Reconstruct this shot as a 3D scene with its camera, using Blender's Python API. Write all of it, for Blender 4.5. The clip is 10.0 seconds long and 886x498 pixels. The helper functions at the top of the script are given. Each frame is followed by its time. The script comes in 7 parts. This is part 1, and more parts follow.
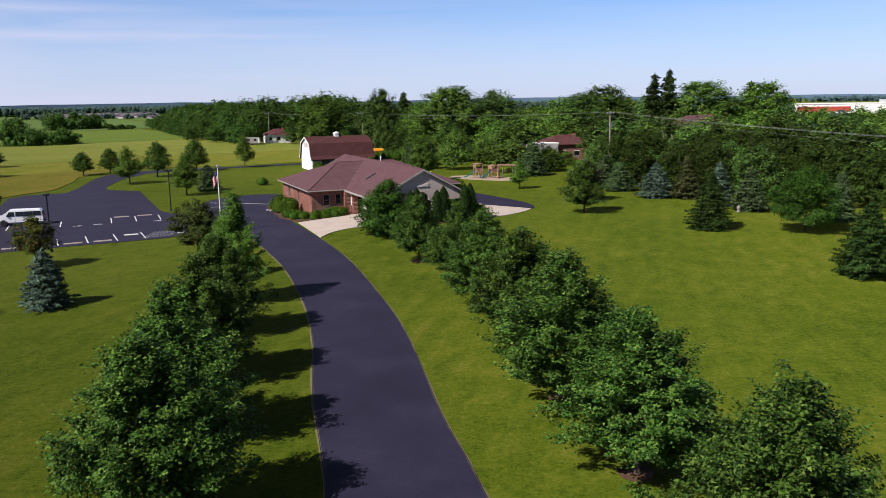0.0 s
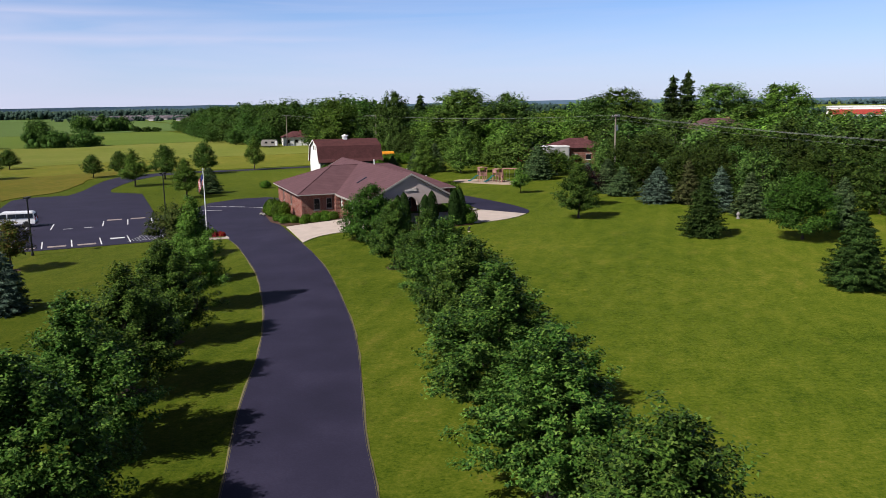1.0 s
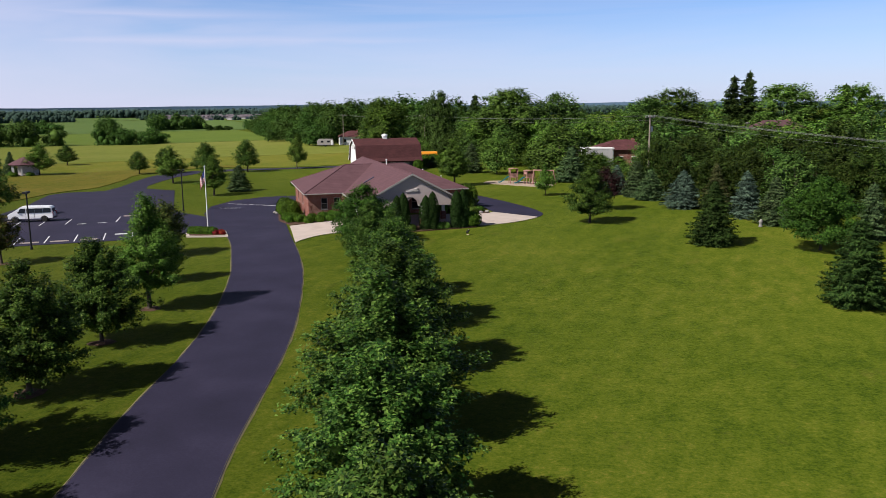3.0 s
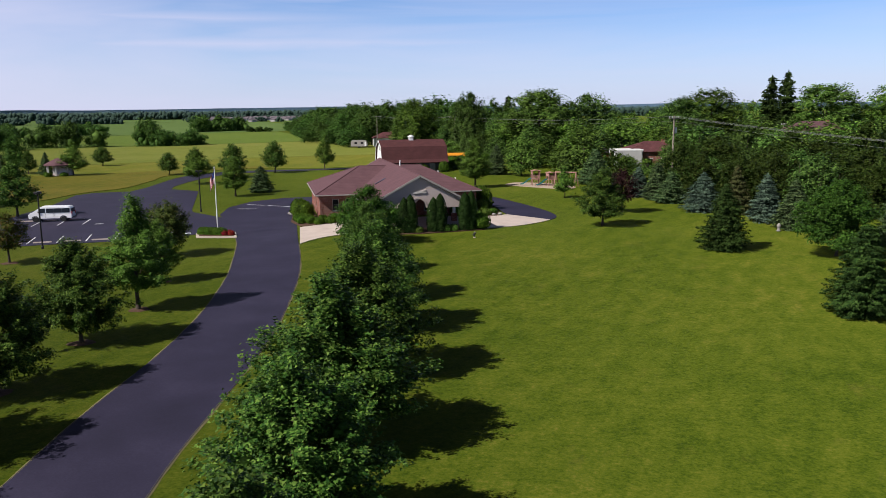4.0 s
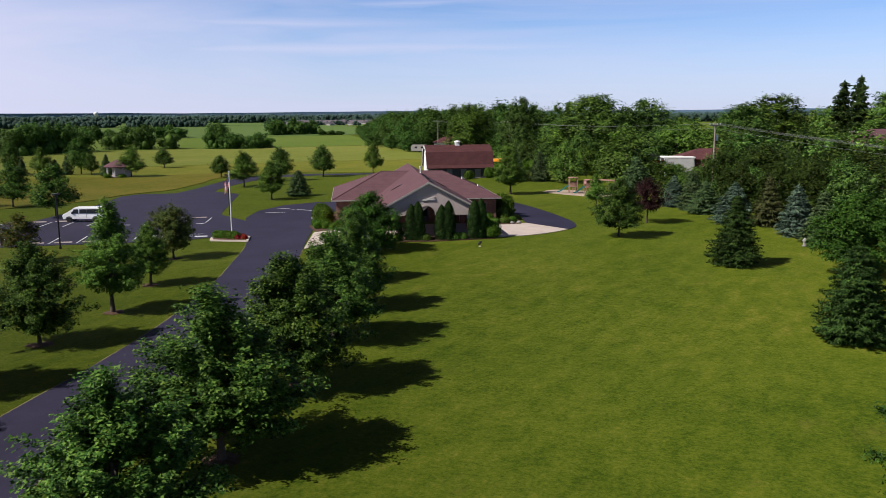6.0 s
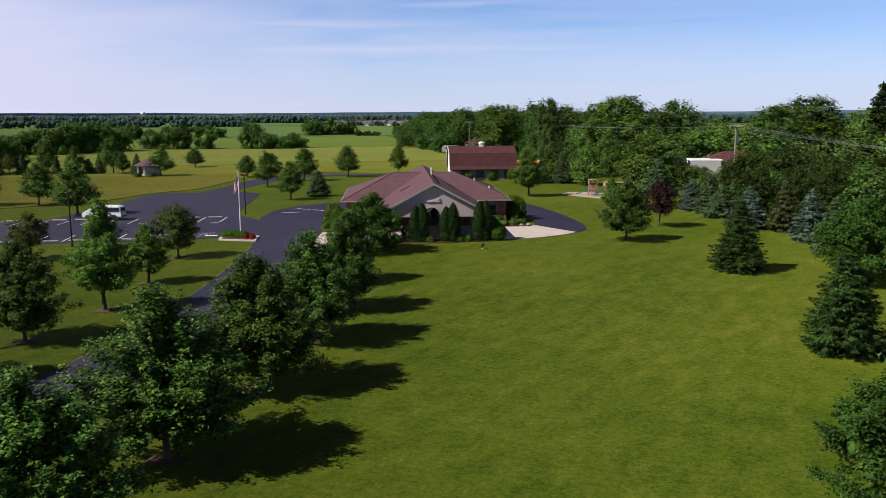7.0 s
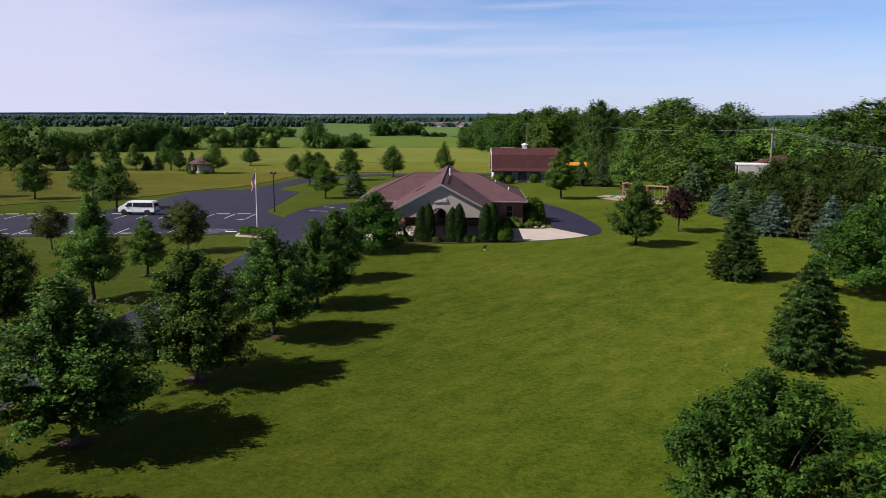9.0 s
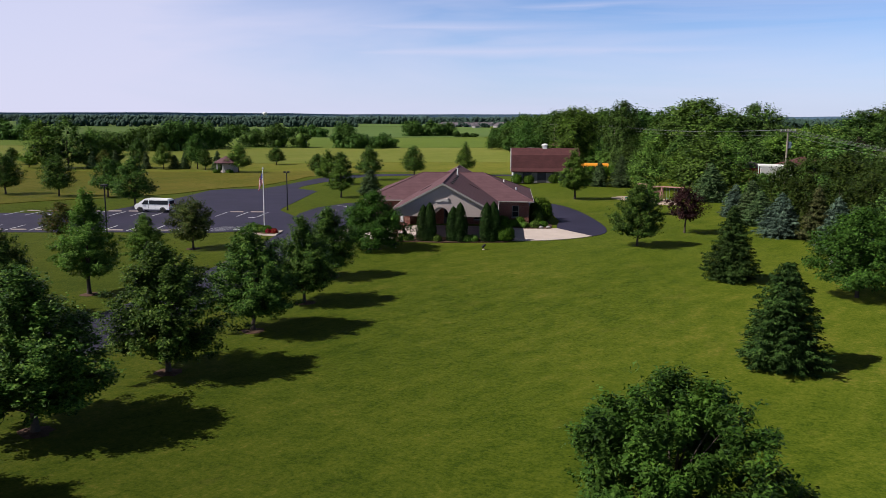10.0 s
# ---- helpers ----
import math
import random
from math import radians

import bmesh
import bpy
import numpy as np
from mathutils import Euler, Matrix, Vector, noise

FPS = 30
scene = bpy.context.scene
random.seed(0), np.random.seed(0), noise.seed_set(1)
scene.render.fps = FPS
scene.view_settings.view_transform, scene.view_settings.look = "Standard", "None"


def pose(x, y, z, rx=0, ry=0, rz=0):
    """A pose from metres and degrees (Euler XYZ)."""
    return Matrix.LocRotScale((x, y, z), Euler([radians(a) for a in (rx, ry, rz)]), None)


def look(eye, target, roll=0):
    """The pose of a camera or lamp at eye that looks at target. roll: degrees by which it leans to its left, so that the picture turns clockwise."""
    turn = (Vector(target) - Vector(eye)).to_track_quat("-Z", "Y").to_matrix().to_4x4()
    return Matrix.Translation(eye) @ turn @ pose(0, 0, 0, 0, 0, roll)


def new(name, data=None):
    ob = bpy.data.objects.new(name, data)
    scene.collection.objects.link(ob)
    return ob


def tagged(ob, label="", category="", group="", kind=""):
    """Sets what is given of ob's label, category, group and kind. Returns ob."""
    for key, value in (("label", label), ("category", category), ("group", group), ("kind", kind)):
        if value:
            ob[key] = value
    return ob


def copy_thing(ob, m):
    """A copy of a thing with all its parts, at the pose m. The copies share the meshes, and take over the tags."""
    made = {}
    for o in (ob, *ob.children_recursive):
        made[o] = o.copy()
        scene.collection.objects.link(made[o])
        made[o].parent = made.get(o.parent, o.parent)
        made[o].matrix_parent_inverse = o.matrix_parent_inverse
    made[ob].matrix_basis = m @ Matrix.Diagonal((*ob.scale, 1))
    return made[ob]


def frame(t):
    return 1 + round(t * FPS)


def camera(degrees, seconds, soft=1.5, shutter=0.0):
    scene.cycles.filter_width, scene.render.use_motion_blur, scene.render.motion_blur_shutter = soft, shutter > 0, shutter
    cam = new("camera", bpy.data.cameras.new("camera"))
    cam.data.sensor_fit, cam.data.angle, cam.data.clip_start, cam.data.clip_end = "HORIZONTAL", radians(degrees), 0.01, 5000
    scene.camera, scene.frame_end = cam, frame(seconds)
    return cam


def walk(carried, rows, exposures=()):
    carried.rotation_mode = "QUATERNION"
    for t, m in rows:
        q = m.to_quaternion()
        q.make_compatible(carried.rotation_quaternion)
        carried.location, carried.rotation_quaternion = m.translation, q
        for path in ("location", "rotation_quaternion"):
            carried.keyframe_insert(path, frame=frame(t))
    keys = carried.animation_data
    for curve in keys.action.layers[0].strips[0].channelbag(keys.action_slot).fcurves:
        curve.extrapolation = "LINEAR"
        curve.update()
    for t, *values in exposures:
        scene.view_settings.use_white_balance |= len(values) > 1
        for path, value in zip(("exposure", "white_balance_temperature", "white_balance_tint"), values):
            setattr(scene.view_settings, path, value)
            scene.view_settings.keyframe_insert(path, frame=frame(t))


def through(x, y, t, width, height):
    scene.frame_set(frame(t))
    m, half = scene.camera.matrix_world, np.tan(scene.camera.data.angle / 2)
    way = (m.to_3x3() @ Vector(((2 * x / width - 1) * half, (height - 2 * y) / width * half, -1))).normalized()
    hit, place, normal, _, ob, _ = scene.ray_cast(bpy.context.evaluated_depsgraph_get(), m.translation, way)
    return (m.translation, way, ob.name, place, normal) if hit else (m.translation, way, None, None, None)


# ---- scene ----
cam = camera(57.3, 10.0, soft=0.85)
PATH = [
    (0, (1.686, -0.49, 14.313), (1.669, 1.477, 13.952), -0.8),
    (0.5, (4.011, 0.464, 14.332), (3.957, 2.431, 13.974), -0.8),
    (1, (6.323, 1.498, 14.269), (6.232, 3.465, 13.915), -0.8),
    (1.5, (8.434, 2.534, 14.196), (8.299, 4.498, 13.843), -0.8),
    (2, (10.46, 3.435, 14.102), (10.279, 5.395, 13.752), -0.8),
    (2.5, (12.444, 4.181, 14.004), (12.216, 6.137, 13.654), -0.6),
    (4, (17.965, 6.642, 13.803), (17.58, 8.574, 13.458), -0.6),
    (4.5, (19.762, 7.438, 13.832), (19.327, 9.36, 13.49), -0.6),
    (5, (21.52, 8.29, 13.872), (21.036, 10.201, 13.532), -0.5),
    (5.5, (23.198, 9.175, 13.881), (22.669, 11.074, 13.545), -0.4),
    (7, (28.405, 11.576, 13.933), (27.734, 13.431, 13.602), -0.2),
    (7.5, (30.082, 12.327, 13.861), (29.366, 14.165, 13.531), -0.0),
    (8, (31.725, 13.046, 13.858), (30.967, 14.867, 13.53), 0.1),
    (8.5, (33.367, 13.731, 13.824), (32.568, 15.534, 13.497), 0.1),
    (9, (35.055, 14.344, 13.82), (34.213, 16.128, 13.493), 0.2),
    (9.5, (36.787, 14.999, 13.784), (35.903, 16.763, 13.459), 0.2),
    (10, (38.521, 15.732, 13.732), (37.598, 17.476, 13.406), 0.3),
]
walk(cam, [(t, look(eye, target, roll)) for t, eye, target, roll in PATH], exposures=[(0.0, 0.42, 6050, 12), (10.0, 0.42, 6050, 12)])

# ---- light ----
SUN_AZ, SUN_EL = 221.0, 43.0        # degrees: the way towards the sun, counted from +x to +y; its height
world = bpy.data.worlds.new("sky")
scene.world = world
world.use_nodes = True
wt = world.node_tree
wt.nodes.clear()


def node(tree, kind, **values):
    n = tree.nodes.new(kind)
    for key, value in values.items():
        if key in ("blend_type", "data_type", "operation", "sky_type", "noise_dimensions", "wave_type", "bands_direction", "wave_profile", "feature", "clamp"):
            if key == "blend_type":
                n.blend_type = value
            elif key == "data_type":
                n.data_type = value
            elif key == "operation":
                n.operation = value
            elif key == "sky_type":
                n.sky_type = value
            elif key == "noise_dimensions":
                n.noise_dimensions = value
            elif key == "wave_type":
                n.wave_type = value
            elif key == "bands_direction":
                n.bands_direction = value
            elif key == "feature":
                n.feature = value
        else:
            n.inputs[key.replace("_", " ")].default_value = value
    return n


def ramp(tree, stops):
    n = tree.nodes.new("ShaderNodeValToRGB")
    while len(n.color_ramp.elements) < len(stops):
        n.color_ramp.elements.new(0.5)
    for e, (at, colour) in zip(n.color_ramp.elements, stops):
        e.position = at
        e.color = (*colour, 1) if len(colour) == 3 else colour
    return n


sky = node(wt, "ShaderNodeTexSky", sky_type="NISHITA")
sky.sun_disc = False
sky.sun_elevation, sky.sun_rotation = radians(SUN_EL), radians(90 - SUN_AZ)
sky.altitude, sky.air_density, sky.dust_density, sky.ozone_density = 200, 0.75, 0.05, 4.0
# thin streaks of high cloud, drawn out along the horizon, and a veil that thickens towards the west
way = node(wt, "ShaderNodeTexCoord")
split = node(wt, "ShaderNodeSeparateXYZ")
wt.links.new(way.outputs["Generated"], split.inputs[0])
bearing = node(wt, "ShaderNodeMath", operation="ARCTAN2")       # 0 to the north, rising to the east
wt.links.new(split.outputs[0], bearing.inputs[0])
wt.links.new(split.outputs[1], bearing.inputs[1])
flat = node(wt, "ShaderNodeCombineXYZ")
wt.links.new(bearing.outputs[0], flat.inputs[0])
wt.links.new(split.outputs[2], flat.inputs[1])


def cloud_layer(scale, place, lo, hi, most, detail=4.0, bend=0.5):
    """Stretched wisps: noise over bearing and height."""
    spread = node(wt, "ShaderNodeMapping")
    spread.inputs["Scale"].default_value = scale
    spread.inputs["Location"].default_value = place
    wt.links.new(flat.outputs[0], spread.inputs[0])
    wisps = node(wt, "ShaderNodeTexNoise", Scale=1.0, Detail=detail, Roughness=0.55, Distortion=bend)
    wt.links.new(spread.outputs[0], wisps.inputs["Vector"])
    r = ramp(wt, [(lo, (0, 0, 0)), (hi, (most, most, most))])
    wt.links.new(wisps.outputs[0], r.inputs[0])
    return r.outputs[0]


def mapped(source, a, b, lo, hi):
    m = node(wt, "ShaderNodeMapRange")
    for key, value in (("From Min", a), ("From Max", b), ("To Min", lo), ("To Max", hi)):
        m.inputs[key].default_value = value
    wt.links.new(source, m.inputs["Value"])
    return m.outputs[0]


def joined(kind, a, b):
    m = node(wt, "ShaderNodeMath", operation=kind)
    for k, x in enumerate((a, b)):
        if isinstance(x, float):
            m.inputs[k].default_value = x
        else:
            wt.links.new(x, m.inputs[k])
    return m.outputs[0]


# three long streaks: height above the horizon, thickness, bearings of their ends, strength
cover = joined("MULTIPLY", cloud_layer((2.0, 22.0, 1), (0.3, 0.1, 0), 0.42, 0.75, 0.50), mapped(bearing.outputs[0], 0.35, -0.30, 0.35, 1.0))
ragged = cloud_layer((3.5, 20.0, 1), (1.7, 0.4, 0), 0.25, 0.75, 1.0, 5.0)
for high, thick, west, east, most in ((0.075, 0.0110, -0.62, -0.10, 0.80), (0.103, 0.0140, -0.68, -0.27, 0.80), (0.127, 0.0050, -0.42, -0.10, 0.55)):
    wander = joined("ADD", split.outputs[2], joined("MULTIPLY", joined("SUBTRACT", ragged, 0.5), 0.012))
    off = joined("ABSOLUTE", joined("SUBTRACT", wander, high), 0.0)
    body = mapped(off, 0.0, thick, most, 0.0)
    ends = joined("MULTIPLY", mapped(bearing.outputs[0], east + 0.06, east - 0.22, 0.0, 1.0), mapped(bearing.outputs[0], west - 0.05, west + 0.08, 0.0, 1.0))
    cover = joined("MAXIMUM", cover, joined("MULTIPLY", joined("MULTIPLY", body, ends), mapped(ragged, 0.0, 1.0, 0.35, 1.0)))
edge = joined("ADD", bearing.outputs[0], joined("MULTIPLY", joined("SUBTRACT", cloud_layer((2.5, 12.0, 1), (0.9, 2.3, 0), 0.2, 0.8, 1.0), 0.5), 0.35))
cover = joined("MAXIMUM", cover, mapped(edge, -0.40, -0.82, 0.0, 0.85))
haze = node(wt, "ShaderNodeMapRange")
for key, value in (("From Min", 0.0), ("From Max", 0.115), ("To Min", 0.85), ("To Max", 0.05)):
    haze.inputs[key].default_value = value
wt.links.new(split.outputs[2], haze.inputs["Value"])
low_sky = node(wt, "ShaderNodeMixRGB")
low_sky.inputs[2].default_value = (6.7, 7.0, 8.7, 1)
wt.links.new(haze.outputs[0], low_sky.inputs[0])
deep = node(wt, "ShaderNodeMixRGB", blend_type="MULTIPLY")
deep.inputs[0].default_value = 1.0
deep.inputs[2].default_value = (1.18, 1.22, 1.35, 1)
wt.links.new(sky.outputs[0], deep.inputs[1])
wt.links.new(deep.outputs[0], low_sky.inputs[1])
cloud_mix = node(wt, "ShaderNodeMixRGB")
cloud_mix.inputs[2].default_value = (8.2, 7.9, 9.4, 1)
wt.links.new(cover, cloud_mix.inputs[0])
wt.links.new(low_sky.outputs[0], cloud_mix.inputs[1])
# the sky is dimmed towards the unseen zenith to cut fill light in shadows
zenith_dim = node(wt, "ShaderNodeMapRange")
for key, value in (("From Min", 0.17), ("From Max", 0.55), ("To Min", 1.0), ("To Max", 0.17)):
    zenith_dim.inputs[key].default_value = value
wt.links.new(split.outputs[2], zenith_dim.inputs["Value"])
upper = node(wt, "ShaderNodeMixRGB", blend_type="MULTIPLY")
upper.inputs[0].default_value = 1.0
wt.links.new(cloud_mix.outputs[0], upper.inputs[1])
wt.links.new(zenith_dim.outputs[0], upper.inputs[2])
back = node(wt, "ShaderNodeBackground", Strength=0.067)
wt.links.new(upper.outputs[0], back.inputs[0])
wout = node(wt, "ShaderNodeOutputWorld")
wt.links.new(back.outputs[0], wout.inputs[0])

sun = new("sun", bpy.data.lights.new("sun", "SUN"))
sun.data.energy, sun.data.angle, sun.data.color = 5.0, radians(0.6), (1.0, 0.92, 0.80)
toward = Vector((math.cos(radians(SUN_AZ)) * math.cos(radians(SUN_EL)), math.sin(radians(SUN_AZ)) * math.cos(radians(SUN_EL)), math.sin(radians(SUN_EL))))
sun.matrix_world = look(toward * 100, (0, 0, 0))

# ---- materials ----


def surface(name, colours, scale=2.0, fine=30.0, rough=0.8, bump=0.2, metal=0.0, spec=0.3, where="Object", grain=0.35, depth=0.02):
    """A material whose colour wanders between colours at two scales, with a fine relief."""
    m = bpy.data.materials.new(name)
    m.use_nodes = True
    t = m.node_tree
    b = t.nodes["Principled BSDF"]
    b.inputs["Roughness"].default_value, b.inputs["Metallic"].default_value, b.inputs["Specular IOR Level"].default_value = rough, metal, spec
    if where == "World":
        src = t.nodes.new("ShaderNodeNewGeometry").outputs["Position"]
    else:
        src = t.nodes.new("ShaderNodeTexCoord").outputs["Object"]
    big = node(t, "ShaderNodeTexNoise", Scale=scale, Detail=4.0, Roughness=0.6)
    small = node(t, "ShaderNodeTexNoise", Scale=fine, Detail=3.0, Roughness=0.7)
    t.links.new(src, big.inputs["Vector"])
    t.links.new(src, small.inputs["Vector"])
    mix = node(t, "ShaderNodeMix", data_type="FLOAT")
    mix.inputs[0].default_value = grain
    t.links.new(big.outputs[0], mix.inputs[2])
    t.links.new(small.outputs[0], mix.inputs[3])
    n = len(colours)
    r = ramp(t, [(0.3 + 0.4 * i / max(1, n - 1), c) for i, c in enumerate(colours)])
    t.links.new(mix.outputs[0], r.inputs[0])
    t.links.new(r.outputs[0], b.inputs["Base Color"])
    if bump:
        relief = node(t, "ShaderNodeBump", Strength=bump, Distance=depth)
        t.links.new(small.outputs[0], relief.inputs["Height"])
        t.links.new(relief.outputs[0], b.inputs["Normal"])
    m["ramp"] = r.name
    return m


def foliage(name, colours, through=0.14, rough=0.55, spread=(0.80, 1.15), patch=0.8):
    """Leaves: each leaf its own shade, each plant slightly its own, light passing through."""
    m = bpy.data.materials.new(name)
    m.use_nodes = True
    t = m.node_tree
    b = t.nodes["Principled BSDF"]
    b.inputs["Roughness"].default_value, b.inputs["Specular IOR Level"].default_value = rough, 0.06
    geo = t.nodes.new("ShaderNodeNewGeometry")
    info = t.nodes.new("ShaderNodeObjectInfo")
    n = len(colours)
    r = ramp(t, [(0.1 + 0.8 * i / max(1, n - 1), c) for i, c in enumerate(colours)])
    t.links.new(geo.outputs["Random Per Island"], r.inputs[0])
    hue = node(t, "ShaderNodeHueSaturation")
    for key, lo, hi in (("Value", *spread), ("Hue", 0.486, 0.508)):
        span = node(t, "ShaderNodeMapRange")
        span.inputs["To Min"].default_value, span.inputs["To Max"].default_value = lo, hi
        t.links.new(info.outputs["Random"], span.inputs["Value"])
        t.links.new(span.outputs[0], hue.inputs[key])
    # lighter and darker boughs at random, the dark end deepened to suggest shade
    at = t.nodes.new("ShaderNodeTexCoord")
    bough = node(t, "ShaderNodeTexNoise", Scale=patch, Detail=3.0, Roughness=0.65)
    t.links.new(at.outputs["Object"], bough.inputs["Vector"])
    tone = ramp(t, [(0.34, (0.50, 0.52, 0.54)), (0.66, (1.30, 1.32, 1.22))])
    t.links.new(bough.outputs[0], tone.inputs[0])
    mottled = node(t, "ShaderNodeMixRGB", blend_type="MULTIPLY")
    mottled.inputs[0].default_value = 1.0
    t.links.new(r.outputs[0], mottled.inputs[1])
    t.links.new(tone.outputs[0], mottled.inputs[2])
    t.links.new(mottled.outputs[0], hue.inputs["Color"])
    t.links.new(hue.outputs[0], b.inputs["Base Color"])
    glow = t.nodes.new("ShaderNodeBsdfTranslucent")
    bright = node(t, "ShaderNodeHueSaturation", Value=1.3, Saturation=1.1)
    t.links.new(hue.outputs[0], bright.inputs["Color"])
    t.links.new(bright.outputs[0], glow.inputs["Color"])
    both = t.nodes.new("ShaderNodeMixShader")
    both.inputs[0].default_value = through
    out = t.nodes["Material Output"]
    # small leaves and gaps too fine to build, as relief
    place = t.nodes.new("ShaderNodeTexCoord")
    fleck = node(t, "ShaderNodeTexNoise", Scale=2.6, Detail=4.0, Roughness=0.75)
    t.links.new(place.outputs["Object"], fleck.inputs["Vector"])
    relief = node(t, "ShaderNodeBump", Strength=0.2, Distance=0.25)
    t.links.new(fleck.outputs[0], relief.inputs["Height"])
    t.links.new(relief.outputs[0], b.inputs["Normal"])
    t.links.new(b.outputs[0], both.inputs[1])
    t.links.new(glow.outputs[0], both.inputs[2])
    t.links.new(both.outputs[0], out.inputs[0])
    return m


def brickwork(name, brick_a, brick_b, mortar, width, height, gap, rough=0.85, bump=0.4, stains=(0.72, 1.15)):
    m = bpy.data.materials.new(name)
    m.use_nodes = True
    t = m.node_tree
    b = t.nodes["Principled BSDF"]
    b.inputs["Roughness"].default_value, b.inputs["Specular IOR Level"].default_value = rough, 0.2
    co = t.nodes.new("ShaderNodeTexCoord")
    sp = t.nodes.new("ShaderNodeSeparateXYZ")
    t.links.new(co.outputs["Object"], sp.inputs[0])
    add = node(t, "ShaderNodeMath", operation="ADD")
    t.links.new(sp.outputs[0], add.inputs[0])
    t.links.new(sp.outputs[1], add.inputs[1])
    cb = t.nodes.new("ShaderNodeCombineXYZ")
    t.links.new(add.outputs[0], cb.inputs[0])
    t.links.new(sp.outputs[2], cb.inputs[1])
    br = node(t, "ShaderNodeTexBrick", Scale=1.0, Color1=(*brick_a, 1), Color2=(*brick_b, 1), Mortar=(*mortar, 1))
    br.inputs["Mortar Size"].default_value, br.inputs["Brick Width"].default_value, br.inputs["Row Height"].default_value = gap, width, height
    t.links.new(cb.outputs[0], br.inputs["Vector"])
    stain = node(t, "ShaderNodeTexNoise", Scale=0.9, Detail=4.0)
    t.links.new(co.outputs["Object"], stain.inputs["Vector"])
    st = ramp(t, [(0.3, (stains[0],) * 3), (0.7, (stains[1],) * 3)])
    t.links.new(stain.outputs[0], st.inputs[0])
    mul = node(t, "ShaderNodeMixRGB", blend_type="MULTIPLY")
    mul.inputs[0].default_value = 1.0
    t.links.new(br.outputs[0], mul.inputs[1])
    t.links.new(st.outputs[0], mul.inputs[2])
    t.links.new(mul.outputs[0], b.inputs["Base Color"])
    relief = node(t, "ShaderNodeBump", Strength=bump, Distance=0.01)
    relief.invert = True
    t.links.new(br.outputs["Fac"], relief.inputs["Height"])
    t.links.new(relief.outputs[0], b.inputs["Normal"])
    return m


def lawn_material(name, shades, stripe, patch=0.035, mid=0.85, rough=0.9, straw=(0.125, 0.098, 0.022)):
    """Grass seen from above: patches, tufts, and the faint stripes of the mower."""
    m = bpy.data.materials.new(name)
    m.use_nodes = True
    t = m.node_tree
    b = t.nodes["Principled BSDF"]
    b.inputs["Roughness"].default_value, b.inputs["Specular IOR Level"].default_value = rough, 0.05
    b.inputs["Diffuse Roughness"].default_value = 1.0
    # the standing blades catch light when seen across
    b.inputs["Sheen Weight"].default_value, b.inputs["Sheen Roughness"].default_value = 0.22, 0.22
    b.inputs["Sheen Tint"].default_value = (0.60, 0.66, 0.06, 1)
    pos = t.nodes.new("ShaderNodeNewGeometry").outputs["Position"]
    layers = []
    turn = node(t, "ShaderNodeMapping")
    turn.inputs["Rotation"].default_value = (0, 0, radians(stripe))
    t.links.new(pos, turn.inputs[0])
    drawn = node(t, "ShaderNodeMapping")
    drawn.inputs["Scale"].default_value = (1.0, 0.5, 1.0)
    t.links.new(turn.outputs[0], drawn.inputs[0])
    for sc, det, src in ((patch, 4.0, pos), (mid, 5.0, drawn.outputs[0]), (mid * 3.4, 3.0, pos), (7.5, 3.0, pos)):
        n = node(t, "ShaderNodeTexNoise", Scale=sc, Detail=det, Roughness=0.65)
        t.links.new(src, n.inputs["Vector"])
        layers.append(n.outputs[0])
    wave = node(t, "ShaderNodeTexWave", Scale=0.14, Distortion=1.6, Detail=2.0)
    wave.inputs["Detail Scale"].default_value = 0.3
    t.links.new(turn.outputs[0], wave.inputs["Vector"])
    total = None
    for out, weight in ((layers[0], 0.24), (layers[1], 0.24), (layers[2], 0.24), (layers[3], 0.25), (wave.outputs[1], 0.014)):
        k = node(t, "ShaderNodeMath", operation="MULTIPLY")
        k.inputs[1].default_value = weight
        t.links.new(out, k.inputs[0])
        if total is None:
            total = k.outputs[0]
        else:
            s = node(t, "ShaderNodeMath", operation="ADD")
            t.links.new(total, s.inputs[0])
            t.links.new(k.outputs[0], s.inputs[1])
            total = s.outputs[0]
    n = len(shades)
    r = ramp(t, [(0.395 + 0.21 * i / (n - 1), c) for i, c in enumerate(shades)])
    t.links.new(total, r.inputs[0])
    # thin dry spots
    dry = node(t, "ShaderNodeTexNoise", Scale=mid * 0.42, Detail=5.0, Roughness=0.7)
    t.links.new(drawn.outputs[0], dry.inputs["Vector"])
    dry_ramp = ramp(t, [(0.58, (0, 0, 0)), (0.78, (0.34, 0.34, 0.34))])
    t.links.new(dry.outputs[0], dry_ramp.inputs[0])
    worn = node(t, "ShaderNodeMixRGB")
    worn.inputs[2].default_value = (*straw, 1)
    t.links.new(dry_ramp.outputs[0], worn.inputs[0])
    t.links.new(r.outputs[0], worn.inputs[1])
    t.links.new(worn.outputs[0], b.inputs["Base Color"])
    relief = node(t, "ShaderNodeBump", Strength=0.45, Distance=0.05)
    t.links.new(layers[3], relief.inputs["Height"])
    t.links.new(relief.outputs[0], b.inputs["Normal"])
    return m


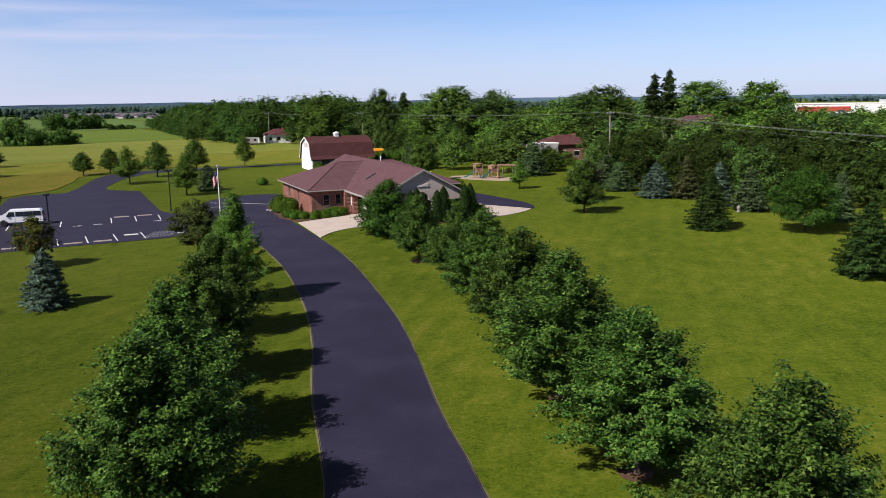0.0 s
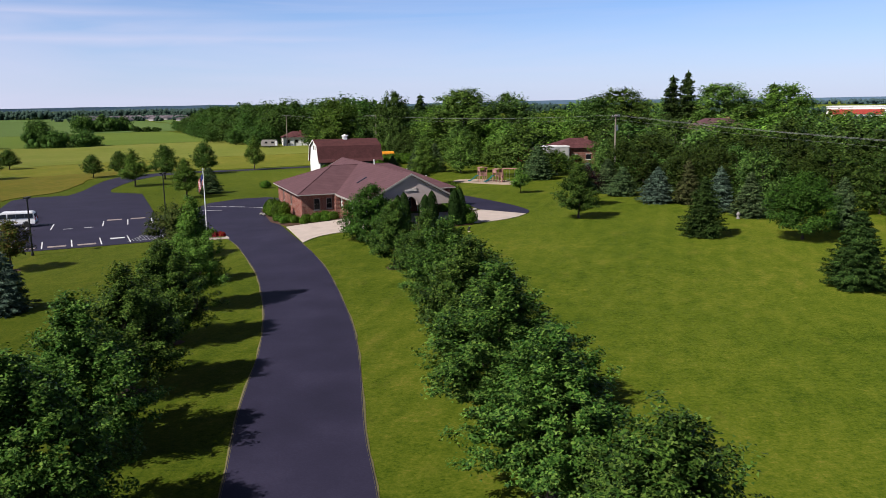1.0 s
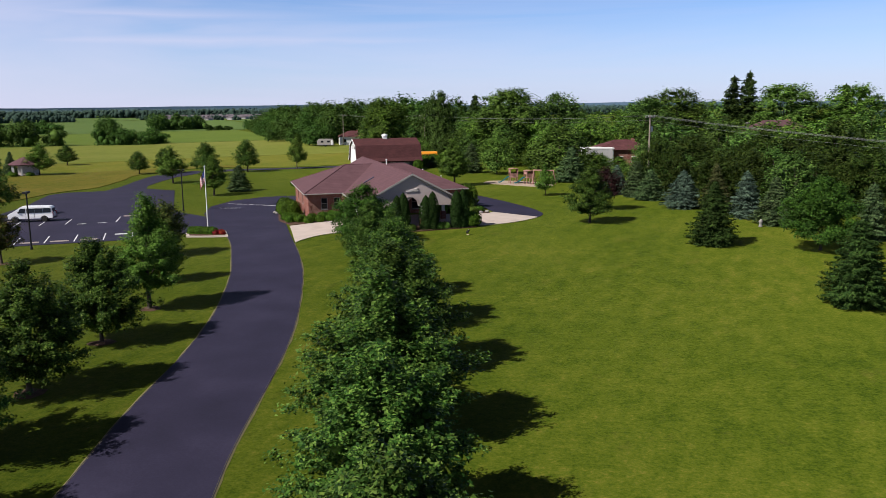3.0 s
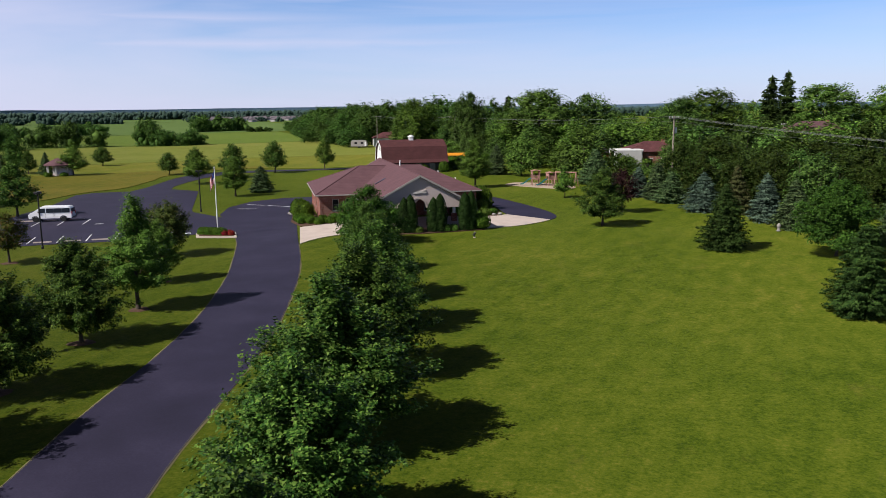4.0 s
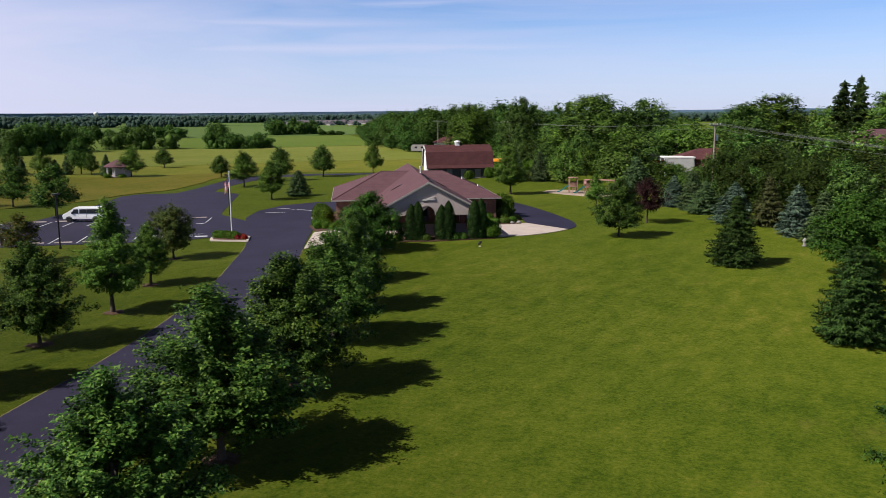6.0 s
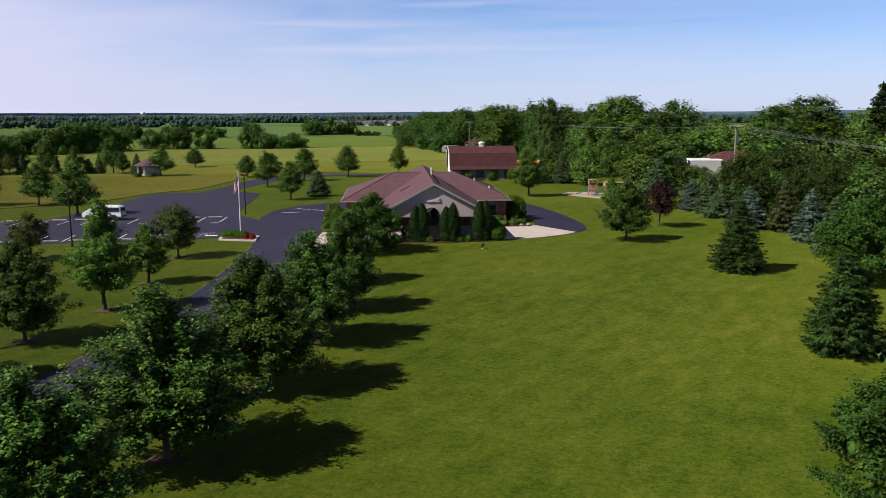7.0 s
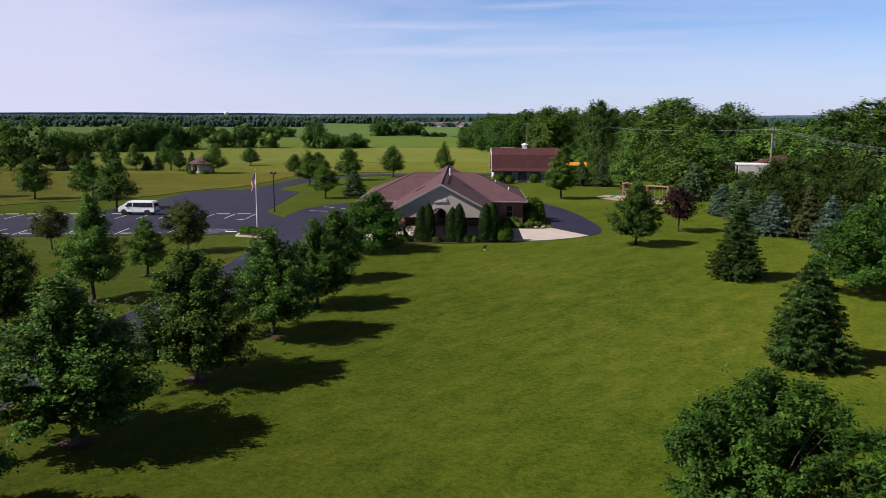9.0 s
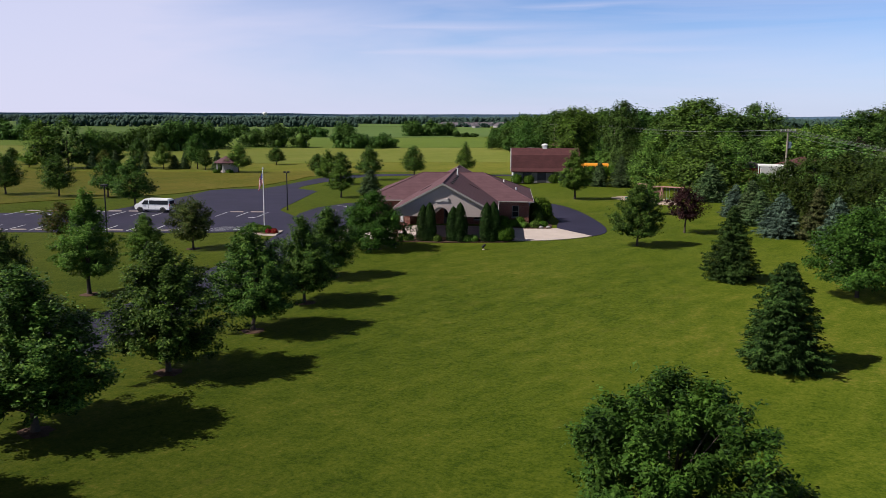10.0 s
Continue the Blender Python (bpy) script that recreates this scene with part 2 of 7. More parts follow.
LAWN = lawn_material("mown_grass", [(0.0237, 0.0416, 0.0021), (0.0462, 0.0671, 0.0038), (0.072, 0.0884, 0.0071), (0.115, 0.1077, 0.0166)], 14)
MEADOW = lawn_material("uncut_meadow", [(0.0612, 0.0842, 0.0088), (0.102, 0.1166, 0.0127), (0.1459, 0.1404, 0.0198), (0.1989, 0.1598, 0.0319)], 10, 0.012, 0.14, straw=(0.20, 0.135, 0.034))
ROUGH = lawn_material("rough_meadow", [(0.0526, 0.0623, 0.007), (0.0877, 0.0863, 0.0102), (0.1255, 0.1039, 0.0158), (0.1711, 0.1183, 0.0255)], 10, 0.02, 0.2, straw=(0.15, 0.09, 0.022))
HAY = lawn_material("hay_field", [(0.0984, 0.1242, 0.0176), (0.1451, 0.1590, 0.0299), (0.1907, 0.1801, 0.0462)], 28, 0.008, 0.06, straw=(0.21, 0.165, 0.05))
CROP = lawn_material("young_crop", [(0.0541, 0.0962, 0.0283), (0.0739, 0.1196, 0.0347), (0.0968, 0.1384, 0.0441)], 40, 0.006, 0.05)
SPROUT = lawn_material("bright_sprouts", [(0.0650, 0.1100, 0.0156), (0.0925, 0.1350, 0.0221), (0.1225, 0.1550, 0.0312)], 40, 0.006, 0.05)
ASPHALT = surface("asphalt", [(0.0116, 0.0096, 0.0246), (0.0182, 0.0151, 0.0361), (0.0297, 0.0251, 0.0526)], 0.22, 9, 0.75, 0.25, where="World", spec=0.3)
CONCRETE = surface("pale_concrete", [(0.3677, 0.3068, 0.2728), (0.4495, 0.3755, 0.3344), (0.5005, 0.4212, 0.3784)], 0.6, 12, 0.85, 0.2, where="World")
PAINT_LINE = surface("road_paint", [(0.45, 0.45, 0.46), (0.72, 0.72, 0.72)], 1.5, 14, 0.7, 0.1, where="World")
MULCH = surface("bark_mulch", [(0.0360, 0.0176, 0.0096), (0.0720, 0.0384, 0.0224), (0.1120, 0.0640, 0.0400)], 3, 22, 0.95, 0.8, where="World")
SANDY = surface("wood_chips", [(0.3040, 0.2320, 0.1760), (0.4000, 0.3200, 0.2480)], 1.0, 14, 0.95, 0.5, where="World")
EDGE_SOIL = surface("dry_verge", [(0.0880, 0.0840, 0.0280), (0.1600, 0.1360, 0.0640)], 1.5, 12, 0.95, 0.4, where="World")
BARK = surface("bark", [(0.0480, 0.0360, 0.0280), (0.0960, 0.0760, 0.0600)], 6, 40, 0.95, 0.6)
LEAF_MAPLE = foliage("maple_leaves", [(0.0186, 0.0512, 0.009), (0.0391, 0.0916, 0.0146), (0.0666, 0.1342, 0.0215), (0.1225, 0.1971, 0.0361)], 0.12, 0.5, patch=1.5)
LEAF_BRIGHT = foliage("bright_leaves", [(0.0501, 0.1049, 0.0154), (0.0901, 0.1619, 0.0231), (0.1354, 0.2145, 0.0384)])
# woodland, deep and fresh leaves: darkest tone lowered to read as crown shade
LEAF_WOOD = foliage("woodland_leaves", [(0.03, 0.064, 0.0095), (0.0955, 0.1833, 0.0263), (0.1747, 0.2831, 0.0448)], spread=(0.62, 1.28), patch=0.4)
LEAF_SHADE = foliage("shade_tree_leaves", [(0.0226, 0.0607, 0.0085), (0.0388, 0.0946, 0.0127), (0.0653, 0.1335, 0.0197)])
LEAF_DEEP = foliage("deep_green_leaves", [(0.0218, 0.0484, 0.0099), (0.0709, 0.1339, 0.027), (0.1262, 0.2063, 0.0446)], spread=(0.62, 1.28), patch=0.4)
LEAF_FRESH = foliage("fresh_leaves", [(0.0324, 0.0696, 0.012), (0.1023, 0.1947, 0.0308), (0.1705, 0.2767, 0.0541)], spread=(0.62, 1.28), patch=0.4)
LEAF_SAGE = foliage("sage_needles", [(0.0427, 0.0762, 0.0312), (0.0702, 0.1128, 0.0438), (0.1098, 0.1555, 0.0625)], 0.12, 0.7)
LEAF_HEDGE = foliage("hedgerow_leaves", [(0.0339, 0.0741, 0.0146), (0.0526, 0.1073, 0.019), (0.0791, 0.1442, 0.0264)])
LEAF_OLIVE = foliage("olive_leaves", [(0.0425, 0.0741, 0.0178), (0.076, 0.1184, 0.0255), (0.1294, 0.1481, 0.0384)])
LEAF_THICKET = foliage("thicket_leaves", [(0.020, 0.038, 0.007), (0.035, 0.061, 0.010), (0.060, 0.084, 0.016)], spread=(0.62, 1.28))
LEAF_RUST = foliage("rusty_leaves", [(0.0432, 0.0775, 0.0132), (0.0744, 0.1075, 0.0176), (0.1500, 0.1063, 0.0286)])
LEAF_PLUM = foliage("plum_leaves", [(0.0160, 0.0080, 0.0096), (0.0320, 0.0128, 0.0144), (0.0520, 0.0224, 0.0208)])
LEAF_SPRUCE = foliage("spruce_needles", [(0.016, 0.0351, 0.0081), (0.0293, 0.0577, 0.0121), (0.0508, 0.0853, 0.0182)], 0.12, 0.7)
LEAF_BLUE = foliage("blue_needles", [(0.0414, 0.0686, 0.0490), (0.0681, 0.1030, 0.0749), (0.1036, 0.1466, 0.1066)], 0.12, 0.65)
LEAF_ARBOR = foliage("arborvitae_scales", [(0.0129, 0.0336, 0.0072), (0.0221, 0.0504, 0.0101), (0.0331, 0.0672, 0.0144)], 0.12, 0.65)
LEAF_BUSH = foliage("clipped_leaves", [(0.039, 0.0878, 0.0087), (0.0671, 0.1331, 0.0126), (0.103, 0.177, 0.0196)])
LEAF_PINE = foliage("pine_needles", [(0.0360, 0.0480, 0.0144), (0.0600, 0.0640, 0.0224), (0.0800, 0.0760, 0.0320)], 0.12)
LEAF_FLOWER = foliage("red_flowers", [(0.2800, 0.0080, 0.0240), (0.4400, 0.0160, 0.0480), (0.0800, 0.0960, 0.0160)], 0.2)
# distance haze over these woods is put into the bluish base colour
FAR_WOOD_BLUED = surface("far_woods", [(0.017, 0.0367, 0.0267), (0.0248, 0.0494, 0.035), (0.0343, 0.0638, 0.0432)], 0.02, 0.12, 0.95, 0.0, where="World")
# farthest woods: paler and bluer, aerial haze painted as their own colour
HAZE_TINTED_WOOD = surface("haze_tinted_woods", [(0.030, 0.058, 0.062), (0.042, 0.076, 0.082), (0.056, 0.094, 0.104)], 0.01, 0.06, 0.95, 0.0, where="World")
BRICK = brickwork("red_brick", (0.2400, 0.0680, 0.0440), (0.1760, 0.0496, 0.0360), (0.2880, 0.2160, 0.1840), 0.22, 0.075, 0.010)
SHINGLE = brickwork("shingles", (0.1130, 0.0580, 0.0660), (0.1000, 0.0510, 0.0590), (0.0860, 0.0440, 0.0510), 0.35, 0.14, 0.012, 0.9, 0.4, (0.88, 1.08))
BARN_ROOF = brickwork("barn_shingles", (0.0900, 0.0330, 0.0330), (0.0720, 0.0260, 0.0270), (0.0440, 0.0160, 0.0170), 0.35, 0.14, 0.012, 0.85, 0.5, (0.84, 1.1))
STUCCO = surface("stucco", [(0.4135, 0.3404, 0.3195), (0.4858, 0.4019, 0.3785)], 0.8, 26, 0.9, 0.3)
PLASTER = surface("pale_plaster", [(0.52, 0.47, 0.44), (0.60, 0.55, 0.52)], 0.8, 26, 0.9, 0.2)
WHITE = surface("white_paint", [(0.70, 0.69, 0.68), (0.80, 0.80, 0.79)], 1.2, 20, 0.55, 0.08)
TRIM = surface("beige_trim", [(0.2720, 0.2486, 0.2296), (0.3400, 0.3158, 0.2952)], 1.2, 20, 0.6, 0.08)
DARK_GREY = surface("dark_grey_paint", [(0.035, 0.033, 0.036), (0.06, 0.056, 0.06)], 2, 20, 0.5, 0.05)
BLACK = surface("black_paint", [(0.010, 0.010, 0.011), (0.018, 0.018, 0.02)], 2, 20, 0.45, 0.05)
RUBBER = surface("rubber", [(0.012, 0.012, 0.012), (0.022, 0.022, 0.022)], 8, 60, 0.8, 0.1)
CHROME = surface("bright_metal", [(0.55, 0.55, 0.56), (0.66, 0.66, 0.67)], 6, 60, 0.3, 0.02, metal=1.0)
GALV = surface("weathered_metal", [(0.42, 0.43, 0.44), (0.52, 0.53, 0.54)], 4, 30, 0.5, 0.05, metal=0.6)
WIRE = surface("dull_wire", [(0.16, 0.16, 0.165), (0.24, 0.24, 0.25)], 4, 30, 0.6, 0.0)
POLE_WOOD = surface("pole_wood", [(0.1920, 0.1600, 0.1320), (0.2880, 0.2480, 0.2080)], 1.2, 18, 0.9, 0.4)
CEDAR = surface("cedar", [(0.27, 0.135, 0.115), (0.38, 0.215, 0.18)], 2.5, 30, 0.8, 0.3)
TEAL = surface("teal_plastic", [(0.0210, 0.1364, 0.1550), (0.0350, 0.1860, 0.1984)], 2, 20, 0.4, 0.0)
YELLOW = surface("bus_yellow", [(0.70, 0.27, 0.02), (0.80, 0.33, 0.03)], 1, 16, 0.35, 0.0)
VAN_WHITE = surface("van_paint", [(0.74, 0.74, 0.75), (0.82, 0.82, 0.83)], 1, 12, 0.28, 0.0, spec=0.5)
STONE = surface("grey_stone", [(0.1600, 0.1520, 0.1440), (0.2880, 0.2720, 0.2560)], 3, 26, 0.9, 0.6)
RED_PAINT = surface("barn_red", [(0.30, 0.035, 0.025), (0.42, 0.06, 0.045)], 1.5, 18, 0.7, 0.1)
FLAG_RED = surface("flag_red", [(0.42, 0.02, 0.035), (0.52, 0.03, 0.05)], 4, 40, 0.8, 0.0)
FLAG_BLUE = surface("flag_blue", [(0.02, 0.03, 0.14), (0.03, 0.045, 0.19)], 4, 40, 0.8, 0.0)
LAMP_RED = surface("tail_lamp", [(0.35, 0.01, 0.01), (0.45, 0.02, 0.02)], 4, 40, 0.3, 0.0)
LAMP_CLEAR = surface("lamp_lens", [(0.60, 0.60, 0.62), (0.72, 0.72, 0.74)], 4, 40, 0.2, 0.0)
HOUSE_FAR = surface("far_siding", [(0.22, 0.20, 0.20), (0.42, 0.40, 0.40)], 0.3, 2, 0.8, 0.0)
ROOF_FAR = surface("far_roofing", [(0.085, 0.072, 0.085), (0.145, 0.122, 0.138)], 0.3, 2, 0.9, 0.0)

HOUSE_PALE = surface("pale_boards", [(0.34, 0.34, 0.34), (0.46, 0.45, 0.44)], 0.6, 9, 0.8, 0.1)

GLASS = bpy.data.materials.new("window_glass")
GLASS.use_nodes = True
gb = GLASS.node_tree.nodes["Principled BSDF"]
gb.inputs["Base Color"].default_value = (0.012, 0.014, 0.017, 1)
gb.inputs["Roughness"].default_value, gb.inputs["Specular IOR Level"].default_value = 0.08, 0.18

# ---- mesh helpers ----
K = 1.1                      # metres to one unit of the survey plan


def smooth(t):
    t = min(1.0, max(0.0, t))
    return t * t * (3 - 2 * t)


def rise(x, y):
    """The height of the ground: a low swell under the house and its lawn."""
    return 0.77 * smooth((y - 55) / 42) * smooth((x + 24) / 17.6)


def spot(x, y):
    """A place of the plan in metres, on the ground."""
    return (x * K, y * K, rise(x * K, y * K))


def mesh_object(name, me, mat, parent=None, label=""):
    ob = new(name, me)
    for m in (mat if isinstance(mat, (list, tuple)) else [mat]):
        me.materials.append(m)
    if parent is not None:
        ob.parent = parent
    if label:
        ob["label"] = label
    return ob


def part(name, bm, mat, parent=None, label="", soft=False):
    me = bpy.data.meshes.new(name)
    bmesh.ops.recalc_face_normals(bm, faces=bm.faces)
    if soft:
        for f in bm.faces:
            f.smooth = True
    bm.to_mesh(me)
    bm.free()
    return mesh_object(name, me, mat, parent, label)


def thing(name, x, y, z, turn, label, category, group="", kind="", scale=1.0):
    ob = new(name)
    ob.empty_display_size = 0.3
    ob.matrix_basis = pose(x, y, z, 0, 0, turn) @ Matrix.Scale(scale, 4)
    return tagged(ob, label, category, group, kind)


def box(bm, x0, x1, y0, y1, z0, z1, bevel=0.0, m=None):
    r = bmesh.ops.create_cube(bm, size=1.0)
    vs = r["verts"]
    for v in vs:
        v.co = Vector(((x0 + x1) / 2 + v.co.x * (x1 - x0), (y0 + y1) / 2 + v.co.y * (y1 - y0), (z0 + z1) / 2 + v.co.z * (z1 - z0)))
        if m is not None:
            v.co = m @ v.co
    if bevel:
        es = list({e for v in vs for e in v.link_edges})
        bmesh.ops.bevel(bm, geom=es, offset=bevel, segments=2, affect="EDGES", profile=0.5)


def rod(bm, a, b, r0, r1=None, sides=8, caps=True):
    """A tapered rod from a to b."""
    a, b = Vector(a), Vector(b)
    r1 = r0 if r1 is None else r1
    d = (b - a).normalized()
    u = d.orthogonal().normalized()
    w = d.cross(u)
    rings = []
    for p, r in ((a, r0), (b, r1)):
        rings.append([bm.verts.new(p + (u * math.cos(k * math.tau / sides) + w * math.sin(k * math.tau / sides)) * r) for k in range(sides)])
    for k in range(sides):
        bm.faces.new((rings[0][k], rings[0][(k + 1) % sides], rings[1][(k + 1) % sides], rings[1][k]))
    if caps:
        bm.faces.new(rings[0][::-1])
        bm.faces.new(rings[1])


def lathe(bm, profile, sides=14, at=(0, 0, 0)):
    """A turned body: profile of (radius, height)."""
    ox, oy, oz = at
    rings = [[bm.verts.new((ox + r * math.cos(k * math.tau / sides), oy + r * math.sin(k * math.tau / sides), oz + z)) for k in range(sides)] for r, z in profile]
    for lo, hi in zip(rings, rings[1:]):
        for k in range(sides):
            bm.faces.new((lo[k], lo[(k + 1) % sides], hi[(k + 1) % sides], hi[k]))
    bm.faces.new(rings[0][::-1])
    bm.faces.new(rings[-1])


def prism(bm, outline, a, b, axis="y"):
    """An outline of (u, v) drawn out from a to b along an axis."""
    def place(u, v, w):
        return (u, w, v) if axis == "y" else (w, u, v) if axis == "x" else (u, v, w)
    lo = [bm.verts.new(place(u, v, a)) for u, v in outline]
    hi = [bm.verts.new(place(u, v, b)) for u, v in outline]
    n = len(outline)
    f1, f2 = bm.faces.new(lo[::-1]), bm.faces.new(hi)
    for k in range(n):
        bm.faces.new((lo[k], lo[(k + 1) % n], hi[(k + 1) % n], hi[k]))
    bmesh.ops.triangulate(bm, faces=[f1, f2])


def smoothed(points, per=6):
    """A rounded line through points."""
    pts = [Vector((*p, 0)) for p in points]
    out = []
    for i in range(len(pts) - 1):
        p0, p1, p2, p3 = pts[max(0, i - 1)], pts[i], pts[i + 1], pts[min(len(pts) - 1, i + 2)]
        for k in range(per):
            t = k / per
            out.append(0.5 * ((2 * p1) + (p2 - p0) * t + (2 * p0 - 5 * p1 + 4 * p2 - p3) * t * t + (3 * p1 - p0 - 3 * p2 + p3) * t ** 3))
    out.append(pts[-1])
    return [(p.x, p.y) for p in out]


def drape(outline, lift, step=4.0, thick=0.12):
    """A sheet of the given outline that follows the ground, lifted a little, with a low edge."""
    bm = bmesh.new()
    face = bm.faces.new([bm.verts.new((x, y, 0)) for x, y in outline])
    bmesh.ops.triangulate(bm, faces=[face])
    xs, ys = [p[0] for p in outline], [p[1] for p in outline]
    for axis, lo, hi in ((0, min(xs), max(xs)), (1, min(ys), max(ys))):
        k = math.ceil(lo / step) * step
        while k < hi:
            co, no = [0, 0, 0], [0, 0, 0]
            co[axis], no[axis] = k, 1
            bmesh.ops.bisect_plane(bm, geom=bm.verts[:] + bm.edges[:] + bm.faces[:], plane_co=co, plane_no=no)
            k += step
    rim = [e for e in bm.edges if e.is_boundary]
    skirt = bmesh.ops.extrude_edge_only(bm, edges=rim)
    low = {v for v in skirt["geom"] if isinstance(v, bmesh.types.BMVert)}
    for v in bm.verts:
        v.co.z = rise(v.co.x, v.co.y) + (lift - thick if v in low else lift)
    return bm

# ---- plants ----


def leaf_mesh(name, pos, nrm, size, aspect, rng, spread=0.3, corners=4, lumps=None, along=None):
    """Many small folded leaves: places, facings and sizes."""
    n = len(pos)
    nrm = nrm / np.maximum(np.linalg.norm(nrm, axis=1, keepdims=True), 1e-6)
    ref = rng.normal(size=(n, 3)) if along is None else along + rng.normal(size=(n, 3)) * 0.3
    d = ref - nrm * np.sum(ref * nrm, axis=1, keepdims=True)
    d /= np.maximum(np.linalg.norm(d, axis=1, keepdims=True), 1e-6)
    w = np.cross(nrm, d)
    s = (size * rng.uniform(1 - spread, 1 + spread, n))[:, None]
    fold = nrm * s * 0.13
    co = np.empty((n, corners, 3))
    if corners == 4:
        co[:, 0] = pos - d * s * 0.5
        co[:, 1] = pos + w * s * aspect * 0.5 + fold - d * s * 0.05
        co[:, 2] = pos + d * s * 0.5
        co[:, 3] = pos - w * s * aspect * 0.5 + fold - d * s * 0.05
    else:
        co[:, 0] = pos - d * s * 0.42 + w * s * aspect * 0.55
        co[:, 1] = pos - d * s * 0.42 - w * s * aspect * 0.55
        co[:, 2] = pos + d * s * 0.62
    me = bpy.data.meshes.new(name)
    verts, index, starts = co.reshape(-1, 3), np.arange(corners * n), np.arange(0, corners * n, corners)
    if lumps is not None:
        lv, lf = lumps
        index = np.concatenate([index, lf.ravel() + len(verts)])
        starts = np.concatenate([starts, corners * n + np.arange(0, lf.size, 3)])
        verts = np.concatenate([verts, lv])
    me.vertices.add(len(verts))
    me.vertices.foreach_set("co", verts.ravel())
    me.loops.add(len(index))
    me.loops.foreach_set("vertex_index", index)
    me.polygons.add(len(starts))
    me.polygons.foreach_set("loop_start", starts)
    if lumps is not None:
        me.polygons.foreach_set("use_smooth", np.arange(len(starts)) >= n)
    me.update()
    me.validate()
    return me


def ball_template(level):
    bm = bmesh.new()
    bmesh.ops.create_icosphere(bm, subdivisions=level, radius=1.0)
    v = np.array([tuple(p.co) for p in bm.verts])
    f = np.array([[p.index for p in q.verts] for q in bm.faces])
    bm.free()
    return v, f


BALLS = {1: ball_template(1), 2: ball_template(2)}


def lump_mesh(rng, centres, radii, level, tall=0.8):
    """Dense inner twigs and leaves of a crown: one uneven lump for each clump."""
    tv, tf = BALLS[level]
    vs, fs = [], []
    for k, (c, r) in enumerate(zip(centres, radii)):
        rough = rng.uniform(0.72, 1.18, (len(tv), 1))
        vs.append(tv * rough * np.array([r, r, r * tall]) + c)
        fs.append(tf + k * len(tv))
    return np.concatenate(vs), np.concatenate(fs)


def in_ball(rng, n):
    v = rng.normal(size=(n, 3))
    v /= np.linalg.norm(v, axis=1, keepdims=True)
    return v * rng.uniform(0, 1, n)[:, None] ** 0.45


ENVELOPES = {
    "round": [(0, 0.45), (0.12, 0.78), (0.35, 1.0), (0.6, 0.93), (0.82, 0.62), (1.0, 0.12)],
    "oval": [(0, 0.55), (0.10, 0.88), (0.28, 1.0), (0.52, 0.84), (0.78, 0.48), (1.0, 0.05)],
    "upright": [(0, 0.50), (0.14, 0.92), (0.30, 1.0), (0.55, 0.74), (0.8, 0.36), (1.0, 0.04)],
    "dome": [(0, 0.82), (0.12, 0.98), (0.36, 1.0), (0.62, 0.88), (0.84, 0.58), (1.0, 0.14)],
    "globe": [(0, 0.74), (0.15, 0.93), (0.4, 1.0), (0.64, 0.97), (0.84, 0.80), (1.0, 0.42)],
    "broad": [(0, 0.62), (0.2, 0.86), (0.45, 1.0), (0.68, 0.96), (0.86, 0.72), (1.0, 0.30)],
    "flat": [(0, 0.55), (0.15, 0.92), (0.4, 1.0), (0.68, 0.86), (0.88, 0.55), (1.0, 0.2)],
}


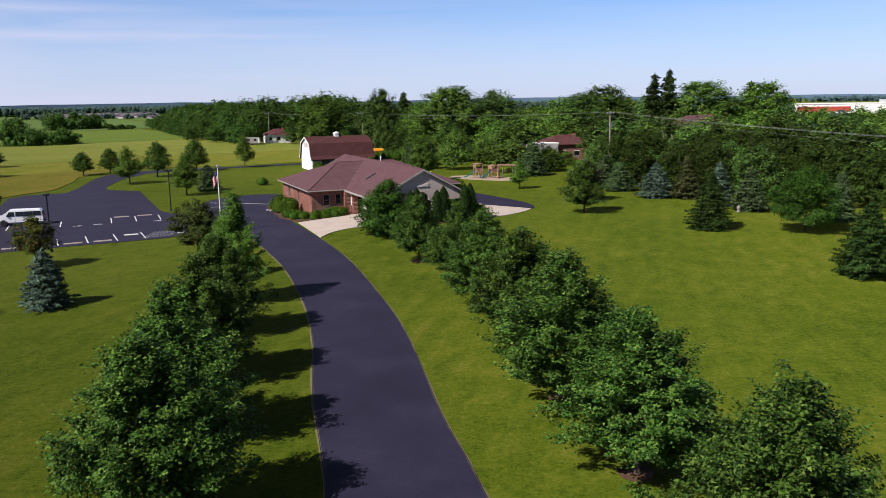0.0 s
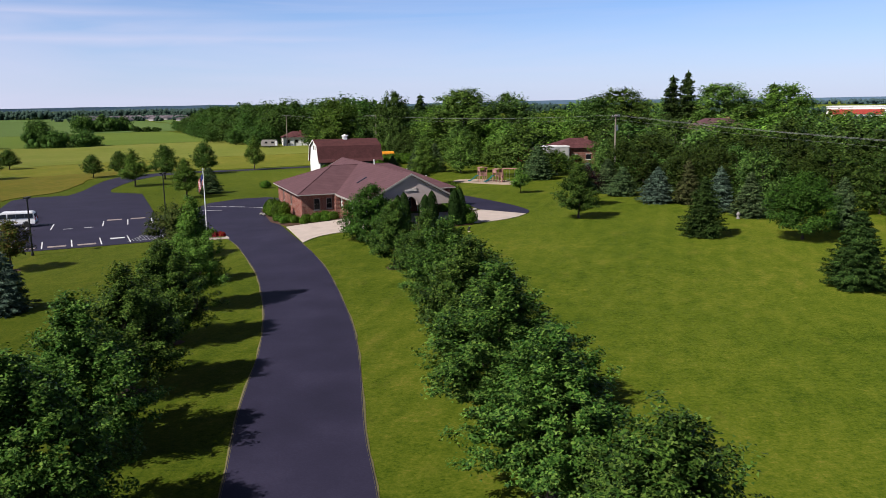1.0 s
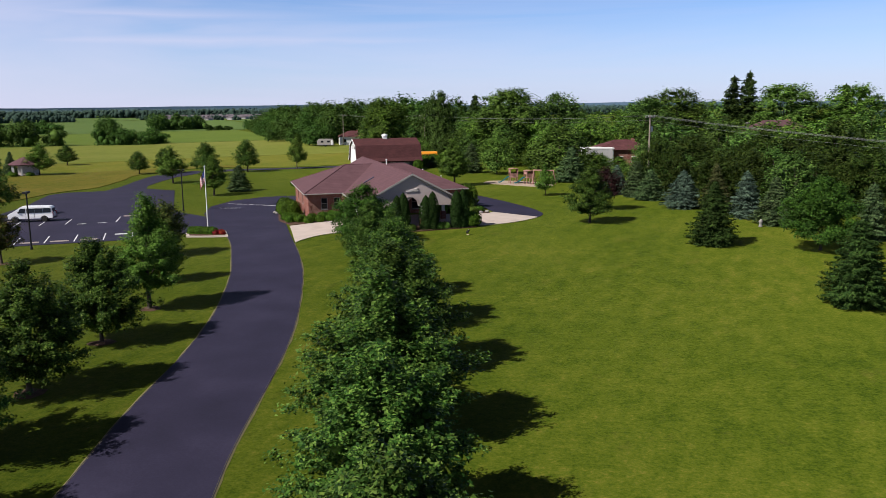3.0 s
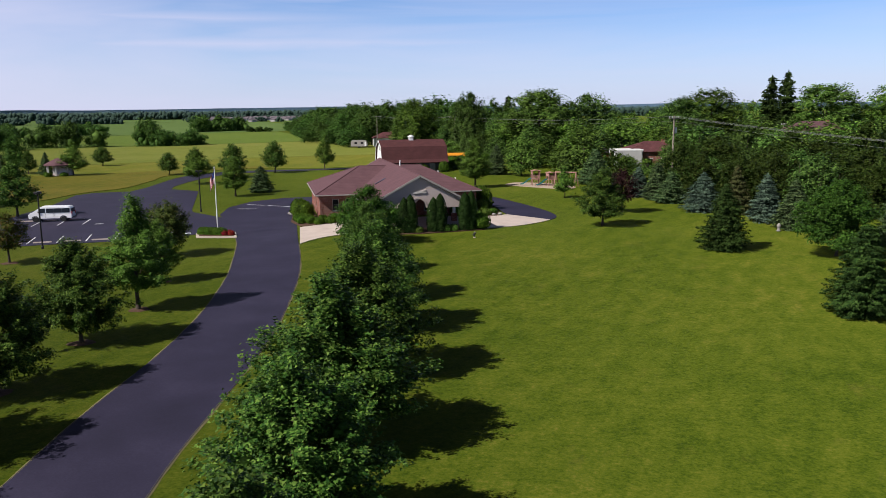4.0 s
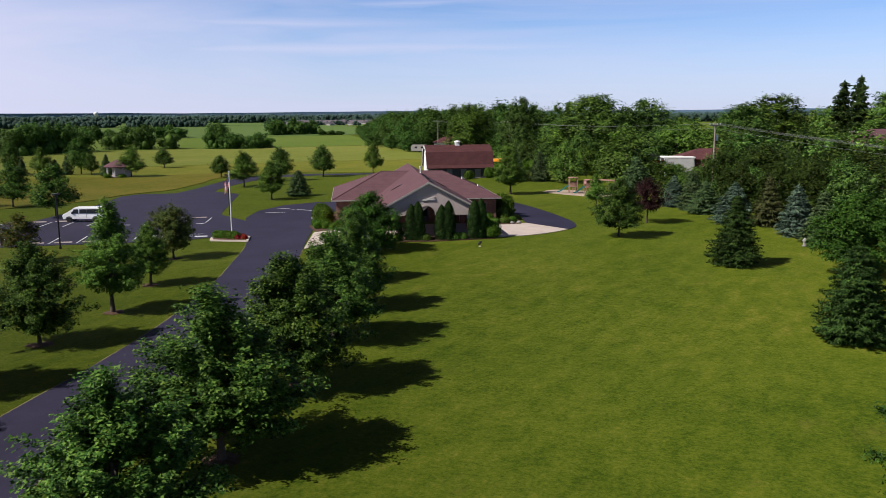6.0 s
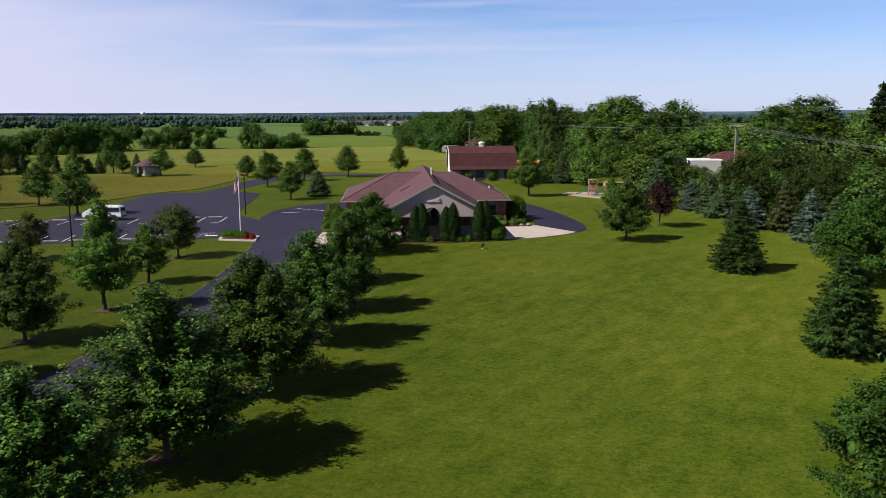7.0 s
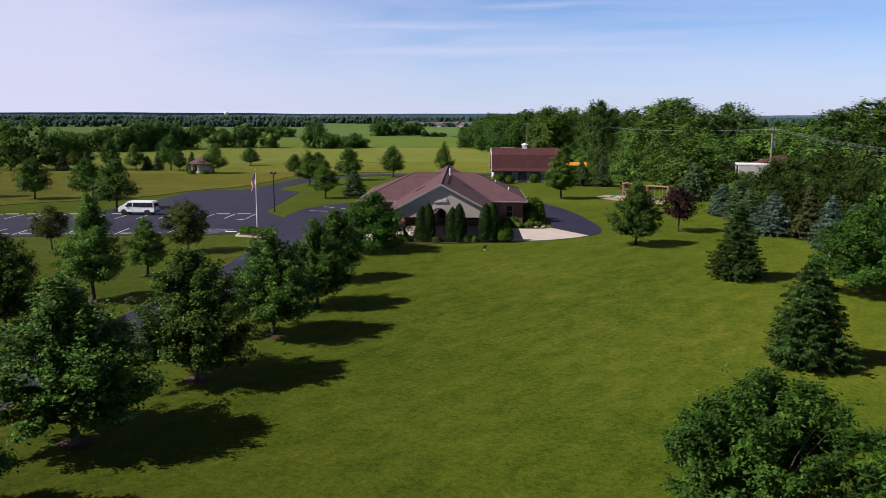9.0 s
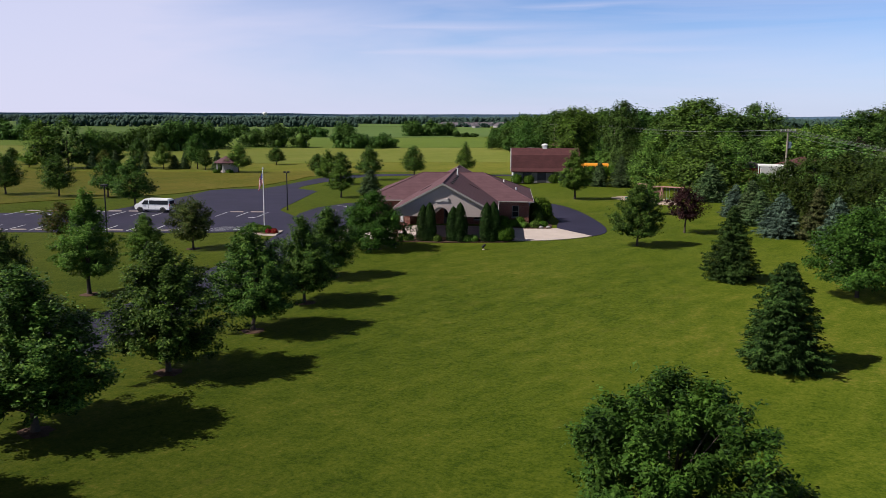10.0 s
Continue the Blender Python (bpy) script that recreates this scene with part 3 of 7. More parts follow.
def broadleaf(name, height, radius, base, shape, clumps, tufts, per, leaf, mat, seed, limbs=16, clump_size=0.24, corners=3, level=1, stretch=0.5, shoots=0.3, tuft_size=1.25, core=0.42, spray=0.0, toss=0.4, slim=0.72):
    """A tree with a tapered trunk, limbs and a crown of boughs; each bough carries tufts of leaves, with gaps between; an Empty with two parts, standing at the origin."""
    rng = np.random.default_rng(seed)
    vs, rs = zip(*ENVELOPES[shape])
    crown_h = height - base
    lobes = rng.uniform(0, math.tau, 3)
    cent, ways = [], []
    while len(cent) < clumps:
        v = rng.uniform(0, 1)
        wide = np.interp(v, vs, rs)
        if rng.uniform(0, 1) > wide + 0.12:
            continue
        a = rng.uniform(0, math.tau)
        rc = radius * clump_size * rng.uniform(0.65, 1.3) * (1 - 0.35 * v)
        edge = wide * radius * (1 + 0.15 * math.sin(3 * a + lobes[0] + 4 * v) + 0.12 * math.sin(5 * a + lobes[1] - 9 * v)) * rng.uniform(0.84, 1.12)
        r = max(edge - rc * (0.75 + 0.3 * stretch), 0.05) * (1 - rng.uniform(0, 1) ** 2.4 * 0.75)
        cent.append((r * math.cos(a), r * math.sin(a), base + rc * 0.5 + (crown_h - rc * 1.1) * v, rc))
        ways.append((math.cos(a) * (1 - 0.6 * v), math.sin(a) * (1 - 0.6 * v), 0.15 + 1.0 * v + rng.normal() * 0.2))
    cent, ways = np.array(cent), np.array(ways)
    rc = cent[:, 3]
    ways /= np.linalg.norm(ways, axis=1, keepdims=True)
    # tufts over the outer and upper side of each bough
    face = rng.normal(size=(clumps, tufts, 3)) + ways[:, None] * 0.75 + np.array([0, 0, 0.35])
    face /= np.linalg.norm(face, axis=2, keepdims=True)
    reach = rng.uniform(0.25, 1.0, (clumps, tufts, 1)) ** 0.5 * rc[:, None, None]
    tuft = cent[:, None, :3] + face * reach + ways[:, None] * np.sum(face * ways[:, None], axis=2, keepdims=True) * reach * stretch
    if spray:
        # branch ends that rise outwards and taper to a tip
        length = radius * rng.uniform(0.6, 1.25, (clumps, 1, 1)) * spray
        k = rng.uniform(-0.5, 1.0, (clumps, tufts, 1))
        girth = rc[:, None, None] * 0.60 * np.clip(1.0 - np.maximum(k, 0), 0.04, 1) ** 0.7 * np.clip(1.35 + k, 0.3, 1)
        tuft = cent[:, None, :3] + ways[:, None] * length * k + face * girth
    keep = rng.uniform(0, 1, (clumps, tufts)) > 0.12
    tuft, face, out = tuft[keep], face[keep], np.repeat(ways[:, None], tufts, axis=1)[keep]
    shape3 = (len(tuft), per, 3)
    pos = (tuft[:, None] + rng.normal(size=shape3) * np.array([1, 1, 0.75]) * leaf * tuft_size).reshape(-1, 3)
    nrm = (face[:, None] * 0.5 + out[:, None] * 0.3 + np.array([0, 0, 0.55]) + rng.normal(size=shape3) * toss).reshape(-1, 3)
    pos, nrm, widths_c = [pos], [nrm], rc * core
    # thin shoots that break the outline
    for _ in range(int(clumps * shoots)):
        v = rng.uniform(0.05, 1.0)
        a = rng.uniform(0, math.tau)
        edge = np.interp(v, vs, rs) * radius
        start = np.array([edge * 0.85 * math.cos(a), edge * 0.85 * math.sin(a), base + crown_h * v * 0.97])
        way_out = np.array([math.cos(a) * (1 - 0.5 * v), math.sin(a) * (1 - 0.5 * v), 0.25 + 0.6 * v])
        length = radius * rng.uniform(0.12, 0.34)
        n = max(8, per * 2)
        k = rng.uniform(0, 1, n)[:, None]
        pos.append(start + way_out * length * k + rng.normal(size=(n, 3)) * leaf * 0.5)
        nrm.append(rng.normal(size=(n, 3)) * 0.5 + np.array([0, 0, 0.6]) + way_out * 0.3)
    # the crown stands evenly over its trunk
    pos = np.concatenate(pos)
    off = (np.percentile(pos[:, :2], 4, axis=0) + np.percentile(pos[:, :2], 96, axis=0)) / 2
    pos[:, :2] -= off
    cent[:, :2] -= off
    root = new(name)
    root.empty_display_size = 0.3
    crown = mesh_object("crown", leaf_mesh("crown", pos, np.concatenate(nrm), leaf, slim, rng, corners=corners, lumps=lump_mesh(rng, cent[:, :3] * np.array([0.88, 0.88, 1.0]), widths_c, level, 1.0)), mat, root)
    bm = bmesh.new()
    r0 = 0.0135 * height + 0.03
    knots = [Vector((0, 0, -0.15)), Vector((0, 0, base * 0.5)), Vector((rng.normal() * 0.04, rng.normal() * 0.04, base)), Vector((rng.normal() * 0.1, rng.normal() * 0.1, base + crown_h * 0.45)), Vector((rng.normal() * 0.15, rng.normal() * 0.15, base + crown_h * 0.85))]
    widths = [r0 * 1.5, r0, r0 * 0.85, r0 * 0.5, r0 * 0.15]
    for i in range(4):
        rod(bm, knots[i], knots[i + 1], widths[i], widths[i + 1], 7, caps=False)
    pick = rng.choice(len(cent), min(limbs, len(cent)), replace=False)
    for i in pick:
        tip = Vector(cent[i][:3])
        z0 = base + (tip.z - base) * 0.45
        foot = Vector((0, 0, max(base * 0.85, z0 - 0.3)))
        mid = foot.lerp(tip, 0.55) + Vector((0, 0, 0.12 * radius))
        rod(bm, foot, mid, r0 * 0.38, r0 * 0.22, 5, caps=False)
        rod(bm, mid, tip, r0 * 0.22, r0 * 0.07, 5, caps=False)
    part("trunk", bm, BARK, root, soft=True)
    return root, height, radius


def conifer(name, height, radius, base, rows, per_row, sprig, mat, seed, droop=0.25, ragged=0.2, belly=0.85, dense=30):
    """A spruce: whorls of boughs, each bough a flat spray of short needle sprigs; an Empty with two parts."""
    rng = np.random.default_rng(seed)
    pos, nrm, grain = [], [], []
    lobes = rng.uniform(0, math.tau, 2)
    bm = bmesh.new()
    rod(bm, (0, 0, -0.1), (0, 0, height * 0.6), 0.02 * height + 0.03, 0.012 * height, 7, caps=False)
    rod(bm, (0, 0, height * 0.6), (0, 0, height * 0.98), 0.012 * height, 0.01, 6, caps=False)
    for i in range(rows):
        v = (i + rng.uniform(-0.3, 0.3)) / rows
        z = base + (height - base) * max(0.0, v)
        reach = radius * (1 - max(0.0, v)) ** belly * (1.0 if v > 0.10 else 0.80) * rng.uniform(0.86, 1.08) + 0.08
        n_b = max(4, int(per_row * (1 - 0.55 * v)))
        turn0 = rng.uniform(0, math.tau)
        for j in range(n_b):
            a = turn0 + j * math.tau / n_b + rng.normal() * 0.18
            L = reach * rng.uniform(1 - ragged * 1.4, 1 + ragged) * (1 + 0.12 * math.sin(2 * a + lobes[0] + 3 * v) + 0.08 * math.sin(3 * a + lobes[1] - 5 * v))
            way_out = np.array([math.cos(a), math.sin(a), 0.0])
            side = np.array([-math.sin(a), math.cos(a), 0.0])
            n = max(6, int(dense * L / max(radius, 0.1) + 6))
            k = np.sqrt(rng.uniform(0.02, 1, n))
            across = rng.normal(size=n) * (0.08 + 0.17 * L * np.sin(np.pi * np.minimum(k + 0.12, 1.0)))
            drop = -droop * L * k ** 1.5 + 0.10 * L * k ** 4
            p = way_out * (L * k)[:, None] + side * across[:, None]
            p[:, 2] += z + drop + rng.normal(size=n) * 0.04 - 0.05 * np.abs(across)
            pos.append(p)
            nrm.append(np.array([0, 0, 0.75]) + way_out * 0.35 + rng.normal(size=(n, 3)) * 0.35)
            grain.append(way_out + side * (np.sign(across) * 0.8)[:, None] + np.array([0, 0, -0.15]))
            if j % 3 == 0:
                rod(bm, (0, 0, z), tuple(way_out * L * 0.7 + np.array([0, 0, z - droop * L * 0.55])), 0.02, 0.008, 4, caps=False)
    tip = np.zeros((24, 3))
    tip[:, 2] = height * rng.uniform(0.93, 1.0, 24)
    pos.append(tip + rng.normal(size=(24, 3)) * 0.04)
    nrm.append(rng.normal(size=(24, 3)) + np.array([0, 0, 0.3]))
    grain.append(np.tile(np.array([0.0, 0.0, 1.0]), (24, 1)))
    root = new(name)
    root.empty_display_size = 0.3
    mesh_object("crown", leaf_mesh("crown", np.concatenate(pos), np.concatenate(nrm), sprig * 1.35, 0.36, rng, corners=3, along=np.concatenate(grain)), mat, root)
    part("trunk", bm, BARK, root, soft=True)
    return root, height, radius


def shrub(name, height, radius, leaf, count, mat, seed, column=False):
    """A clipped bush or a column of scale-leaved evergreen: leaves over a dark twiggy core."""
    rng = np.random.default_rng(seed)
    if column:
        v = rng.uniform(0, 1, count)
        a = rng.uniform(0, math.tau, count)
        r = radius * np.interp(v, [0, 0.08, 0.4, 0.75, 0.93, 1], [0.75, 0.95, 1.0, 0.75, 0.36, 0.03])
        r = r * (1 + 0.09 * np.sin(3 * a + 5 * v) + 0.06 * np.sin(7 * a - 11 * v)) * (1 - 0.35 * rng.uniform(0, 1, count) ** 2.5)
        pos = np.stack([r * np.cos(a), r * np.sin(a), v * height], axis=1)
        nrm = np.stack([np.cos(a), np.sin(a), np.full(count, 0.25)], axis=1) + rng.normal(size=(count, 3)) * 0.6
        grain = np.stack([0.5 * np.cos(a), 0.5 * np.sin(a), np.ones(count)], axis=1)
    else:
        b = in_ball(rng, count)
        b /= np.maximum(np.linalg.norm(b, axis=1, keepdims=True), 0.3) ** 0.7
        b[:, 2] = b[:, 2] * 0.5 + 0.5
        b[:, :2] *= np.where(b[:, 2:3] < 0.35, 1.18, 1.0)
        a = np.arctan2(b[:, 1], b[:, 0])
        wob = 1 + 0.07 * np.sin(4 * a + seed) + 0.05 * np.sin(7 * a + 6 * b[:, 2])
        pos = b * np.stack([radius * wob, radius * wob, height * wob], axis=1)
        nrm = (b - np.array([0, 0, 0.4])) * 1.3 + rng.normal(size=(count, 3)) * 0.6
        grain = None
    root = new(name)
    root.empty_display_size = 0.2
    core = [(0, 0, height * f) for f in ((0.2, 0.38, 0.55, 0.7, 0.82) if column else (0.48,))]
    core_r = [radius * f for f in ((0.8, 0.85, 0.75, 0.6, 0.4) if column else (0.8,))]
    lumps = lump_mesh(rng, np.array(core), core_r, 2)
    if not column:
        lumps[0][:, 2] = np.clip((lumps[0][:, 2] - height * 0.48) * (height * 0.52 / (radius * 0.75)) + height * 0.46, 0.0, height)
    mesh_object("leaves", leaf_mesh("leaves", pos, nrm, leaf, 0.5 if column else 0.7, rng, corners=3, lumps=lumps, along=grain), mat, root)
    bm = bmesh.new()
    for k in range(7):
        a = k * 0.9
        rod(bm, (0.05 * math.cos(a), 0.05 * math.sin(a), -0.08), (radius * 0.5 * math.cos(a), radius * 0.5 * math.sin(a), height * 0.7), 0.025, 0.008, 5, caps=False)
    part("stems", bm, BARK, root)
    return root, height, radius


STOCK = {}
USED = set()


def plant(kind, x, y, height, width, label, category="tree", group="", turn=None, plan=True, z=None):
    """Sets a plant of the stock on the ground; height and width in metres."""
    root, h0, r0 = STOCK[kind]
    px, py = (x * K, y * K) if plan else (x, y)
    pz = rise(px, py) if z is None else z
    turn = random.uniform(0, 360) if turn is None else turn
    m = pose(px, py, pz, 0, 0, turn) @ Matrix.Diagonal((width / (2 * r0), width / (2 * r0), height / h0, 1))
    if kind in USED:
        scale_was = root.scale.copy()
        ob = copy_thing(root, m @ Matrix.Diagonal((1 / scale_was.x, 1 / scale_was.y, 1 / scale_was.z, 1)))
    else:
        USED.add(kind)
        root.matrix_basis = m
        ob = root
    for key in ("group",):
        if key in ob:
            del ob[key]
    return tagged(ob, label, category, group)


# young maples of the avenue, seen close
for i, (shape, rad, h) in enumerate((("oval", 2.6, 7.0), ("oval", 2.7, 6.8), ("upright", 2.6, 7.2))):
    STOCK["maple_%d" % i] = broadleaf("maple_tree", h, rad, 0.95, shape, 180, 19, 13, 0.12, LEAF_MAPLE, 11 + i, 22, 0.23, shoots=0.6, spray=0.40, tuft_size=1.1)
STOCK["near_round"] = broadleaf("lawn_tree", 6.5, 2.9, 0.6, "globe", 230, 20, 15, 0.14, LEAF_SHADE, 18, 22, 0.22, shoots=0.25, spray=0.22, tuft_size=0.85, slim=0.45)
STOCK["porch_tree"] = broadleaf("shade_tree", 5.8, 3.0, 0.2, "dome", 200, 11, 12, 0.16, LEAF_SHADE, 17, 18, 0.19, stretch=0.3, shoots=0.2)
STOCK["maple_near"] = broadleaf("maple_tree", 6.8, 2.8, 0.8, "oval", 190, 20, 13, 0.115, LEAF_MAPLE, 19, 22, 0.23, shoots=0.6, spray=0.38, tuft_size=1.1)
for i in range(2):
    STOCK["upright_%d" % i] = broadleaf("young_tree", 7.0, 1.9, 1.3, "upright", 150, 12, 16, 0.112, LEAF_BRIGHT, 31 + i, 18, 0.24, shoots=0.5, spray=0.40)
STOCK["shade"] = broadleaf("shade_tree", 6.6, 3.1, 1.0, "dome", 230, 11, 11, 0.16, LEAF_SHADE, 41, 22, 0.18, stretch=0.3, shoots=0.2)
STOCK["dark"] = broadleaf("dark_tree", 5.5, 2.3, 0.9, "round", 130, 10, 11, 0.16, LEAF_OLIVE, 43, 16, 0.22, spray=0.25)
STOCK["rust"] = broadleaf("young_tree", 4.8, 1.8, 1.3, "round", 100, 8, 10, 0.15, LEAF_RUST, 44, 14, 0.23, core=0.25, spray=0.30)
STOCK["plum"] = broadleaf("plum_tree", 5.2, 2.2, 1.5, "round", 100, 8, 10, 0.16, LEAF_PLUM, 45, 14, 0.23, spray=0.28)
for i in range(2):
    STOCK["lawn_%d" % i] = broadleaf("lawn_tree", 6.5, 2.4, 1.3, ("oval", "upright")[i], 120, 10, 10, 0.17, (LEAF_MAPLE, LEAF_BRIGHT)[i], 51 + i, 14, 0.22, shoots=0.4, spray=0.32)
for i, (shape, rad) in enumerate((("dome", 4.6), ("dome", 5.2), ("oval", 4.2), ("round", 5.0))):
    STOCK["wood_%d" % i] = broadleaf("woodland_tree", 10.5, rad, 0.7, shape, 120, 7, 6, 0.345, (LEAF_WOOD, LEAF_DEEP, LEAF_FRESH, LEAF_WOOD)[i], 61 + i, 6, 0.20, stretch=0.35, shoots=0.3, toss=0.26, core=0.55)
STOCK["wood_4"] = broadleaf("woodland_tree", 10.5, 4.8, 0.7, "dome", 125, 7, 7, 0.32, LEAF_THICKET, 66, 6, 0.20, stretch=0.35, shoots=0.3, toss=0.26, core=0.55)
for i, (shape, rad) in enumerate((("dome", 4.6), ("dome", 5.2), ("oval", 4.4), ("round", 5.0))):
    STOCK["back_%d" % i] = broadleaf("woodland_tree", 10.5, rad, 0.7, shape, 76, 5, 6, 0.48, (LEAF_WOOD, LEAF_DEEP, LEAF_FRESH, LEAF_WOOD)[i], 91 + i, 4, 0.22, stretch=0.35, shoots=0.3, toss=0.26, core=0.55)
for i in range(3):
    STOCK["great_%d" % i] = broadleaf("woodland_tree", 17.0, 6.2, 1.2, "broad", 250, 9, 9, 0.38, (LEAF_FRESH, LEAF_WOOD, LEAF_DEEP)[i], 121 + i, 10, 0.175, stretch=0.35, shoots=0.3, toss=0.26, core=0.55)
for i, shape in enumerate(("oval", "round")):
    STOCK["far_%d" % i] = broadleaf("woodland_tree", 10.5, 4.2, 0.7, shape, 66, 5, 5, 0.56, LEAF_HEDGE, 131 + i, 4, 0.22, stretch=0.35, shoots=0.4, toss=0.26, core=0.55)
STOCK["spruce"] = conifer("spruce_tree", 6.2, 2.5, 0.2, 38, 26, 0.17, LEAF_SPRUCE, 71, 0.16, 0.32, 0.60, 64)
STOCK["spruce_b"] = conifer("spruce_tree", 6.2, 2.3, 0.15, 28, 22, 0.25, LEAF_SAGE, 72, 0.2, 0.22, 0.72)
STOCK["blue"] = conifer("blue_spruce", 5.2, 2.1, 0.12, 24, 20, 0.24, LEAF_BLUE, 73, 0.18, 0.2, 0.78)
STOCK["pine"] = conifer("pine_tree", 6.2, 2.3, 0.25, 22, 18, 0.34, LEAF_PINE, 75, 0.12, 0.3)
STOCK["tall_spruce"] = conifer("tall_spruce", 20.0, 4.0, 5.0, 30, 11, 0.85, LEAF_SPRUCE, 74, 0.10, 0.6, 0.55)
STOCK["arbor"] = shrub("arborvitae", 4.2, 0.85, 0.10, 10500, LEAF_ARBOR, 81, True)
STOCK["bush"] = shrub("round_bush", 0.9, 0.85, 0.08, 3400, LEAF_BUSH, 82)
STOCK["bush_light"] = shrub("round_bush", 0.9, 0.9, 0.12, 1700, LEAF_BRIGHT, 83)

# ---- the ground ----
xs = sorted({round(v, 2) for v in [*np.arange(-110, 111, 2.5), *np.arange(-260, 261, 25), -400, -650, -1100, -2000, -3600, -6000, 400, 650, 1100, 2000, 3600, 6000]})
ys = sorted({round(v, 2) for v in [*np.arange(-20, 191, 2.5), *np.arange(-300, 401, 25), 550, 800, 1200, 2000, 3200, 4800, -700, -2000, -4800]})
gv = [(x, y, rise(x, y)) for y in ys for x in xs]
nx = len(xs)
gf = [(j * nx + i, j * nx + i + 1, (j + 1) * nx + i + 1, (j + 1) * nx + i) for j in range(len(ys) - 1) for i in range(nx - 1)]
gm = bpy.data.meshes.new("ground")
gm.from_pydata(gv, [], gf)
tagged(mesh_object("ground", gm, LAWN), "broad mown green lawn with faint mower stripes", "lawn", kind="structure")


def sheet(name, outline, lift, mat, label, category, thick=0.12, step=4.0, kind="structure"):
    return tagged(part(name, drape([(x * K, y * K) for x, y in outline], lift, step, thick), mat), label, category, kind=kind)


# ragged boundary between mown lawn and the meadow behind the car park and lane
edge_line = smoothed([(-78, 20), (-73, 62), (-71, 86), (-66, 97), (-62, 107), (-62.5, 117), (-60.5, 126), (-63, 138), (-66, 149), (-63, 163), (-56, 168.5), (-44, 170), (-31, 178.5), (-14, 186), (2, 196)], 5)
rag = random.Random(5)
edge_line = [(x + rag.uniform(-0.15, 0.15), y + rag.uniform(-0.15, 0.15)) for x, y in edge_line]
sheet("meadow", edge_line + [(20, 330), (-160, 330), (-300, 170), (-260, 20)], 0.06, MEADOW, "uncut olive-brown meadow grass beyond the lawn", "meadow", 0.12, 40)
rough_edge = [p for p in edge_line if p[1] < 169]
sheet("meadow", rough_edge + [(-57, 176)] + smoothed([(-62, 172), (-72, 163), (-86, 149), (-106, 139), (-132, 128), (-162, 114), (-210, 92)], 4) + [(-210, 20)], 0.075, ROUGH, "rough brown-olive meadow grass beside the car park", "meadow", 0.13, 30)
hay = smoothed([(-250, 125), (-190, 140), (-130, 160), (-96, 182), (-70, 205), (-40, 222), (-18, 236)], 5)
sheet("hay_field", hay + [(-30, 330), (-90, 310), (-122, 280), (-172, 246), (-265, 212), (-300, 150)], 0.09, HAY, "pale yellow-green hay field", "field", 0.1, 60)
sheet("crop_field", [(-420, 140), (-300, 150), (-265, 213), (-172, 247), (-122, 281), (-90, 311), (-110, 345), (-165, 440), (-200, 400), (-250, 352), (-335, 302), (-480, 240)], 0.105, SPROUT, "bright green strip of sprouting crops", "field", 0.1, 80)
sheet("crop_field", [(-700, 200), (-480, 242), (-335, 304), (-250, 354), (-200, 402), (-165, 442), (-150, 480), (-330, 800), (-900, 560)], 0.12, CROP, "flat green field of young crops", "field", 0.1, 80)
sheet("crop_field", [(-900, 580), (-330, 815), (-190, 560), (-60, 640), (-260, 1150), (-1400, 900)], 0.12, CROP, "distant green field of young crops", "field", 0.1, 150)
sheet("hay_field", [(60, 230), (140, 130), (240, 160), (230, 330), (90, 330)], 0.12, CROP, "green field behind the trees", "field", 0.1, 60)

# asphalt drive, car park and lane
left_edge = [(7.5, -60), (3.5, -25), (0.6, 2), (-1.0, 14), (-2.89, 25.5), (-4.75, 34.3), (-6.2, 43), (-8.2, 51.5), (-11.4, 61.6), (-14.2, 68.6), (-17.0, 75.2), (-19.1, 79.3)]
right_edge = [(13.5, -60), (9.3, -25), (6.2, 2), (4.6, 14), (2.4, 26), (1.1, 32), (-0.6, 41.9), (-2.35, 49.9), (-5.6, 61.3), (-8.2, 68.6), (-10.7, 74.7), (-13.0, 80.3), (-14.9, 85.1), (-17.8, 92.5), (-20.6, 101.5), (-21.6, 108)]
lot_a = [(-21.0, 81.9), (-24.4, 81.2), (-26.3, 78.4)]                       # behind the flag bed, then the near row
near_row = [(-30.3, 76.0), (-35.4, 73.5), (-46.2, 67.2), (-70.5, 54.5)]
far_side = [(-78, 67.5), (-66, 75.6), (-58.5, 80), (-52.2, 86.3), (-56.2, 101.5), (-61.5, 114.5), (-60.8, 118.0), (-56.2, 120.6), (-57.3, 127.5), (-59.8, 136.5), (-61.5, 143.5), (-62.5, 151), (-59.5, 159), (-52.5, 164.3), (-44.6, 167.0), (-31, 175.0), (-18, 182), (-17, 178.8), (-29.4, 171.8), (-43.5, 163.7), (-51.0, 160.0), (-56.0, 153.5), (-56.3, 144.5), (-55.2, 137), (-53.5, 129), (-51.5, 124.6), (-45.6, 122.3), (-40.6, 112.0), (-35.0, 100.4), (-33.6, 98.0), (-31.4, 96.4), (-27.5, 93.6)]
entry_bay = [(-29.0, 96.0), (-31.2, 103.0), (-31.0, 109.5), (-28.3, 114.4), (-24.8, 116.2), (-21.6, 114.5)]
drive = smoothed(left_edge, 5) + lot_a + near_row + far_side + entry_bay + smoothed(right_edge, 5)[::-1]
sheet("road", drive, 0.035, ASPHALT, "smooth dark sealed asphalt drive and car park", "road", 0.10, 4.0)
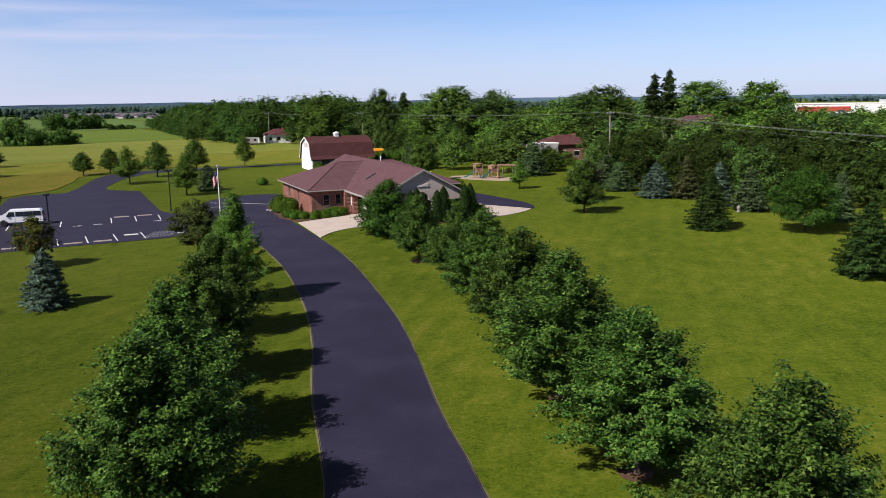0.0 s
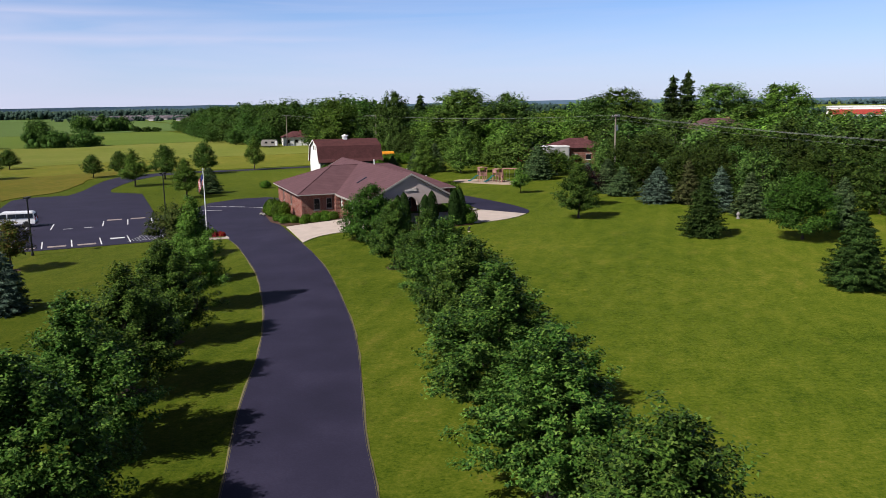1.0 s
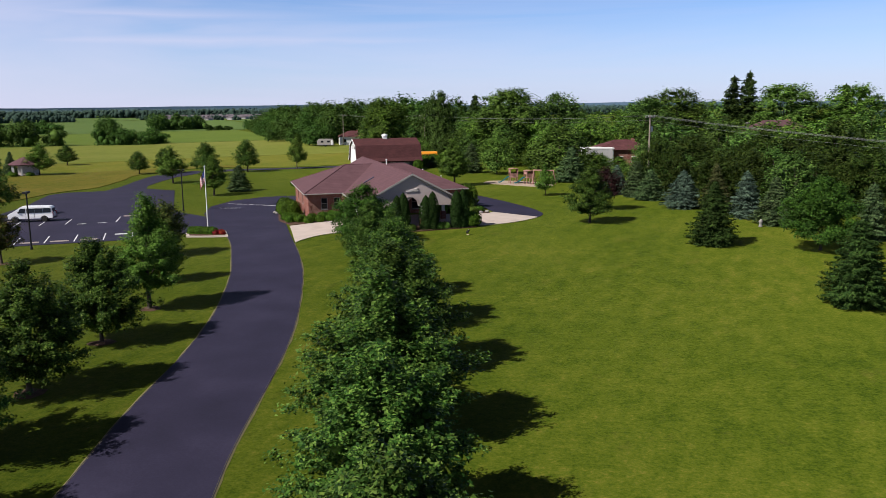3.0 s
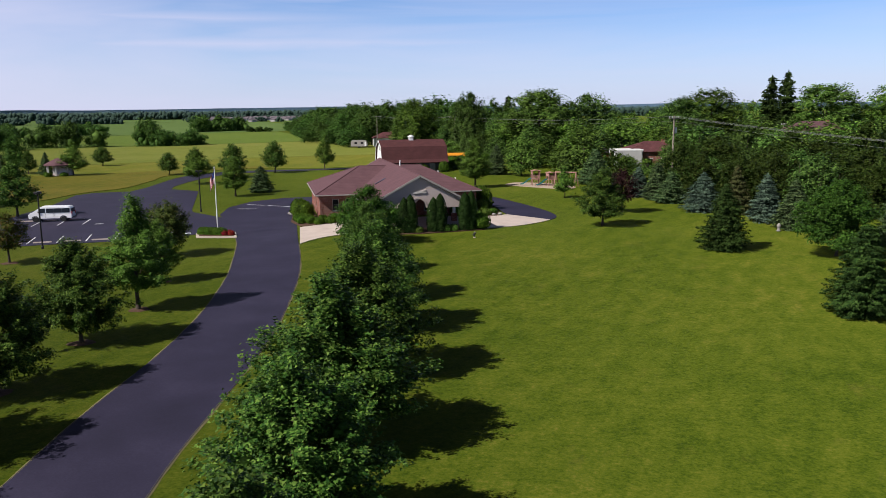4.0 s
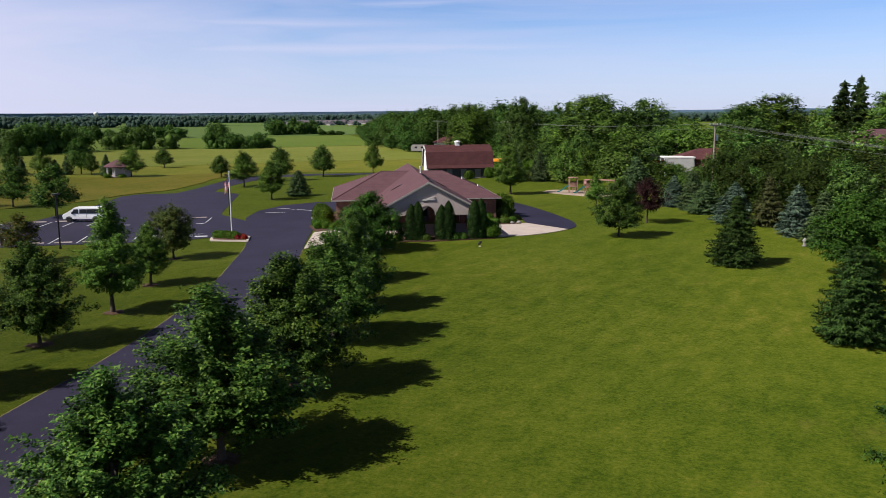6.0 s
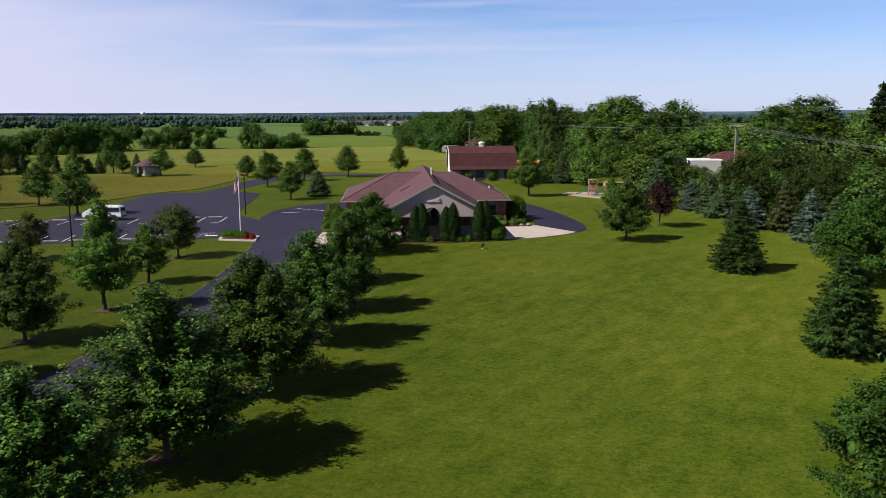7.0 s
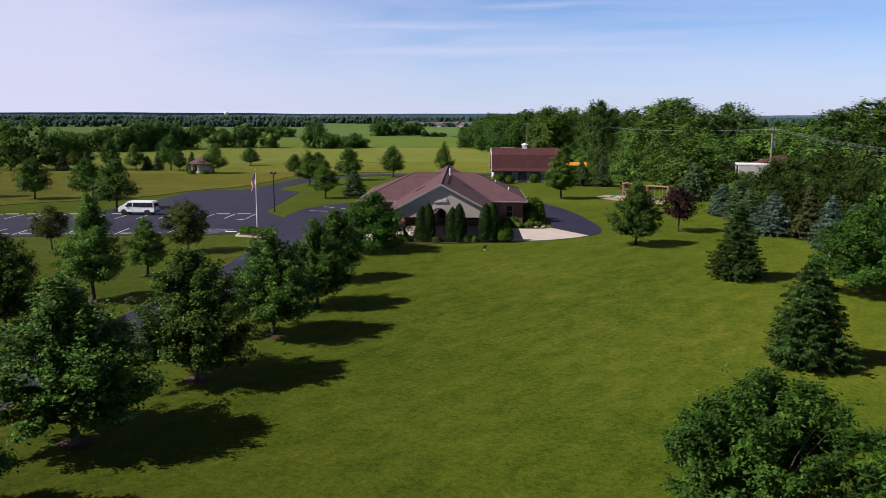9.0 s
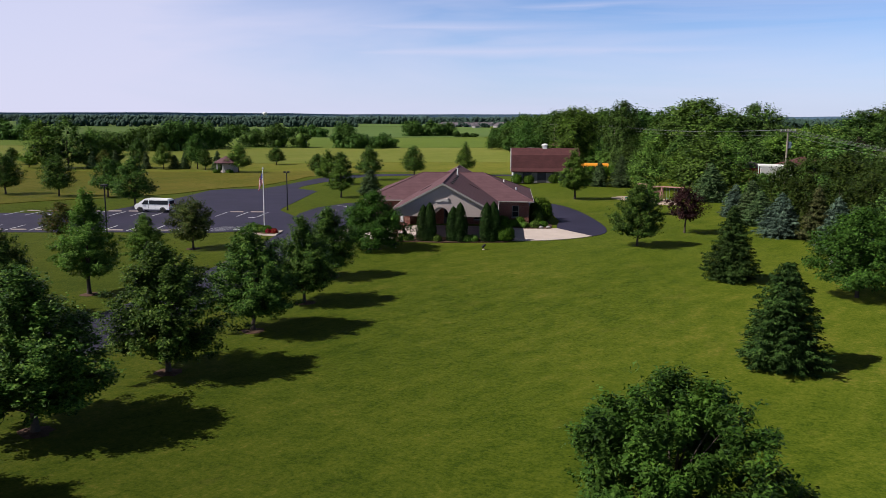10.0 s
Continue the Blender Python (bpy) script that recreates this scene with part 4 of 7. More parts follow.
# narrow dry verge along the drive
for name, line, sign in (("verge_west", left_edge, -1), ("verge_east", right_edge[:11], 1)):
    pts = smoothed(line, 6)
    rv = random.Random(8)
    strip = bmesh.new()
    rows = []
    for x, y in pts:
        a, b = (x - sign * 0.05) * K, (x + sign * (0.02 + rv.uniform(0, 0.10))) * K
        rows.append([strip.verts.new((a, y * K, rise(a, y * K) + 0.038)), strip.verts.new((b, y * K, rise(b, y * K) + 0.012))])
    for lo_, hi_ in zip(rows, rows[1:]):
        strip.faces.new((lo_[0], lo_[1], hi_[1], hi_[0]))
    tagged(part("verge", strip, EDGE_SOIL), "thin dry yellow grass edge beside the asphalt", "verge", kind="structure")

HOUSE_TURN = 23.5
HX, HY = -14.03, 88.48


def at_house(u, v):
    c, s = math.cos(radians(HOUSE_TURN)), math.sin(radians(HOUSE_TURN))
    return (HX + c * u - s * v, HY + s * u + c * v)


# concrete apron that runs under the porch, west and east
west_apron = [(-14.7, 85.4), (-10.7, 75.0)] + smoothed([(-10.65, 74.9), (-10.1, 77.0), (-9.0, 78.7), (-7.4, 79.9), (-5.4, 80.7)], 4) + [at_house(4.9, -9.6), at_house(14.9, -9.4), (5.3, 84.9)]
east_apron = smoothed([(5.3, 84.9), (8.0, 86.6), (10.0, 89.3), (10.9, 91.4)], 4) + [(5.9, 95.0), (4.6, 93.7), at_house(16.0, -2.2), at_house(14.0, -1.2), at_house(5.0, -1.2), at_house(1.0, -2.0)]
sheet("pavement", west_apron + east_apron, 0.06, CONCRETE, "pale concrete forecourt under and beside the porch", "pavement", 0.14, 4.0)
east_drive = [(5.9, 95.1)] + [(10.95, 91.5)] + smoothed([(11.3, 92.6), (11.35, 94.6), (10.3, 98.0), (8.2, 102.3), (5.4, 107.2), (2.3, 112.0), (-1.6, 116.6), (-6.5, 119.5)], 4) + [(-8.5, 117.5), (-3.0, 112.0), (1.0, 106.8), (4.0, 101.0), (5.2, 97.0)]
sheet("road", east_drive, 0.04, ASPHALT, "dark asphalt service drive curving behind the house", "road", 0.10, 4.0)

# painted stalls, wheel stops
ROW = 27.5
rc, rs = math.cos(radians(ROW)), math.sin(radians(ROW))


def in_lot(x, y, along, across):
    return (x + along * rc - across * rs, y + along * rs + across * rc)


def stripe(x, y, along, across, la, lc, name="stall_line", label="white painted parking line on asphalt", category="road marking", tilt=0.0, lift=0.041):
    px, py = in_lot(x, y, along, across)
    bm = bmesh.new()
    box(bm, -la / 2, la / 2, -lc / 2, lc / 2, -0.02, 0.004)
    ob = part(name, bm, PAINT_LINE)
    ob.matrix_basis = pose(px * K, py * K, rise(px * K, py * K) + lift, 0, 0, ROW + tilt)
    return tagged(ob, label, category, group="painted markings")


def wheel_stop(x, y, along, across):
    px, py = in_lot(x, y, along, across)
    bm = bmesh.new()
    prism(bm, [(-0.09, 0), (0.09, 0), (0.06, 0.12), (-0.06, 0.12)], -0.9, 0.9, "x")
    ob = part("wheel_stop", bm, CONCRETE)
    ob.matrix_basis = pose(px * K, py * K, rise(px * K, py * K) + 0.03, 0, 0, ROW)
    tagged(ob, "pale concrete wheel stop on the asphalt", "wheel stop", group="wheel stops")


for i in range(13):
    stripe(-35.4, 74.6, (i - 9) * 2.62, 2.1, 0.13, 4.9)
    if i < 12 and i != 11:
        wheel_stop(-35.4, 74.6, (i - 8.5) * 2.62, 0.35)
for i in range(13):
    if i != 9:
        stripe(-42.6, 90.2, (i - 8) * 2.62, -2.0, 0.13, 4.9, tilt=-4)
    if i < 12 and i not in (8, 9):
        wheel_stop(-42.6, 90.2, (i - 7.5) * 2.62, 0.35)
for k in range(7):
    stripe(-35.4, 74.6, 8.5 + k * 0.40, 2.1, 0.04, 4.5, "hatch_line", "white diagonal hatching of an access aisle", tilt=-26)
stripe(-25.8, 81.6, 0, 0, 1.4, 0.7, "painted_block", "white painted accessible-bay block")
stripe(-30.8, 80.6, 0, 0, 1.5, 0.75, "painted_block", "white painted accessible-bay block")
for ax_, ay_ in ((-39.1, 86.9), (-37.3, 88.0), (-31.5, 90.2)):
    bm = bmesh.new()
    prism(bm, [(-0.55, -0.10), (0.05, -0.10), (0.05, -0.28), (0.55, 0), (0.05, 0.28), (0.05, 0.10), (-0.55, 0.10)], -0.02, 0.004, "z")
    ob = part("painted_arrow", bm, PAINT_LINE)
    ob.matrix_basis = pose(ax_ * K, ay_ * K, rise(ax_ * K, ay_ * K) + 0.041, 0, 0, ROW)
    tagged(ob, "white painted direction arrow on asphalt", "road marking", group="painted markings")
for a, b, w in (((-29.4, 101.6), (-26.8, 101.9), 0.13), ((-30.2, 106.3), (-27.4, 105.6), 0.13), ((-27.0, 105.6), (-21.9, 104.2), 0.12)):
    d = Vector((b[0] - a[0], b[1] - a[1]))
    bm = bmesh.new()
    box(bm, 0, d.length * K, -w / 2, w / 2, -0.02, 0.004)
    ob = part("stall_line", bm, PAINT_LINE)
    ob.matrix_basis = pose(a[0] * K, a[1] * K, rise(a[0] * K, a[1] * K) + 0.043, 0, 0, math.degrees(math.atan2(d.y, d.x)))
    tagged(ob, "white painted line in the drop-off bay", "road marking", group="painted markings")

# ---- the brick house ----


def wall_run(bm, a, b, z0, z1, thick, openings=()):
    """A straight wall from a to b (plan), with openings (from, to, low, high) that go through it."""
    a, b = Vector(a), Vector(b)
    d = (b - a)
    length = d.length
    m = Matrix.Translation((a.x, a.y, 0)) @ Matrix.Rotation(math.atan2(d.y, d.x), 4, "Z")
    k = 0.0
    for lo, hi, zl, zh in sorted(openings):
        box(bm, k, lo, 0, thick, z0, z1, m=m)
        if zl > z0:
            box(bm, lo, hi, 0, thick, z0, zl, m=m)
        if zh < z1:
            box(bm, lo, hi, 0, thick, zh, z1, m=m)
        k = hi
    box(bm, k, length, 0, thick, z0, z1, m=m)
    return m


def window(parent, m, lo, hi, zl, zh, bars=True):
    """A white sash window set in an opening of a wall run."""
    win = new("window")
    win.parent = parent
    win.matrix_basis = m @ Matrix.Translation(((lo + hi) / 2, 0, zl))
    w, h = (hi - lo) / 2, zh - zl
    bm = bmesh.new()
    for x0, x1, z0, z1 in ((-w, -w + 0.05, 0, h), (w - 0.05, w, 0, h), (-w + 0.05, w - 0.05, 0, 0.05), (-w + 0.05, w - 0.05, h - 0.05, h), (-w + 0.05, w - 0.05, h / 2 - 0.02, h / 2 + 0.02)):
        box(bm, x0, x1, 0.06, 0.14, z0, z1)
    part("frame", bm, TRIM, win)
    bm = bmesh.new()
    box(bm, -w + 0.03, w - 0.03, 0.09, 0.11, 0.03, h - 0.03)
    part("pane", bm, GLASS, win, "dark reflecting window glass")
    bm = bmesh.new()
    box(bm, -w - 0.05, w + 0.05, -0.04, 0.05, -0.08, 0.0, 0.01)
    part("sill", bm, STONE, win)
    return win


house = thing("house", HX * K, HY * K, 0.77, HOUSE_TURN, "single-storey red brick house with mauve-brown shingle roof and stucco porch gable", "house", scale=K)
EAVE = 2.46
runs = [((0.5, 0.5), (4.6, 0.5), [(1.35, 2.05, 0.85, 2.1), (2.75, 3.4, 0.95, 2.1)]),
        ((4.6, 0.5), (14.4, 0.5), [(1.2, 2.3, 0.5, 2.1), (4.1, 5.9, 0.02, 2.15), (7.4, 8.6, 0.5, 2.1)]),
        ((14.4, 0.5), (17.96, 0.5), [(1.75, 2.5, 0.85, 2.1)]),
        ((17.96, 0.5), (17.96, 15.3), [(3.0, 3.9, 0.85, 2.1), (7.5, 8.4, 0.85, 2.1), (11.5, 12.4, 0.85, 2.1)]),
        ((17.96, 15.3), (0.5, 15.3), [(4.0, 5.0, 0.85, 2.1), (12.0, 13.0, 0.85, 2.1)]),
        ((0.5, 15.3), (0.5, 0.5), [(3.2, 4.0, 0.85, 2.1), (8.0, 8.8, 0.85, 2.1)])]
for a, b, ops in runs:
    bm = bmesh.new()
    m = wall_run(bm, a, b, -0.25, EAVE, 0.28, ops)
    part("wall", bm, BRICK, house, "red brick wall with pale mortar")
    for lo, hi, zl, zh in ops:
        if zl > 0.1:
            window(house, m, lo, hi, zl, zh)
# double entrance door
door = new("door")
door.parent = house
door.matrix_basis = Matrix.Translation((9.6, 0.56, 0.02))
for s in (-1, 1):
    bm = bmesh.new()
    box(bm, s * 0.45 - 0.43, s * 0.45 + 0.43, 0, 0.06, 0.0, 2.1, 0.01)
    part("door_leaf", bm, DARK_GREY, door)
    bm = bmesh.new()
    box(bm, s * 0.45 - 0.26, s * 0.45 + 0.26, -0.012, 0.0, 0.7, 1.9)
    part("pane", bm, GLASS, door)
    bm = bmesh.new()
    rod(bm, (s * 0.08, -0.05, 0.9), (s * 0.08, -0.05, 1.2), 0.015)
    part("handle", bm, CHROME, door)
# floor and inside partition keep the rooms dark
bm = bmesh.new()
box(bm, 0.6, 17.86, 0.8, 15.0, -0.2, -0.02)
part("floor", bm, STONE, house)
# quoins: proud blocks at the outer corners
for cx, cy in ((0.5, 0.5), (17.96, 0.5), (0.5, 15.3), (17.96, 15.3), (4.6, 0.5)):
    bm = bmesh.new()
    for k in range(6):
        s = 0.34 if k % 2 else 0.24
        box(bm, cx - (0.03 if cx < 9 else s), cx + (s if cx < 9 else 0.03), cy - (0.03 if cy < 5 else s), cy + (s if cy < 5 else 0.03), 0.0 + k * 0.40, 0.34 + k * 0.40, 0.01)
    part("quoin", bm, BRICK, house, "proud brick corner quoins")

# hipped main roof, with a soffit and pale gutter line
E0, RZ = EAVE + 0.04, 5.12
hip = [(0, 0), (18.46, 0), (18.46, 15.8), (0, 15.8)]
ridge = [(5.7, 7.9), (12.8, 7.9)]
bm = bmesh.new()
lo = [bm.verts.new((x, y, E0 + 0.14)) for x, y in hip]
hi = [bm.verts.new((x, y, RZ)) for x, y in ridge]
base = [bm.verts.new((x, y, E0 + 0.0)) for x, y in hip]
bm.faces.new((lo[0], lo[1], hi[1], hi[0]))
bm.faces.new((lo[1], lo[2], hi[1]))
bm.faces.new((lo[2], lo[3], hi[0], hi[1]))
bm.faces.new((lo[3], lo[0], hi[0]))
bm.faces.new(base[::-1])
for k in range(4):
    bm.faces.new((base[k], base[(k + 1) % 4], lo[(k + 1) % 4], lo[k]))
part("roof", bm, SHINGLE, house, "mauve-brown asphalt shingle hip roof")
for (x0, x1, y0, y1) in ((-0.06, 18.52, -0.07, -0.005), (-0.06, 18.52, 15.805, 15.87), (-0.07, -0.005, 0, 15.8), (18.465, 18.53, 0, 15.8)):
    bm = bmesh.new()
    box(bm, x0, x1, y0, y1, E0 + 0.02, E0 + 0.13, 0.01)
    part("gutter", bm, TRIM, house, "beige gutter and fascia")
# hip and ridge caps
for a, b in (((0, 0, E0 + .14), (5.7, 7.9, RZ)), ((18.46, 0, E0 + .14), (12.8, 7.9, RZ)), ((0, 15.8, E0 + .14), (5.7, 7.9, RZ)), ((18.46, 15.8, E0 + .14), (12.8, 7.9, RZ)), ((5.7, 7.9, RZ), (12.8, 7.9, RZ))):
    bm = bmesh.new()
    rod(bm, a, b, 0.06, 0.06, 6)
    part("ridge_cap", bm, SHINGLE, house)

# gabled wing that carries the porch
GX, GH, GT = 9.45, 5.25, 5.40
G0, G1 = -10.86, 17.6
GE = EAVE + 0.12


def gable_line(x):
    return GT - (GT - GE) * abs(x - GX) / GH


for s in (-1, 1):
    bm = bmesh.new()
    prism(bm, [(GX, GT), (GX + s * GH, GE), (GX + s * GH, GE - 0.17), (GX, GT - 0.19)], G0, G1)
    part("roof_slope", bm, SHINGLE, house, "mauve-brown asphalt shingle slope")
    for y0, y1 in ((G0 - 0.05, G0 - 0.004), (G1 + 0.004, G1 + 0.05)):
        bm = bmesh.new()
        prism(bm, [(GX, GT + 0.02), (GX + s * (GH + 0.05), GE + 0.0), (GX + s * (GH + 0.05), GE - 0.19), (GX, GT - 0.18)], y0, y1)
        part("bargeboard", bm, TRIM, house, "beige bargeboard along the gable")
    bm = bmesh.new()
    x0 = GX + s * GH
    box(bm, min(x0 + s * 0.004, x0 + s * 0.07), max(x0 + s * 0.004, x0 + s * 0.07), G0, 0.0, GE - 0.2, GE + 0.0, 0.01)
    part("gutter", bm, TRIM, house, "beige gutter and fascia")
bm = bmesh.new()
rod(bm, (GX, G0, GT), (GX, G1, GT), 0.06, 0.06, 6)
part("ridge_cap", bm, SHINGLE, house)


def gable_wall(y0, y1, low, arch_x=None, arch_r=0.0):
    x0, x1 = GX - GH + 0.45, GX + GH - 0.45
    line = [(x0, low), (x0, gable_line(x0) - 0.21), (GX, GT - 0.22), (x1, gable_line(x1) - 0.21), (x1, low)]
    if arch_x is not None:
        arc = [(arch_x + arch_r * math.cos(a), low + arch_r * 1.1 * math.sin(a)) for a in np.linspace(0, math.pi, 17)]
        line += arc
    bm = bmesh.new()
    prism(bm, line, y0, y1)
    return bm


GABLE_LOW = 2.18
part("gable_wall", gable_wall(-10.62, -10.3, GABLE_LOW, 9.25, 0.82), STUCCO, house, "grey-beige stucco gable with an arched opening")
part("gable_wall", gable_wall(17.0, 17.3, 0.0), BRICK, house)
bm = bmesh.new()
arc = [(9.25 + 0.95 * math.cos(a), GABLE_LOW + 1.03 * math.sin(a)) for a in np.linspace(0, math.pi, 17)]
arc += [(9.25 + 0.82 * math.cos(a), GABLE_LOW + 0.90 * math.sin(a)) for a in np.linspace(math.pi, 0, 17)]
prism(bm, arc, -10.66, -10.625)
part("arch_trim", bm, STUCCO, house, "raised stucco surround of the arch")
# side beams of the porch
for s in (-1, 1):
    xa = GX + s * (GH - 0.55)
    bm = bmesh.new()
    box(bm, xa - 0.14, xa + 0.14, -10.3, 0.5, GABLE_LOW, gable_line(xa + s * 0.14) - 0.2)
    part("beam", bm, STUCCO, house)
# relief ornament on the gable, a plain soaring shape
bm = bmesh.new()
prism(bm, [(8.75, 3.62), (9.15, 3.60), (9.5, 3.66), (9.95, 3.62), (10.1, 3.70), (9.8, 3.78), (10.0, 3.98), (9.55, 3.86), (9.2, 3.80), (8.9, 3.72)], -10.70, -10.62)
part("relief", bm, PLASTER, house, "pale plaster relief on the gable")
# porch columns on stone bases
for cx, cy in ((4.85, -10.45), (7.95, -10.45), (10.55, -10.45), (14.05, -10.45), (4.85, -5.3), (14.05, -5.3), (4.85, -0.6), (14.05, -0.6)):
    col = new("column")
    col.parent = house
    col.matrix_basis = Matrix.Translation((cx, cy, 0))
    front = cy < -9
    bm = bmesh.new()
    box(bm, -0.14, 0.14, -0.14, 0.14, 0.9, GABLE_LOW - 0.12, 0.02)
    part("shaft", bm, WHITE, col)
    bm = bmesh.new()
    box(bm, -0.2, 0.2, -0.2, 0.2, GABLE_LOW - 0.12, GABLE_LOW - 0.004, 0.02)
    part("capital", bm, WHITE, col)
    bm = bmesh.new()
    box(bm, -0.26, 0.26, -0.26, 0.26, -0.2, 0.9, 0.015)
    part("plinth", bm, BRICK, col)
# brick piers with proud bands at the west entry
for pu, pv in ((4.35, -0.1), (4.95, -1.25)):
    bm = bmesh.new()
    box(bm, pu - 0.24, pu + 0.24, pv - 0.24, pv + 0.24, -0.2, EAVE - 0.02)
    for k in range(5):
        box(bm, pu - 0.29, pu + 0.29, pv - 0.29, pv + 0.29, 0.12 + k * 0.46, 0.36 + k * 0.46, 0.012)
    part("pier", bm, BRICK, house, "red brick entry pier with proud bands")
# roof vents, pipes and a skylight strip
for k in range(6):
    bm = bmesh.new()
    yv = 2.4 - k * 1.9
    xv = GX + 0.62
    prism(bm, [(xv - 0.16, gable_line(xv - 0.16) - 0.02), (xv + 0.17, gable_line(xv + 0.17) - 0.02), (xv + 0.17, gable_line(xv) + 0.06), (xv - 0.10, gable_line(xv) + 0.14)], yv - 0.16, yv + 0.16)
    part("roof_vent", bm, BLACK, house, "small black roof vent")
for px, py, ph, pr in ((9.95, 4.2, 0.75, 0.07), (16.6, 4.8, 0.24, 0.05), (15.2, 8.0, 0.2, 0.045)):
    pz = gable_line(px) if px < 12 else E0 + 0.14 + (RZ - E0) * (18.46 - px) / 5.66
    bm = bmesh.new()
    lathe(bm, [(pr * 1.5, -0.25), (pr * 1.5, 0.06), (pr, 0.10), (pr, ph - 0.12), (pr * 1.5, ph - 0.10), (pr * 1.5, ph)], 10, (px, py, pz))
    part("vent_pipe", bm, WHITE, house, "white roof vent pipe")
for s, yv in ((-1, -1.2), (1, 1.2)):
    bm = bmesh.new()
    xa, xb = GX + s * 2.0, GX + s * 3.1
    prism(bm, [(xa, gable_line(xa) - 0.03), (xb, gable_line(xb) - 0.03), (xb, gable_line(xb) + 0.06), (xa, gable_line(xa) + 0.06)], yv - 0.16, yv + 0.16)
    part("skylight", bm, GLASS, house, "narrow dark skylight strip in the roof slope")

# downpipe and small sign by the garden
for u, v in ((13.9, 0.42), (4.5, 0.42)):
    bm = bmesh.new()
    box(bm, u - 0.05, u + 0.05, v - 0.12, v - 0.02, 0.0, EAVE)
    part("downpipe", bm, WHITE, house)

# ---- the barn ----
barn = thing("barn", -20.6 * K, 160.6 * K, 0.5, 24.0, "white gambrel barn with dark red shingle roof", "barn", scale=K)
BL, BW = 6.1, 4.1
prof = [(-BW - 0.55, 1.75), (-BW + 0.0, 2.35), (-BW + 0.95, 4.75), (0, 5.95), (BW - 0.95, 4.75), (BW + 0.0, 2.35), (BW + 0.55, 1.75)]
bm = bmesh.new()
thick = 0.14
inner = [(x * (1 - 0.02), z - 0.16) for x, z in prof]
prism(bm, prof + inner[::-1], -BL - 0.3, BL + 0.3, "x")
part("roof", bm, BARN_ROOF, barn, "dark red shingle gambrel roof with flared eaves")
for x0, x1 in ((-BL - 0.0, -BL + 0.2), (BL - 0.2, BL)):
    bm = bmesh.new()
    prism(bm, [(-BW, -0.4), (BW, -0.4), (BW, 2.2), (BW - 1.0, 4.6), (0, 5.74), (-BW + 1.0, 4.6), (-BW, 2.2)], x0, x1, "x")
    part("gable_wall", bm, WHITE, barn, "white painted boarded gable wall")
# south wall takes a grey colour for the eave's shade; north stays white
for y0, y1 in ((-BW, -BW + 0.2), (BW - 0.2, BW)):
    bm = bmesh.new()
    box(bm, -BL + 0.2, BL - 0.2, y0, y1, -0.4, 2.18)
    part("side_wall", bm, (STONE if y0 < 0 else WHITE), barn, "barn side wall, greyed on the south for the shade under the eave")
for yy in (-0.75, 0.75):
    bm = bmesh.new()
    box(bm, -BL - 0.05, -BL - 0.004, yy - 0.24, yy + 0.24, 3.95, 4.75)
    w = part("window", bm, GLASS, barn, "small dark gable window")
    for z0, z1, n in ((3.88, 3.95, "sill"), (4.75, 4.82, "lintel")):
        bm = bmesh.new()
        box(bm, -BL - 0.06, -BL - 0.006, yy - 0.3, yy + 0.3, z0, z1)
        part(n, bm, WHITE, w)
for s in (-1, 1):
    bm = bmesh.new()
    line = [(s * a, z) for a, z in prof[3:]]
    prism(bm, line + [(a * 0.965, z - 0.2) for a, z in line[::-1]], -BL - 0.36, -BL - 0.304, "x")
    part("bargeboard", bm, WHITE, barn)
for k in range(4):
    bm = bmesh.new()
    box(bm, -4.2 + k * 2.7, -2.6 + k * 2.7, -BW - 0.04, -BW - 0.004, -0.3, 1.55)
    part("door_panel", bm, DARK_GREY, barn, "grey stall door in the side wall")
bm = bmesh.new()
box(bm, -0.42, 0.42, -0.42, 0.42, 5.6, 6.45, 0.02)
cup = part("cupola", bm, WHITE, barn, "white louvred cupola")
bm = bmesh.new()
lathe(bm, [(0.72, 6.45), (0.70, 6.52), (0.30, 6.72), (0.05, 6.80)], 4)
part("cupola_roof", bm, WHITE, cup)

# ---- yellow bus behind the barn ----


def wheel(parent, x, y, r, w):
    wh = new("wheel")
    wh.parent = parent
    wh.matrix_basis = pose(x, y, r, 90, 0, 0)
    bm = bmesh.new()
    lathe(bm, [(r * 0.62, -w / 2), (r * 0.95, -w / 2), (r, -w * 0.3), (r, w * 0.3), (r * 0.95, w / 2), (r * 0.62, w / 2)], 20)
    part("tyre", bm, RUBBER, wh, soft=False)
    bm = bmesh.new()
    lathe(bm, [(r * 0.6, -w * 0.42), (r * 0.6, w * 0.42), (r * 0.25, w * 0.5), (r * 0.1, w * 0.5)], 16)
    part("rim", bm, CHROME, wh)


bus = thing("school_bus", -15.9 * K, 175.2 * K, rise(-15.9 * K, 175.2 * K), 24, "yellow school bus parked behind the barn", "bus")
bm = bmesh.new()
prism(bm, [(-1.2, 0.5), (1.2, 0.5), (1.22, 1.6), (1.15, 2.6), (0.85, 3.0), (-0.85, 3.0), (-1.15, 2.6), (-1.22, 1.6)], -4.8, 3.6, "x")
body_b = part("body", bm, YELLOW, bus)
bm = bmesh.new()
box(bm, 3.6, 5.0, -1.05, 1.05, 0.5, 1.65, 0.15)
part("bonnet", bm, YELLOW, bus)
